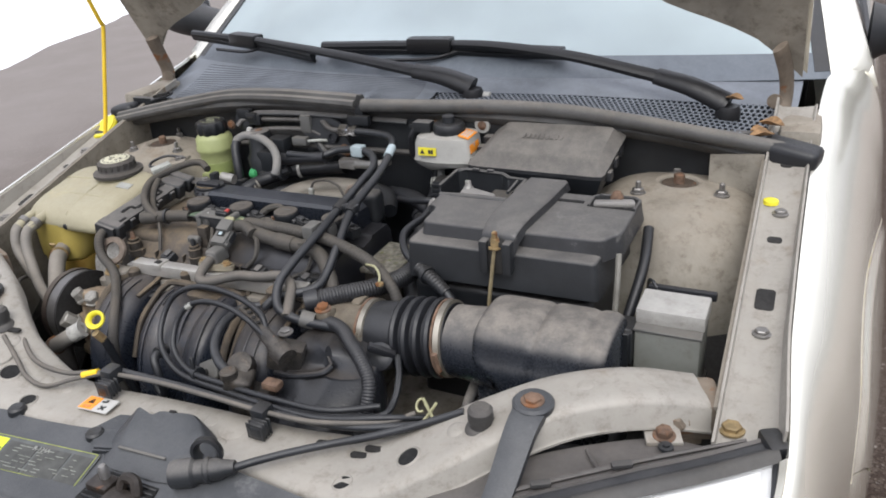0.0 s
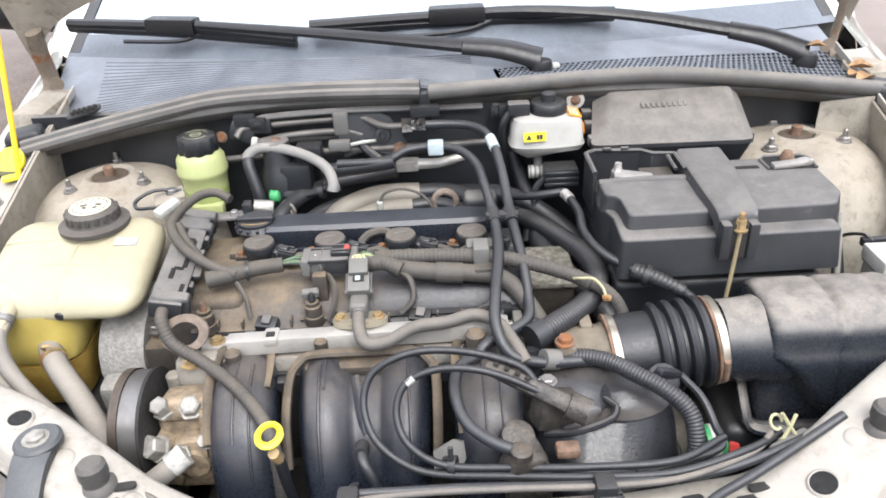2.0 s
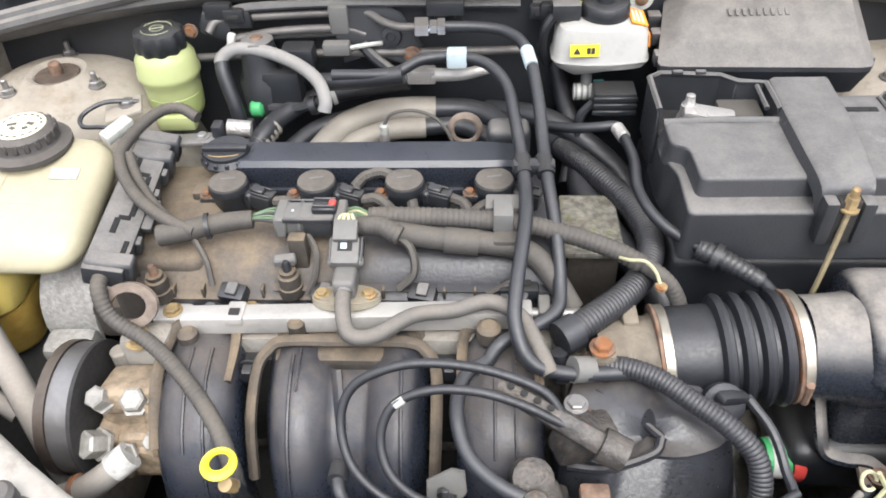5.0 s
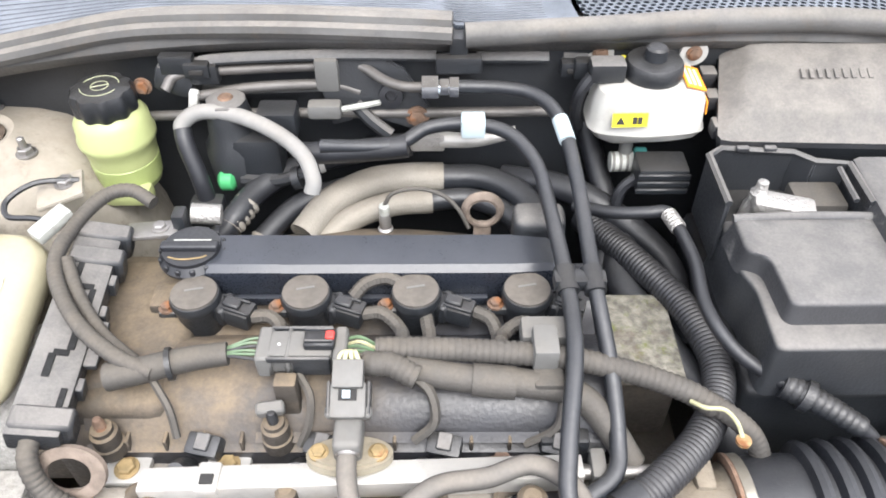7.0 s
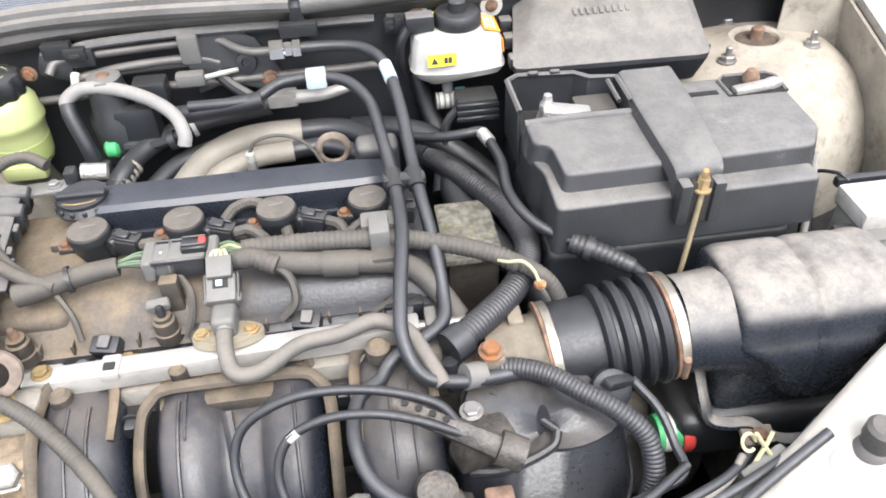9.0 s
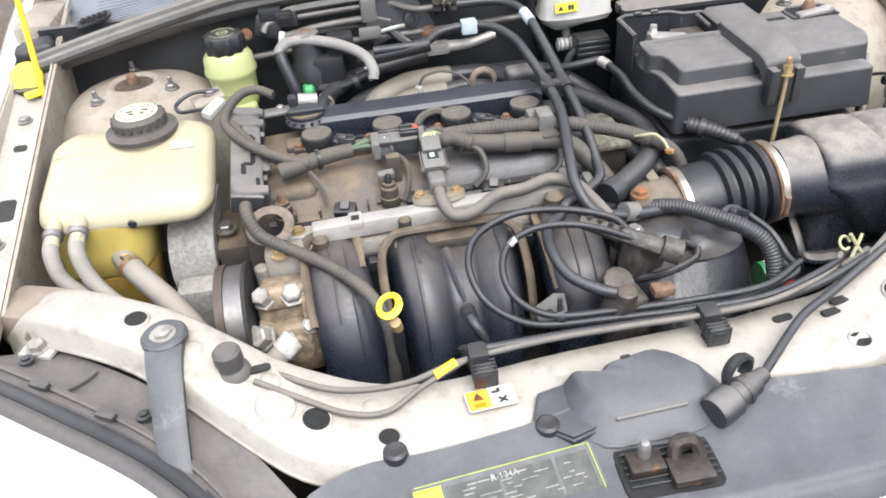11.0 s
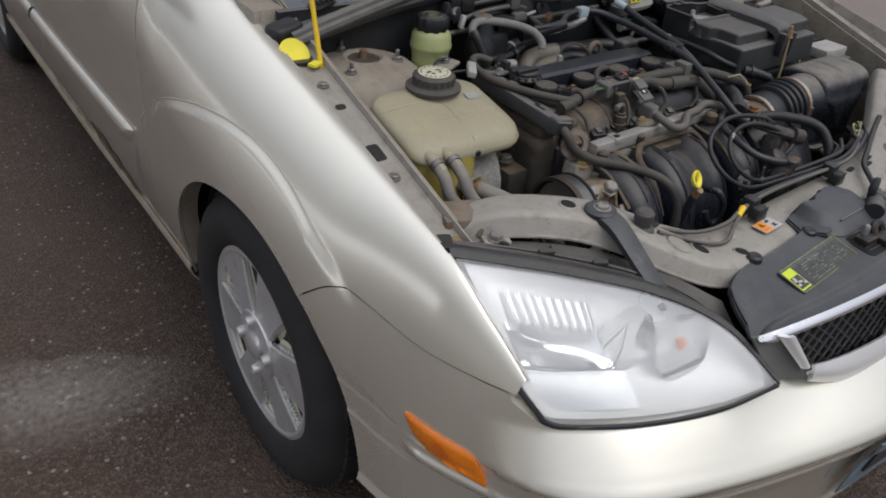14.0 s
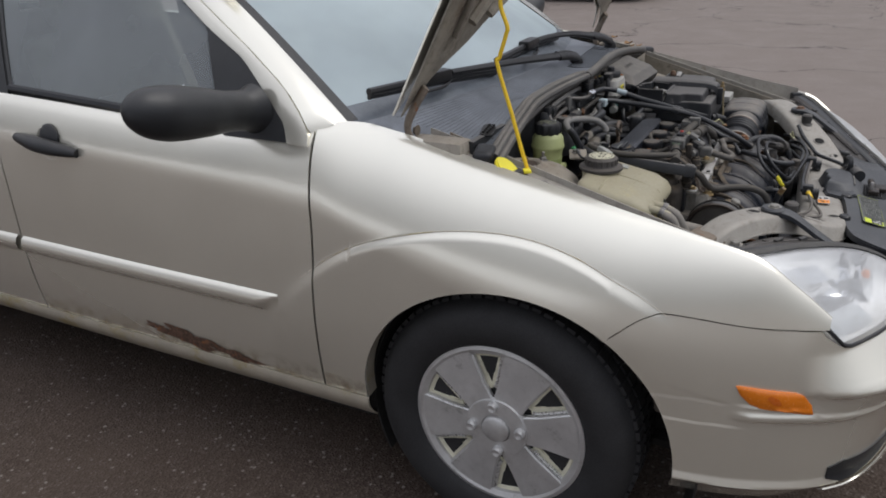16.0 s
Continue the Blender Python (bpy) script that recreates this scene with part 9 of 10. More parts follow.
    for x, y, w, turn in ((-0.502, 0.754, 0.010, 20), (-0.498, 0.746, 0.007, -30), (-0.482, 0.756, 0.009, -15), (-0.484, 0.747, 0.006, 35)):
        part("sticker_mark", box((w, 0.005, 0.0004), (x, y, 0.8744), 0, rot=(0, 0, turn)), LOOM, cap)
    part("tank_neck", lathe([(0.040, 0.822), (0.040, 0.846), (0, 0.846)], (-0.492, 0.752, 0), "z", 28), TANK, t)
    for x in (-0.590, -0.560):
        part("outlet", tube([(x, 0.622, 0.803), (x, 0.600, 0.799), (x, 0.580, 0.792)], 0.009, 12), TANK, t)
        part("outlet_clamp", tube([(x, 0.600, 0.799), (x, 0.591, 0.796)], 0.0118, 14, 0.0045, 0.12), STEEL, t, "spring hose clamp")
    part("tank_plug", cyl(0.006, 0.004, (-0.500, 0.612, 0.790), "-y", 12), BLACK, t)


coolant_tank()
hose("coolant_hose", "grey rubber coolant hose from the tank", [(-0.590, 0.596, 0.797), (-0.591, 0.574, 0.786), (-0.586, 0.562, 0.758), (-0.565, 0.553, 0.735), (-0.530, 0.540, 0.715)], 0.0098, TANK_HOSE)
hose("coolant_hose", "grey rubber coolant hose bending under the tank", [(-0.560, 0.596, 0.797), (-0.560, 0.572, 0.786), (-0.553, 0.558, 0.758), (-0.535, 0.545, 0.733), (-0.50, 0.525, 0.706), (-0.46, 0.51, 0.68)], 0.0098, TANK_HOSE)
hose("radiator_hose", "thick grey rubber radiator hose with a spring clip", [(-0.535, 0.625, 0.742), (-0.505, 0.578, 0.738), (-0.46, 0.530, 0.715), (-0.425, 0.490, 0.680), (-0.41, 0.470, 0.60), (-0.41, 0.47, 0.50)], 0.0145, TANK_HOSE, extra=[("spring_clip", tube([(-0.514, 0.590, 0.7405), (-0.511, 0.586, 0.740)], 0.0165, 16), BRASSY, "thin spring clip"), ("clip_ear", tube([(-0.520, 0.588, 0.756), (-0.516, 0.580, 0.766), (-0.508, 0.584, 0.764)], 0.0022, 6), BRASSY, "")])


def mount():
    t = thing("engine_mount", (-0.45, 0.66, 0.55), "pitted cast aluminium engine mount bracket", "bracket")
    pts = [(-0.442, 0.735, 0.752), (-0.443, 0.690, 0.750), (-0.446, 0.655, 0.742), (-0.450, 0.632, 0.712), (-0.452, 0.625, 0.680)]
    pth = smooth_path(pts, 5)
    part("arm", loft([[p + V(-0.030, 0.004, 0.004), p + V(0.030, 0.004, 0.004), p + V(0.030, 0.006, -0.024), p + V(-0.030, 0.006, -0.024)] for p in pth]), CAST_ROUGH, t)
    part("leg", box((0.056, 0.036, 0.17), (-0.448, 0.618, 0.600), 0.010, 2, rot=(6, 0, 0)), CAST_ROUGH, t)
    part("mount_cup", lathe([(0.055, 0.60), (0.060, 0.66), (0.050, 0.70), (0.02, 0.71), (0, 0.71)], (-0.478, 0.720, 0), "z", 28), RUBBER, t)
    part("mount_bolt", hexbolt((-0.400, 0.650, 0.735), 0.010, 0.010), STEEL, t)
    part("side_plate", box((0.045, 0.10, 0.05), (-0.392, 0.670, 0.700), 0.008), BLACK_B, t)


mount()


def pump():
    t = thing("power_steering_pump", (-0.34, 0.52, 0.60), "grimy power steering pump with a grooved pulley", "pump")
    m = Matrix.Translation((-0.400, 0.512, 0.694)) @ AXES["x"]
    part("pulley", lathe([(0.020, 0.016), (0.048, 0.018), (0.058, 0.010), (0.062, 0.0), (0.0675, 0.0), (0.0675, 0.010), (0.030, 0.014)], m=m, seg=48), mat("dark_brown_pulley", (0.035, 0.026, 0.022), 0.5, 0.3, vary=0.2, dust=0.2), t, "dark dished pulley")
    part("pulley_hub", lathe([(0.0, 0.006), (0.018, 0.006), (0.020, 0.018), (0.0, 0.018)], m=m, seg=24), STEEL, t)
    part("pulley_band", lathe([(0.060, 0.010), (0.0655, 0.0105), (0.0655, 0.031), (0.060, 0.032)], m=m, seg=48), mat("worn_pulley_band", (0.16, 0.155, 0.15), 0.42, 0.7, vary=0.2), t, "worn steel pulley band")
    part("pulley_flange", lathe([(0.058, 0.031), (0.068, 0.032), (0.068, 0.036), (0.03, 0.037)], m=m, seg=48), DARK, t)
    rusty = mat("rusty_pump_casting", (0.22, 0.17, 0.115), 0.75, 0.15, vary=0.45, scale=60, grime=0.85, rust=0.16, bump=0.9, dust=0.35, dust_col=(0.27, 0.22, 0.165))

    part("pump_body", box((0.074, 0.078, 0.112), (-0.322, 0.523, 0.664), 0.016, 3, rot=(-6, 0, 0)), rusty, t, "brown corroded pump body")
    part("pump_top", box((0.062, 0.052, 0.028), (-0.322, 0.512, 0.724), 0.009, 3, rot=(-18, 0, 3)), rusty, t)
    part("pump_face", lathe([(0.034, 0), (0.034, 0.012), (0.030, 0.017), (0.020, 0.019), (0.018, 0.024), (0, 0.025)], (-0.316, 0.488, 0.668), "-y", 24), rusty, t)
    for x, z, w in ((-0.350, 0.690, 0.022), (-0.292, 0.650, 0.020), (-0.345, 0.640, 0.020)):
        part("pump_lobe", box((w, 0.040, w), (x, 0.488, z), 0.007, 3, rot=(0, 20, 0)), rusty, t)
    part("pump_rib", box((0.006, 0.050, 0.060), (-0.300, 0.496, 0.700), 0.002, 2, rot=(-20, 0, 0)), rusty, t)
    for x, y, z, r, h, d in ((-0.346, 0.492, 0.732, 0.0110, 0.016, V(-0.2, -0.4, 0.9)), (-0.312, 0.488, 0.736, 0.0120, 0.012, V(0.05, -0.45, 0.9)), (-0.354, 0.468, 0.694, 0.0135, 0.020, V(-0.35, -0.55, 0.75)), (-0.298, 0.470, 0.700, 0.0085, 0.014, V(0.1, -0.7, 0.7)), (-0.326, 0.460, 0.690, 0.0095, 0.012, V(-0.1, -0.75, 0.65))):
        mm = Matrix.Translation((x, y, z)) @ d.to_track_quat("Z", "Y").to_matrix().to_4x4()
        part("pump_bolt", lathe([(r * 1.25, -0.004), (r * 1.25, 0.0), (r, 0.0005), (r, h - 0.002), (r * 0.8, h), (0, h)], m=mm, seg=6), PALE_BOLT, t, "pale corroded bolt head", angle=25)
    for x, y in ((-0.350, 0.548), (-0.292, 0.538)):
        part("pump_stud", cyl(0.009, 0.050, (x, y, 0.690), seg=12), CAST, t)
        part("stud_nut", hexbolt((x, y - 0.004, 0.700), 0.009, 0.012, "-y"), BRASSY, t)
    part("support_arm", box((0.05, 0.03, 0.05), (-0.318, 0.555, 0.735), 0.008), CAST, t)
    part("support_bolt", hexbolt((-0.322, 0.548, 0.756), 0.011, 0.010), BRASSY, t)
    part("pipe_elbow", tube([(-0.326, 0.452, 0.692), (-0.340, 0.440, 0.684), (-0.362, 0.434, 0.670), (-0.395, 0.432, 0.652), (-0.430, 0.436, 0.632), (-0.46, 0.45, 0.60)], lambda q: 0.0125 + 0.0035 * q, 14), TANK_HOSE, t, "pale dusty pipe elbow")
    part("elbow_end", tube([(-0.318, 0.456, 0.696), (-0.334, 0.445, 0.688)], 0.0145, 14), mat("chalky_hose_end", (0.42, 0.415, 0.39), 0.7, vary=0.25, scale=80, grime=0.5), t, "chalky white end of the elbow")
    part("elbow_clip", tube([(-0.366, 0.434, 0.668), (-0.370, 0.434, 0.666)], 0.0165, 14), RUSTY, t)


pump()


def dipstick():
    t = thing("dipstick", (-0.195, 0.42, 0.60), "yellow ring-handled oil dipstick in its tube", "dipstick")
    c = V(-0.202, 0.404, 0.767)
    ring = [c + V(0.0112 * math.cos(a), 0.006 * math.sin(a) + 0.0035 * math.cos(a), 0.009 * math.sin(a)) for a in span(0, 2 * math.pi, 26)]
    part("ring_handle", tube(ring, 0.0028, 10, n=2, flat=1.7), YELLOW, t, "yellow ring handle")
    part("stopper", tube([c + V(0.004, -0.010, -0.016), c + V(0.006, -0.002, -0.032)], 0.0062, 12), BRASSY, t)
    part("guide_tube", tube([c + V(0.006, -0.002, -0.030), (-0.196, 0.415, 0.68), (-0.194, 0.435, 0.58), (-0.19, 0.45, 0.48)], 0.0065, 10), RUBBER_D, t)


dipstick()


# ---------------------------------------------------------------- hoses, cables and small parts
hose("vacuum_pipe", "long grey rubber pipe curving over the engine", [(-0.052, 0.914, 0.906), (0.008, 0.914, 0.905), (0.045, 0.903, 0.903), (0.066, 0.870, 0.896), (0.076, 0.805, 0.876), (0.080, 0.704, 0.853), (0.088, 0.640, 0.822), (0.091, 0.592, 0.792), (0.086, 0.566, 0.782), (0.062, 0.548, 0.778), (0.034, 0.534, 0.772), (0.020, 0.520, 0.760)], 0.0070, RUBBER_D)
hose("vacuum_pipe", "bent grey rubber pipe with a pale tag", [(-0.165, 0.872, 0.866), (-0.095, 0.870, 0.868), (-0.060, 0.888, 0.876), (-0.020, 0.890, 0.879), (0.018, 0.876, 0.878), (0.042, 0.840, 0.870), (0.050, 0.780, 0.864), (0.057, 0.702, 0.853), (0.058, 0.640, 0.840), (0.048, 0.570, 0.815), (0.046, 0.534, 0.798), (0.060, 0.508, 0.776), (0.095, 0.505, 0.764), (0.150, 0.512, 0.758)], 0.0070, RUBBER_D,
     extra=[("tag", box((0.024, 0.020, 0.020), (-0.016, 0.888, 0.879), 0.003), TAPE, "pale blue paper tag")])
ob = thing("pipe_clip", (0.068, 0.702, 0.848), "black plastic clip joining two pipes", "clip")
part("clip_bridge", box((0.044, 0.016, 0.013), (0.068, 0.703, 0.853), 0.004), BLACK, ob)
part("clip_cup", tube([(0.078, 0.714, 0.856), (0.080, 0.692, 0.850)], 0.0095, 12), BLACK, ob)
part("clip_cup", tube([(0.056, 0.714, 0.856), (0.058, 0.692, 0.850)], 0.0095, 12), BLACK, ob)
ob = thing("pipe_tag", (0.072, 0.845, 0.885), "pale blue tape on a rubber pipe", "tape")
part("tape_wrap", tube([(0.0655, 0.872, 0.8965), (0.0705, 0.846, 0.890)], 0.0078, 14), TAPE, ob)

# the thick corrugated hose down to the throttle
hose("breather_hose", "thick ribbed black breather hose", [(0.105, 0.880, 0.765), (0.125, 0.845, 0.768), (0.150, 0.800, 0.772), (0.180, 0.745, 0.772), (0.194, 0.685, 0.772), (0.185, 0.640, 0.772), (0.160, 0.600, 0.774), (0.125, 0.566, 0.776), (0.094, 0.542, 0.774)], 0.0145, LOOM_BLACK, 0.0045, 14, extra=[("end_collar", tube([(0.105, 0.880, 0.765), (0.113, 0.866, 0.7658)], 0.0168, 14), RUBBER, "smooth end collar")])
ob = thing("hose_fitting", (0.088, 0.537, 0.755), "black plastic hose elbow", "fitting")
part("elbow", tube([(0.105, 0.548, 0.776), (0.088, 0.537, 0.774)], 0.0175, 16), RUBBER, ob)
part("elbow_leg", tube([(0.088, 0.530, 0.765), (0.092, 0.522, 0.735)], 0.009, 10), RUBBER, ob)
hose("coolant_hose", "smooth black hose behind the housing", [(0.150, 0.88, 0.76), (0.135, 0.80, 0.75), (0.165, 0.72, 0.74), (0.205, 0.66, 0.72), (0.22, 0.62, 0.68)], 0.018, RUBBER)
hose("coolant_hose", "black hose under the brake reservoir", [(0.02, 0.93, 0.78), (0.08, 0.90, 0.79), (0.13, 0.87, 0.78), (0.19, 0.83, 0.74), (0.21, 0.78, 0.68)], 0.015, RUBBER)
hose("coolant_hose", "dark hose rising to the bulkhead", [(0.11, 0.96, 0.83), (0.12, 0.92, 0.80), (0.13, 0.87, 0.77), (0.12, 0.82, 0.74)], 0.012, RUBBER)
hose("sensor_lead", "black sleeved lead with a silver tip ending in a plug", [(0.085, 0.845, 0.812), (0.120, 0.825, 0.820), (0.150, 0.818, 0.826), (0.168, 0.818, 0.827), (0.174, 0.801, 0.827), (0.180, 0.752, 0.827), (0.177, 0.695, 0.827), (0.196, 0.657, 0.815), (0.234, 0.634, 0.801)], 0.0062, RUBBER,
     extra=[("silver_tip", tube([(0.170, 0.814, 0.827), (0.1755, 0.793, 0.827)], 0.0078, 12, 0.004, 0.12), FOIL, "crimped foil sleeve"), ("plug", tube([(0.230, 0.636, 0.801), (0.258, 0.620, 0.796), (0.288, 0.604, 0.786)], lambda s: 0.0120 - 0.003 * s, 14, 0.006), BLACK, "black plug"), ("plug_tail", tube([(0.286, 0.605, 0.787), (0.300, 0.600, 0.772), (0.312, 0.604, 0.735), (0.316, 0.612, 0.68)], 0.0068, 10), RUBBER, ""), ("plug_collar", tube([(0.244, 0.628, 0.7985), (0.250, 0.6245, 0.7975)], 0.0140, 14), BLACK, "")], category="cable")
hose("harness_tail", "dusty loom dropping beside the boot", [(0.165, 0.622, 0.800), (0.190, 0.605, 0.792), (0.205, 0.598, 0.775), (0.215, 0.592, 0.745), (0.220, 0.585, 0.70)], 0.0085, LOOM, 0.005, 10, "cable")
hose("bare_lead", "pale twisted lead with a ring end", [(0.150, 0.616, 0.806), (0.158, 0.606, 0.812), (0.172, 0.604, 0.812), (0.182, 0.598, 0.804), (0.186, 0.590, 0.796)], 0.0018, CREAM, 0, 6, "cable", extra=[("ring_end", lathe([(0.006, 0), (0.006, 0.003), (0, 0.003)], (0.187, 0.588, 0.792), "z", 12), BRASSY, "")])

# air conditioning pipes at the back
hose("ac_hose", "thick hose with a tan foil sleeve", [(-0.190, 0.842, 0.775), (-0.165, 0.880, 0.786), (-0.125, 0.908, 0.790), (-0.085, 0.916, 0.791), (-0.046, 0.918, 0.790), (0.0, 0.915, 0.790), (0.036, 0.890, 0.788), (0.055, 0.855, 0.780)], 0.0145, RUBBER_D, extra=[("foil_sleeve", tube([(-0.190, 0.842, 0.775), (-0.165, 0.880, 0.786), (-0.125, 0.908, 0.790), (-0.085, 0.916, 0.791), (-0.046, 0.918, 0.790)], 0.0165, 14), TIN, "tan woven foil sleeve")])
hose("ac_hose", "thinner hose with a tan foil sleeve", [(-0.170, 0.845, 0.765), (-0.140, 0.868, 0.776), (-0.100, 0.885, 0.780), (-0.058, 0.890, 0.780), (-0.015, 0.893, 0.780), (0.025, 0.870, 0.776), (0.045, 0.83, 0.77)], 0.0115, RUBBER_D, extra=[("foil_sleeve", tube([(-0.170, 0.845, 0.765), (-0.140, 0.868, 0.776), (-0.100, 0.885, 0.780), (-0.058, 0.890, 0.780)], 0.0135, 14), TIN, "tan woven foil sleeve")])
hose("heater_hose", "thick black heater hose with a silver crimp", [(-0.285, 0.815, 0.77), (-0.258, 0.842, 0.797), (-0.236, 0.880, 0.806), (-0.195, 0.912, 0.812), (-0.135, 0.928, 0.818), (-0.080, 0.930, 0.826)], 0.0128, RUBBER,
     extra=[("crimp", tube([(-0.262, 0.836, 0.792), (-0.246, 0.864, 0.802)], 0.0142, 14, 0.008, 0.14), TIN, "silver crimp rings"), ("cable_tie", tube([(-0.181, 0.916, 0.8135), (-0.176, 0.918, 0.8145)], 0.0142, 16), PAPER, "pale cable tie")])
hose("heater_hose", "black heater hose beneath", [(-0.255, 0.800, 0.755), (-0.225, 0.850, 0.775), (-0.185, 0.890, 0.785), (-0.10, 0.92, 0.79)], 0.0118, RUBBER, extra=[("crimp", tube([(-0.247, 0.815, 0.762), (-0.232, 0.840, 0.772)], 0.0130, 14, 0.008, 0.14), TIN, "silver crimp rings")])
hose("metal_pipe", "bare silver pipe across the firewall", [(-0.36, 0.945, 0.852), (-0.25, 0.938, 0.860), (-0.10, 0.932, 0.864), (0.0, 0.930, 0.866), (0.075, 0.928, 0.868)], 0.0055, PIPE, 0, 10, "pipe")
hose("metal_pipe", "pale crimped metal pipe end", [(-0.075, 0.922, 0.838), (-0.045, 0.918, 0.840), (-0.010, 0.915, 0.842), (0.030, 0.918, 0.850)], lambda s: 0.0095 - 0.003 * s, ALU, 0, 12, "pipe", extra=[("crimp_block", box((0.036, 0.020, 0.018), (-0.062, 0.920, 0.839), 0.003), FOIL, "crimped coupling")])
hose("heater_pipe", "black ribbed pipe behind the loop", [(-0.190, 0.878, 0.853), (-0.165, 0.876, 0.855), (-0.110, 0.872, 0.862), (-0.08, 0.872, 0.866)], 0.0115, RUBBER)

# pipes and bracket under the cowl
hose("fluid_pipe", "dusty steel pipe under the cowl", [(-0.325, 0.928, 0.895), (-0.312, 0.938, 0.906), (-0.26, 0.944, 0.908), (-0.165, 0.948, 0.910), (-0.130, 0.947, 0.910), (-0.105, 0.928, 0.906), (-0.085, 0.917, 0.905), (-0.060, 0.914, 0.906)], 0.0052, PIPE, 0, 10, "pipe", extra=[("hex_coupling", lathe([(0.0125, 0), (0.0125, 0.016), (0.009, 0.018), (0.009, 0.026), (0.011, 0.027), (0.011, 0.036)], (-0.066, 0.914, 0.906), "x", 6), CHROME, "bright hexagonal coupling"), ("pipe_clip", box((0.024, 0.020, 0.036), (-0.162, 0.944, 0.905), 0.004), GREYP, "grey pipe clip"), ("pipe_clip", box((0.030, 0.016, 0.022), (-0.285, 0.940, 0.908), 0.004), BLACK, "")])
hose("fluid_pipe", "second dusty pipe under the cowl", [(-0.30, 0.935, 0.882), (-0.24, 0.940, 0.890), (-0.16, 0.942, 0.892), (-0.13, 0.94, 0.885)], 0.0055, PIPE, 0, 10, "pipe")


def bracket_plate():
    t = thing("firewall_bracket", (-0.11, 0.945, 0.85), "black pressed bracket on the firewall", "bracket")
    out = [(-0.055, 0.010), (-0.040, 0.040), (0.0, 0.046), (0.030, 0.030), (0.055, -0.010), (0.040, -0.035), (-0.010, -0.020), (-0.045, -0.030)]
    part("plate", plate(out, 0.006, pose(-0.115, 0.940, 0.880, 75), 0.002), BLACK, t)
    part("grommet", lathe([(0.013, 0), (0.012, 0.006), (0.006, 0.007), (0.005, 0.002), (0, 0.002)], m=pose(-0.098, 0.932, 0.886, 75), seg=18), RUBBER, t)
    part("bracket_bolt", hexbolt((-0.072, 0.928, 0.862), 0.009, 0.006, "-y"), RUSTY, t)
    part("link_rod", tube([(-0.135, 0.930, 0.876), (-0.120, 0.922, 0.862), (-0.100, 0.915, 0.848)], 0.007, 8), BLACK_D, t)
    part("small_plug", box((0.034, 0.016, 0.016), (-0.165, 0.918, 0.878), 0.004), GREYP, t)
    part("plug_lead", tube([(-0.148, 0.918, 0.878), (-0.125, 0.922, 0.880), (-0.110, 0.930, 0.878)], 0.003, 6), PAPER_G, t)


bracket_plate()


def purge_valve():
    t = thing("purge_valve", (-0.275, 0.91, 0.80), "dusty black vacuum valve with a grey hose and green plug", "valve")
    bm = lathe([(0.030, 0.800), (0.032, 0.840), (0.026, 0.850), (0.024, 0.870), (0.020, 0.892), (0.010, 0.895), (0, 0.892)], (-0.262, 0.915, 0), "z", 10)
    part("valve_body", bm, BLACK_D, t)
    part("valve_cap", cyl(0.008, 0.004, (-0.262, 0.915, 0.892), seg=12), RUSTY, t)
    part("valve_plug", box((0.040, 0.030, 0.030), (-0.212, 0.912, 0.870), 0.005), BLACK, t)
    part("valve_lower", box((0.050, 0.035, 0.050), (-0.235, 0.905, 0.835), 0.010), BLACK, t)
    part("hose_leg", tube([(-0.286, 0.860, 0.802), (-0.290, 0.866, 0.830), (-0.300, 0.880, 0.862), (-0.303, 0.890, 0.874)], 0.0090, 12), RUBBER, t, "black elbow below the hose")
    part("grey_hose", tube([(-0.3025, 0.886, 0.868), (-0.303, 0.894, 0.878), (-0.285, 0.902, 0.886), (-0.248, 0.898, 0.884), (-0.208, 0.878, 0.878), (-0.180, 0.855, 0.868), (-0.170, 0.838, 0.852), (-0.172, 0.832, 0.840)], 0.0080, 12), mat("pale_grey_hose", (0.19, 0.19, 0.185), 0.65, vary=0.15, dust=0.5, dust_col=(0.29, 0.275, 0.25)), t, "pale grey rubber hose")
    part("hose_end", box((0.034, 0.022, 0.022), (-0.286, 0.858, 0.800), 0.006), BLACK, t)
    part("valve_pipe", tube([(-0.255, 0.888, 0.812), (-0.215, 0.884, 0.814), (-0.175, 0.882, 0.830)], 0.0065, 8), BLACK, t)
    part("pipe_collar", tube([(-0.200, 0.883, 0.817), (-0.192, 0.883, 0.819)], 0.012, 12), BLACK, t)
    part("green_plug", lathe([(0.008, 0), (0.011, 0.003), (0.011, 0.014), (0.007, 0.017), (0, 0.017)], (-0.279, 0.888, 0.811), "x", 16), GREEN, t, "bright green plug")
    part("white_tab", box((0.010, 0.010, 0.026), (-0.300, 0.930, 0.880), 0.003, rot=(0, 14, 0)), PAPER, t)
    part("bracket_ear", box((0.040, 0.022, 0.030), (-0.318, 0.945, 0.898), 0.008, rot=(0, 20, 0)), BLACK_D, t)
    part("ear_bolt", hexbolt((-0.352, 0.940, 0.892), 0.007, 0.006, "-y"), RUSTY, t)


purge_valve()


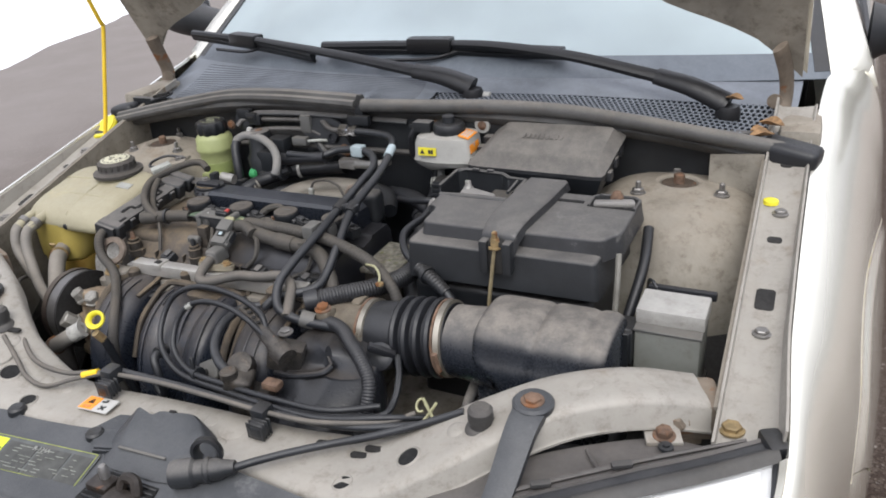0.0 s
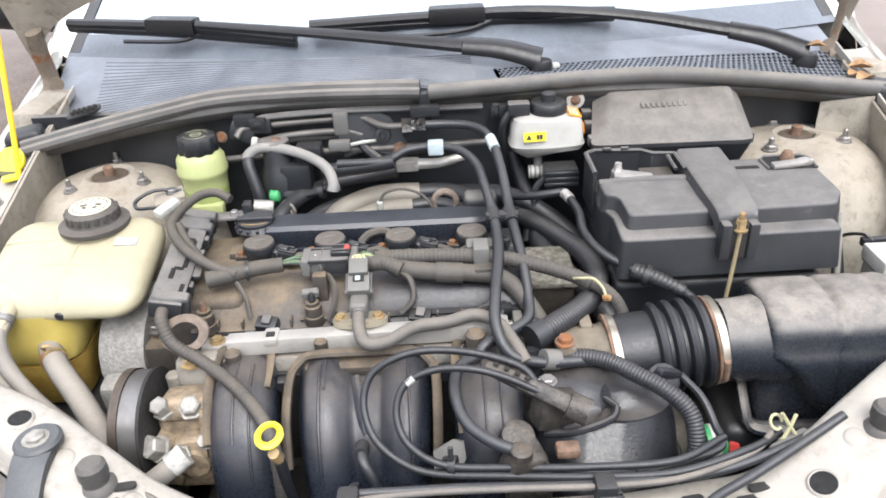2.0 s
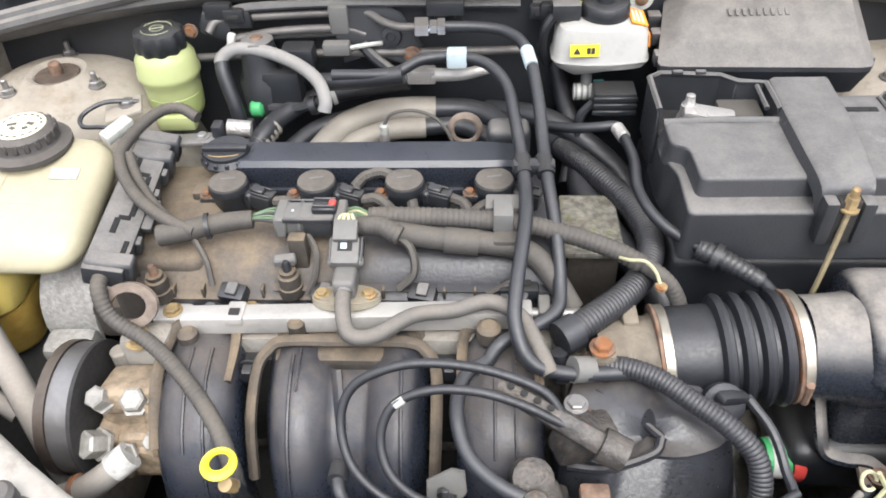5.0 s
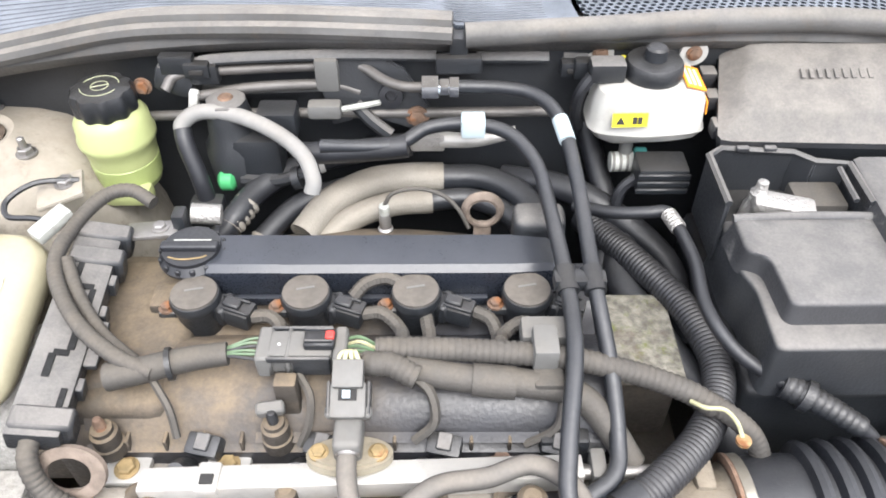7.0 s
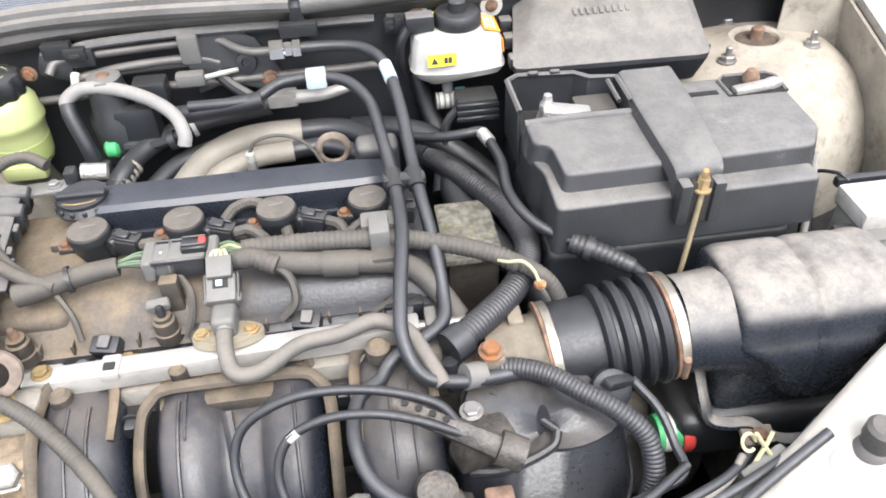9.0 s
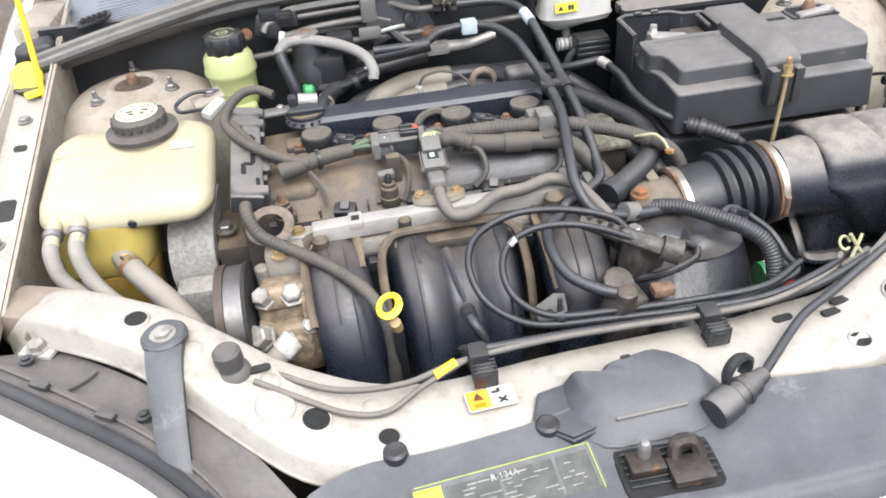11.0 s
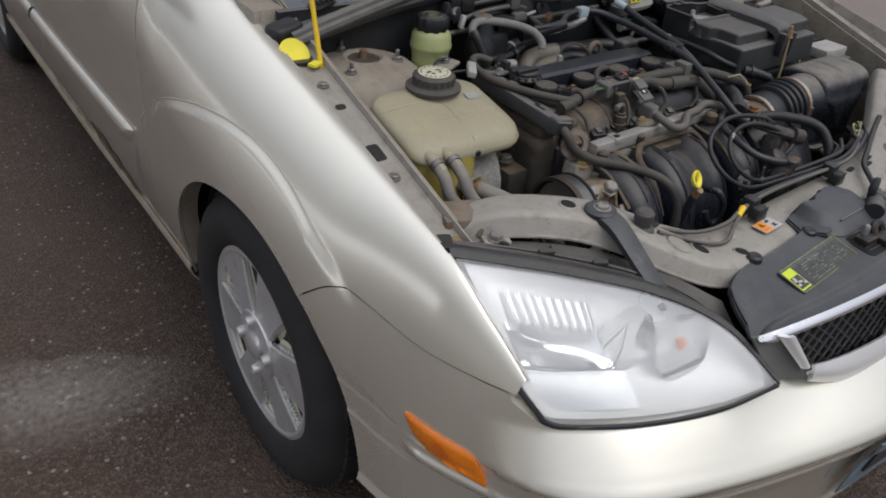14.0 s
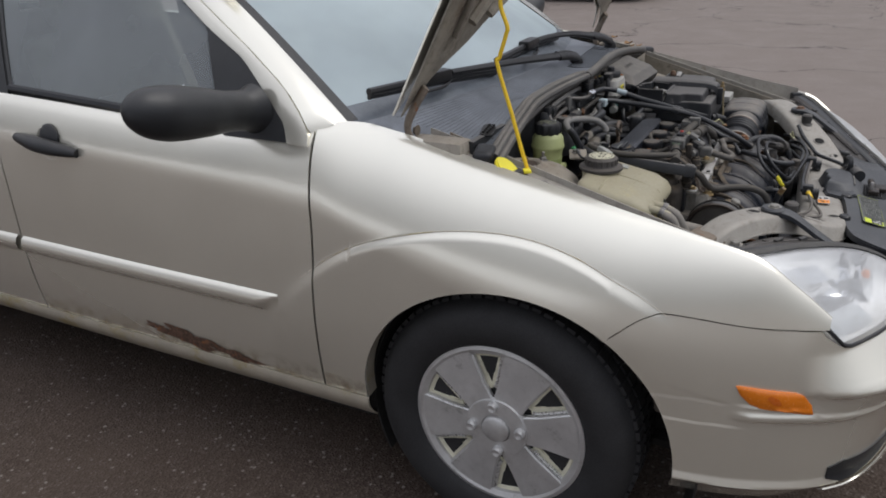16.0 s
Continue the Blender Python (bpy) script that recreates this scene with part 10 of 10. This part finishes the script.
def cable_duct():
    t = thing("cable_duct", (-0.357, 0.68, 0.79), "dusty grey plastic cable duct beside the engine", "cable duct")
    m = pose(-0.356, 0.680, 0.822, 4, 14, 4)
    part("duct", box((0.040, 0.215, 0.024), (0, 0, 0), 0.004, 2), BLACK_D, t).data.transform(m)
    for x, y, w, d in ((0.008, -0.020, 0.006, 0.022), (0.002, -0.034, 0.012, 0.006), (-0.004, -0.046, 0.006, 0.022), (0.010, 0.022, 0.005, 0.020), (0.004, 0.034, 0.012, 0.006), (0.013, -0.076, 0.005, 0.020), (-0.006, 0.052, 0.005, 0.016)):
        o = part("duct_slot", box((w, d, 0.003), (x, y, 0.0118), 0.0006, 1), HOLE, t)
        o.data.transform(m)
    for y in (-0.060, -0.010, 0.012, 0.046):
        o = part("duct_tooth", box((0.006, 0.012, 0.016), (0.0225, y, 0.002), 0.001, 1), BLACK_D, t)
        o.data.transform(m)
    for y in (-0.092, 0.070, 0.100):
        o = part("duct_clip", box((0.046, 0.020, 0.030), (0.004, y, 0.0), 0.003, 1), BLACK_D, t)
        o.data.transform(m)
    o = part("duct_flap", box((0.012, 0.045, 0.006), (0.024, -0.02, 0.006), 0.001, 1), BLACK_D, t)
    o.data.transform(m)


cable_duct()
hose("loom_tail", "dusty ribbed loom hanging from the cable duct", [(-0.352, 0.582, 0.818), (-0.352, 0.562, 0.808), (-0.340, 0.548, 0.785), (-0.305, 0.535, 0.766), (-0.262, 0.498, 0.760), (-0.226, 0.458, 0.750), (-0.208, 0.430, 0.728), (-0.204, 0.418, 0.690), (-0.208, 0.420, 0.62), (-0.21, 0.43, 0.55)], 0.0080, LOOM, 0.005, 12, "cable")
hose("loom_tail", "dusty loom arching behind the duct", [(-0.318, 0.812, 0.845), (-0.340, 0.822, 0.852), (-0.362, 0.812, 0.853), (-0.378, 0.775, 0.850), (-0.378, 0.725, 0.848), (-0.345, 0.672, 0.842), (-0.305, 0.640, 0.835), (-0.272, 0.628, 0.828)], 0.0068, LOOM, 0.005, 12, "cable")
hose("loom_tail", "dusty loom curving down to the cam cover", [(-0.372, 0.735, 0.846), (-0.352, 0.700, 0.838), (-0.325, 0.668, 0.826), (-0.292, 0.645, 0.815)], 0.0062, LOOM, 0.005, 12, "cable")


def strap_tag():
    t = thing("hose_tag", (-0.395, 0.775, 0.84), "pale paper tag on a bracket", "tag")
    part("tag", box((0.016, 0.038, 0.012), (-0.396, 0.772, 0.855), 0.003, rot=(10, 10, -32)), PAPER_G, t)
    t = thing("tower_bracket", (-0.40, 0.83, 0.83), "small painted bracket with a bolt beside the strut tower", "bracket")
    part("plate", box((0.045, 0.040, 0.006), (-0.412, 0.830, 0.846), 0.003, rot=(0, -10, 20)), BAY_DIRTY, t)
    part("bolt", hexbolt((-0.408, 0.836, 0.850), 0.008, 0.006), STEEL, t)
    part("wire_loop", tube([(-0.395, 0.838, 0.852), (-0.430, 0.826, 0.858), (-0.452, 0.808, 0.852), (-0.446, 0.790, 0.848), (-0.420, 0.785, 0.850), (-0.398, 0.780, 0.850)], 0.0028, 6), RUBBER, t)
    t = thing("oil_cap_bracket", (-0.29, 0.80, 0.815), "small steel bracket behind the oil cap", "bracket")
    part("plate", box((0.048, 0.022, 0.005), (-0.318, 0.792, 0.828), 0.002, rot=(0, 0, 6)), STEEL, t)
    part("bolt", hexbolt((-0.310, 0.793, 0.831), 0.006, 0.005), STEEL, t)
    part("foil", tube([(-0.285, 0.812, 0.832), (-0.258, 0.814, 0.828)], 0.010, 10), FOIL, t, "torn foil sleeve")
    part("post", box((0.012, 0.018, 0.050), (-0.292, 0.800, 0.820), 0.003), BLACK, t)


strap_tag()

# cable loops at the front
hose("control_cable", "black control cable looping over the manifold", [(0.085, 0.448, 0.778), (0.066, 0.462, 0.795), (0.020, 0.474, 0.806), (-0.030, 0.476, 0.812), (-0.066, 0.472, 0.808), (-0.096, 0.464, 0.792), (-0.106, 0.446, 0.768), (-0.096, 0.420, 0.742), (-0.068, 0.402, 0.722), (-0.030, 0.392, 0.712), (0.05, 0.380, 0.716), (0.14, 0.368, 0.722), (0.22, 0.366, 0.726), (0.30, 0.388, 0.732), (0.345, 0.420, 0.720)], 0.0043, RUBBER, 0, 10, "cable")
hose("control_cable", "black control cable with a worn pale patch", [(0.095, 0.438, 0.772), (0.050, 0.450, 0.790), (0.010, 0.456, 0.800), (-0.030, 0.456, 0.800), (-0.060, 0.448, 0.788), (-0.070, 0.430, 0.764), (-0.058, 0.408, 0.740), (-0.020, 0.394, 0.722), (0.05, 0.386, 0.722), (0.14, 0.376, 0.728), (0.22, 0.378, 0.730), (0.28, 0.410, 0.728)], 0.0042, RUBBER, 0, 10, "cable", extra=[("worn_patch", tube([(-0.050, 0.4519, 0.7943), (-0.058, 0.4488, 0.7893)], 0.00435, 8), PAPER_G, "scuffed pale patch")])
hose("lower_cable", "grey lead from the throttle sensor", [(0.020, 0.515, 0.768), (0.000, 0.495, 0.770), (-0.006, 0.460, 0.764), (0.004, 0.426, 0.752), (0.030, 0.402, 0.745), (0.062, 0.388, 0.740)], 0.0068, RUBBER_D, 0, 10, "cable")


GREASED = mat("greasy_dusted_metal", (0.042, 0.039, 0.036), 0.45, 0.25, vary=0.5, scale=60, fine=300, bump=0.6, dust=0.40, dust_col=(0.17, 0.15, 0.128), grime=0.8, rust=0.08, bare=0.1)


def solenoids():
    t = thing("throttle_sensor", (0.07, 0.42, 0.66), "corroded grey throttle sensor and plug", "sensor")
    part("sensor_body", box((0.038, 0.036, 0.045), (0.062, 0.398, 0.718), 0.010, 3, rot=(10, 20, 20)), GREASED, t)
    part("sensor_head", lathe([(0.018, 0), (0.020, 0.008), (0.018, 0.022), (0.010, 0.026), (0, 0.026)], m=pose(0.056, 0.420, 0.725, 30, 10, 0), seg=18), GREASED, t)
    part("sensor_cap", cyl(0.012, 0.014, (0.060, 0.386, 0.735), seg=16), GREASED, t)
    part("foot", box((0.05, 0.05, 0.06), (0.070, 0.410, 0.670), 0.010), GREASED, t)
    t = thing("cable_bracket", (0.10, 0.45, 0.72), "perforated grey cable bracket", "bracket")
    a, b = V(0.030, 0.470, 0.792), V(0.115, 0.430, 0.766)
    part("cable_guide", tube([a, a.lerp(b, 0.6), b], lambda s: 0.009 + 0.002 * s, 10, flat=0.7), GREASED, t)
    for k in range(4):
        p = a.lerp(b, 0.12 + 0.13 * k)
        part("guide_hole", cyl(0.0032, 0.0016, tuple(p + V(0, -0.002, 0.0092 + 0.0005 * k)), seg=10, bev=0), DARK, t)
    part("guide_end", tube([b, b + V(0.020, -0.008, -0.006)], 0.015, 12), GREASED, t)
    part("bracket_plate", box((0.050, 0.030, 0.040), (0.105, 0.455, 0.738), 0.006, rot=(0, 15, 20)), GREASED, t)
    part("bracket_bolt", hexbolt((0.098, 0.470, 0.765), 0.008, 0.006), STEEL, t)
    part("bracket_tab", box((0.026, 0.018, 0.012), (0.112, 0.408, 0.722), 0.004), RUSTY, t)
    t = thing("vacuum_block", (0.05, 0.60, 0.76), "black vacuum block with two ports", "connector")
    part("block", box((0.040, 0.024, 0.018), (0.052, 0.606, 0.772), 0.004), BLACK, t)
    for x in (0.044, 0.060):
        part("port", cyl(0.0045, 0.002, (x, 0.606, 0.7805), seg=12, bev=0), DARK, t)


solenoids()
hose("breather_hose", "ribbed grey hose curving round the resonator", [(0.130, 0.520, 0.757), (0.150, 0.514, 0.762), (0.175, 0.500, 0.764), (0.200, 0.478, 0.762), (0.228, 0.456, 0.756), (0.250, 0.436, 0.740), (0.254, 0.415, 0.712), (0.245, 0.400, 0.675), (0.24, 0.39, 0.63)], 0.0100, LOOM_BLACK, 0.004, 12, extra=[("collar", tube([(0.098, 0.508, 0.766), (0.116, 0.514, 0.760)], 0.0125, 12), GREYP, "grey hose collar")])
hose("thin_cable", "thin black cable beside the resonator", [(0.258, 0.500, 0.740), (0.275, 0.470, 0.730), (0.282, 0.440, 0.715), (0.280, 0.412, 0.712), (0.24, 0.395, 0.712), (0.18, 0.376, 0.714)], 0.0045, RUBBER_D, 0, 8, "cable")


def front_wires():
    for pts, r, lb in (
        ([(-0.58, 0.56, 0.70), (-0.52, 0.500, 0.728), (-0.45, 0.455, 0.730), (-0.385, 0.415, 0.724), (-0.335, 0.370, 0.732), (-0.27, 0.336, 0.724), (-0.20, 0.330, 0.722), (-0.14, 0.342, 0.728), (-0.05, 0.352, 0.728), (0.05, 0.352, 0.728), (0.14, 0.350, 0.728), (0.22, 0.356, 0.728), (0.30, 0.385, 0.728), (0.33, 0.41, 0.73)], 0.0035, "grey cable lying along the front panel"),
        ([(-0.35, 0.350, 0.742), (-0.30, 0.328, 0.724), (-0.26, 0.310, 0.714), (-0.22, 0.308, 0.709), (-0.18, 0.326, 0.718), (-0.13, 0.342, 0.730)], 0.0033, "grey cable drooping onto the front panel"),
        ([(-0.13, 0.355, 0.728), (0.0, 0.360, 0.724), (0.14, 0.358, 0.722), (0.26, 0.368, 0.722), (0.36, 0.40, 0.73), (0.42, 0.44, 0.72)], 0.0048, "thicker black loom behind the front panel"),
        ([(0.148, 0.256, 0.712), (0.180, 0.282, 0.716), (0.214, 0.312, 0.716), (0.250, 0.340, 0.716), (0.295, 0.360, 0.724), (0.35, 0.385, 0.738), (0.40, 0.405, 0.756)], 0.0050, "black rubber cable crossing the front panel"),
    ):
        hose("front_cable", lb, pts, r, HOSE_PALE if "grey" in lb else RUBBER_D, 0, 10, "cable")
    t = thing("yellow_tape", (-0.145, 0.340, 0.722), "yellow tape wrapped round a cable", "tape")
    part("wrap", tube([(-0.166, 0.333, 0.7235), (-0.142, 0.3415, 0.7285)], 0.0054, 12), YELLOW_ROD, t)
    for x, y, z in ((-0.118, 0.336, 0.728), (0.140, 0.342, 0.724)):
        t = thing("cable_clip", (x, y, z - 0.03), "black plastic cable clip on the front panel", "clip", "front cable clips")
        part("clip_head", box((0.022, 0.024, 0.026), (x, y + 0.008, z), 0.005), BLACK, t)
        part("clip_base", box((0.024, 0.022, 0.022), (x + 0.004, y - 0.007, z - 0.010), 0.007, 3), BLACK, t)
        for k in range(4):
            part("clip_rib", box((0.0255, 0.0024, 0.0235), (x + 0.004, y - 0.0155 + 0.0055 * k, z - 0.0095), 0.0008, 1), BLACK, t)
    t = thing("cable_tie", (-0.015, 0.395, 0.705), "black cable tie round the loops", "tie")
    part("tie_band", tube([(-0.016, 0.3985, 0.718), (-0.008, 0.3965, 0.7185)], 0.0105, 12), BLACK, t)
    part("tie_tail", box((0.006, 0.004, 0.024), (-0.014, 0.395, 0.735), 0.001, 1), BLACK, t)
    t = thing("fan_plug", (0.12, 0.25, 0.69), "black cylindrical rubber plug with a strap loop", "plug")
    m = Matrix.Translation((0.092, 0.232, 0.710)) @ V(0.62, 0.30, 0.05).to_track_quat("Z", "Y").to_matrix().to_4x4()
    part("plug_body", lathe([(0.0, 0), (0.016, 0.001), (0.0175, 0.005), (0.0175, 0.028), (0.014, 0.032), (0.0130, 0.060), (0.010, 0.066), (0.008, 0.078)], m=m, seg=24), BLACK_D, t)
    part("plug_ring", lathe([(0.0145, 0.042), (0.016, 0.045), (0.0145, 0.049)], m=m, seg=24), BLACK_D, t)
    ring = [V(0.128 + 0.014 * math.cos(a), 0.262 + 0.006 * math.cos(a), 0.732 + 0.018 * math.sin(a)) for a in span(-0.7, math.pi + 0.7, 16)]
    part("strap_loop", tube(ring, 0.004, 6, n=2, flat=1.8), BLACK, t)
    t = thing("cream_clip", (0.336, 0.418, 0.725), "cream plastic clip on a grey plug", "clip")
    ring = [V(0.336 + 0.006 * math.cos(a), 0.416 + 0.005 * math.sin(a), 0.740 + 0.006 * math.sin(a)) for a in span(0, 5.5, 16)]
    part("clip_ring", tube(ring, 0.0017, 6, n=2), CREAM, t)
    part("clip_arm", tube([(0.340, 0.416, 0.752), (0.350, 0.412, 0.736), (0.358, 0.408, 0.724)], 0.0021, 6), CREAM, t)
    part("clip_arm", tube([(0.340, 0.405, 0.721), (0.350, 0.412, 0.736), (0.357, 0.418, 0.748)], 0.0021, 6), CREAM, t)
    part("grey_plug", box((0.052, 0.026, 0.022), (0.352, 0.398, 0.716), 0.005, rot=(0, -6, 24)), GREYP, t)
    t = thing("service_cap", (0.326, 0.536, 0.56), "green and red service cap deep in the bay", "cap")
    part("cap_body", lathe([(0.0, 0), (0.020, 0.001), (0.021, 0.004), (0.021, 0.026), (0.0, 0.026)], (0.306, 0.520, 0.612), "x", 22), GREEN, t)
    part("cap_label", lathe([(0.0212, 0.007), (0.0215, 0.008), (0.0215, 0.018), (0.0212, 0.019)], (0.306, 0.520, 0.612), "x", 22), PAPER, t, "pale wrap-round label")
    part("cap_edge", lathe([(0.0, 0.026), (0.0235, 0.0265), (0.0245, 0.029), (0.0245, 0.037), (0.022, 0.040), (0.0, 0.040)], (0.306, 0.520, 0.612), "x", 22), RED, t, "red cap end")


front_wires()


OLIVE = mat("faded_lime_print", (0.30, 0.34, 0.07), 0.55, vary=0.2, scale=40, grime=0.4)
OLIVE_G = mat("faded_pale_print", (0.20, 0.21, 0.18), 0.55, vary=0.3, scale=60, grime=0.5)
INK_D = mat("faded_black_print", (0.035, 0.038, 0.036), 0.5, vary=0.4, scale=60, dust=0.3, dust_col=(0.15, 0.15, 0.14))
LABEL_D = mat("worn_dark_label", (0.085, 0.09, 0.088), 0.5, vary=0.25, scale=40, grime=0.5)


def label(name, text, w, d, m, material, bars, lab, lime=False):
    t = thing(name, m.translation, lab, "label")
    part("paper", plate(rrect(w, d, min(w, d) * 0.08), 0.0012, m, 0.0002), material, t)
    for x, y, bw, bh, mt in bars:
        part("print_bar", plate(rrect(bw, bh, 0.0004), 0.0006, m @ Matrix.Translation((x, y, 0.0011 if bw > 0.023 else 0.0020 if bw < 0.007 else 0.0016)), 0), mt, t)
    if text:
        for s, x, y, size in text:
            c = bpy.data.curves.new("label_text", "FONT")
            c.body, c.size, c.align_x = s, size, "CENTER"
            c.extrude = 0.0002
            tmp = bpy.data.objects.new("tmp_text", c)
            me = bpy.data.meshes.new_from_object(tmp)
            bpy.data.objects.remove(tmp)
            me.transform(m @ Matrix.Translation((x, y, 0.0018)))
            me.materials.append(PAPER_G)
            o = new("print_text", me)
            o.parent = t
            o.matrix_parent_inverse = t.matrix_basis.inverted()
    return t


m = pose(-0.113, 0.306, 0.7045, -1, 0, 4)
warn = label("warning_label", [], 0.052, 0.028, m, PAPER, [(-0.0128, 0, 0.0235, 0.0255, ORANGE), (0.006, 0.006, 0.007, 0.0032, INK), (0.010, 0.0075, 0.0035, 0.005, INK), (-0.013, -0.0075, 0.012, 0.005, AMBER)], "orange and white warning label on the front panel")
part("warning_mark", plate([(-0.006, -0.004), (0.006, -0.004), (0.001, 0.006), (-0.001, 0.006)], 0.0006, m @ Matrix.Translation((-0.013, 0.003, 0.0011)), 0), INK, warn)
for turn in (40, -40):
    part("fan_mark", plate(rrect(0.012, 0.003, 0.0012), 0.0006, m @ Matrix.Translation((0.012, -0.0055, 0.0011)) @ pose(0, 0, 0, 0, 0, turn), 0), INK, warn)
m = pose(-0.118, 0.203, 0.6930, 12.5, -0.7, 5)
r = random.Random(8)
marks = [(-0.0745 + 0.018 * (r.random() - 0.5), -0.006 + 0.018 * (r.random() - 0.5), 0.0062, 0.0038, PAPER) for k in range(7)]
bars = [(-0.0745, 0.0, 0.026, 0.040, LIME), (-0.0745, -0.006, 0.0225, 0.023, INK_D), (-0.032, -0.003, 0.050, 0.041, INK_D), (0.022, -0.003, 0.050, 0.041, INK_D), (0.067, -0.003, 0.032, 0.041, INK_D)]
for k in range(44):
    bars.append((-0.045 + 0.12 * r.random(), -0.018 + 0.0045 * (k % 8), 0.004 + 0.010 * r.random(), 0.0010, OLIVE_G))
bars += marks + [(0.0, 0.0236, 0.172, 0.0009, OLIVE), (0.0, -0.0236, 0.172, 0.0009, OLIVE), (0.0865, 0.0, 0.0009, 0.047, OLIVE)]
label("refrigerant_label", [("R-134A", 0.0, 0.011, 0.009)], 0.180, 0.050, m, LABEL_D, bars, "worn grey refrigerant label with a lime green block")


def abs_unit():
    t = thing("control_module", (0.592, 0.64, 0.66), "grey control module with a pale corroded top", "control module")
    part("body", box((0.084, 0.070, 0.10), (0.594, 0.645, 0.724), 0.006), mat("greenish_grey_face", (0.185, 0.192, 0.175), 0.6, vary=0.15, grime=0.4, dust=0.3), t, "greenish grey body")
    part("top_block", box((0.088, 0.058, 0.022), (0.594, 0.655, 0.786), 0.004), mat("chalky_aluminium", (0.40, 0.39, 0.365), 0.75, 0.1, vary=0.15, grime=0.35, bump=0.6), t, "chalky aluminium top")
    part("body_seam", box((0.0855, 0.0715, 0.004), (0.594, 0.645, 0.7745), 0.001, 1), GREYP, t)
    part("side_plug", box((0.024, 0.046, 0.050), (0.540, 0.624, 0.748), 0.006), BLACK, t)
    for k in range(2):
        part("plug_rib", box((0.020, 0.004, 0.052), (0.538, 0.598 + 0.012 * k, 0.748), 0.001, 1), BLACK, t)
    part("bracket", box((0.10, 0.10, 0.02), (0.590, 0.63, 0.675), 0.004), BLACK, t)
    part("top_bracket", box((0.090, 0.010, 0.012), (0.598, 0.694, 0.792), 0.003), RUBBER, t, "black strap behind the block")
    part("brake_line", tube([(0.566, 0.690, 0.795), (0.556, 0.700, 0.800), (0.545, 0.735, 0.775), (0.538, 0.78, 0.70)], 0.0024, 6), RUBBER, t)


abs_unit()


def prop_rod():
    t = thing("prop_rod", (-0.64, 0.869, 0.865), "yellow bent bonnet prop rod", "prop rod")
    part("rod", tube([(-0.634, 0.885, 0.868), (-0.640, 0.872, 0.862), (-0.642, 0.866, 0.872), (-0.641, 0.880, 0.915), (-0.640, 0.905, 0.995), (-0.640, 0.934, 1.085), (-0.638, 0.930, 1.100), (-0.637, 0.916, 1.145), (-0.637, 0.914, 1.160), (-0.634, 0.930, 1.210), (-0.630, 0.905, 1.28), (-0.618, 0.915, 1.36)], 0.0042, 10, n=5), YELLOW_ROD, t)
    t = thing("washer_cap", (-0.667, 0.888, 0.850), "yellow washer bottle lid on a black neck", "lid")
    part("neck", lathe([(0.020, 0.835), (0.020, 0.872), (0.023, 0.876), (0, 0.876)], (-0.668, 0.892, 0), "z", 20), BLACK, t)
    m = pose(-0.674, 0.896, 0.874, 38, 4, -12)
    part("lid", plate([(0.026 * math.cos(a), 0.031 * math.sin(a) + (0.006 if math.sin(a) > 0 else 0)) for a in span(0, 2 * math.pi, 30)[:-1]], 0.008, m, 0.003), YELLOW, t, "bright yellow lid")
    part("lid_tab", box((0.022, 0.016, 0.006), (-0.654, 0.862, 0.874), 0.002, rot=(0, 0, 30)), YELLOW, t)
    t = thing("yellow_plug", (0.690, 0.846, 0.865), "small yellow plug in the wing ledge", "plug")
    part("plug_head", lathe([(0.011, 0), (0.010, 0.005), (0.004, 0.007), (0, 0.006)], (0.689, 0.844, ledge_z(0.844) + 0.0135), "z", 16), YELLOW, t)


prop_rod()


def leaves():
    rr = random.Random(2)
    for x, y, z, s in ((0.612, 1.035, 0.958, 0.030), (0.672, 1.0, 0.930, 0.040), (0.662, 0.962, 0.925, 0.036), (0.655, 0.985, 0.925, 0.026)):
        t = thing("dead_leaf", (x, y, z), "curled brown dead leaf on the cowl", "leaf", "dead leaves")
        ang = rr.uniform(0, 6.28)

        def f(u, v):
            w = 0.34 * s * math.sin(math.pi * min(1, u * 0.97 + 0.02)) ** 0.8
            a, b = (u - 0.5) * s, (v - 0.5) * 2 * w
            return V(x + a * math.cos(ang) - b * math.sin(ang), y + a * math.sin(ang) + b * math.cos(ang), z + 0.004 + 2.2 * b * b / s + 0.2 * a * a / s)
        part("blade", sheet(f, 8, 6, 0.0006), LEAF, t)


leaves()


def oxygen_sensor():
    t = thing("oxygen_sensor", (-0.05, 0.83, 0.77), "oxygen sensor with a thin arched lead", "sensor")
    part("sensor_body", lathe([(0.008, 0), (0.008, 0.014), (0.006, 0.016), (0.006, 0.030), (0.004, 0.034), (0, 0.034)], (-0.105, 0.845, 0.768), "z", 10), STEEL, t)
    part("sensor_sleeve", cyl(0.0055, 0.014, (-0.105, 0.845, 0.800), seg=10), PAPER_G, t)
    part("lead", tube([(-0.105, 0.845, 0.812), (-0.095, 0.848, 0.826), (-0.070, 0.850, 0.830), (-0.045, 0.846, 0.824), (-0.030, 0.838, 0.812), (-0.020, 0.830, 0.795)], 0.0022, 8), LOOM, t)


oxygen_sensor()


def relay_block():
    t = thing("connector_block", (0.16, 0.87, 0.80), "black connector block behind the battery box", "connector")
    part("block", box((0.050, 0.034, 0.030), (0.172, 0.872, 0.832), 0.004), BLACK, t)
    for k in range(3):
        part("block_rib", box((0.052, 0.003, 0.006), (0.172, 0.8545, 0.822 + 0.009 * k), 0.001, 1), BLACK, t)
    part("block_lead", tube([(0.150, 0.872, 0.826), (0.135, 0.868, 0.810), (0.132, 0.860, 0.780), (0.140, 0.85, 0.75)], 0.006, 8), RUBBER, t)


relay_block()
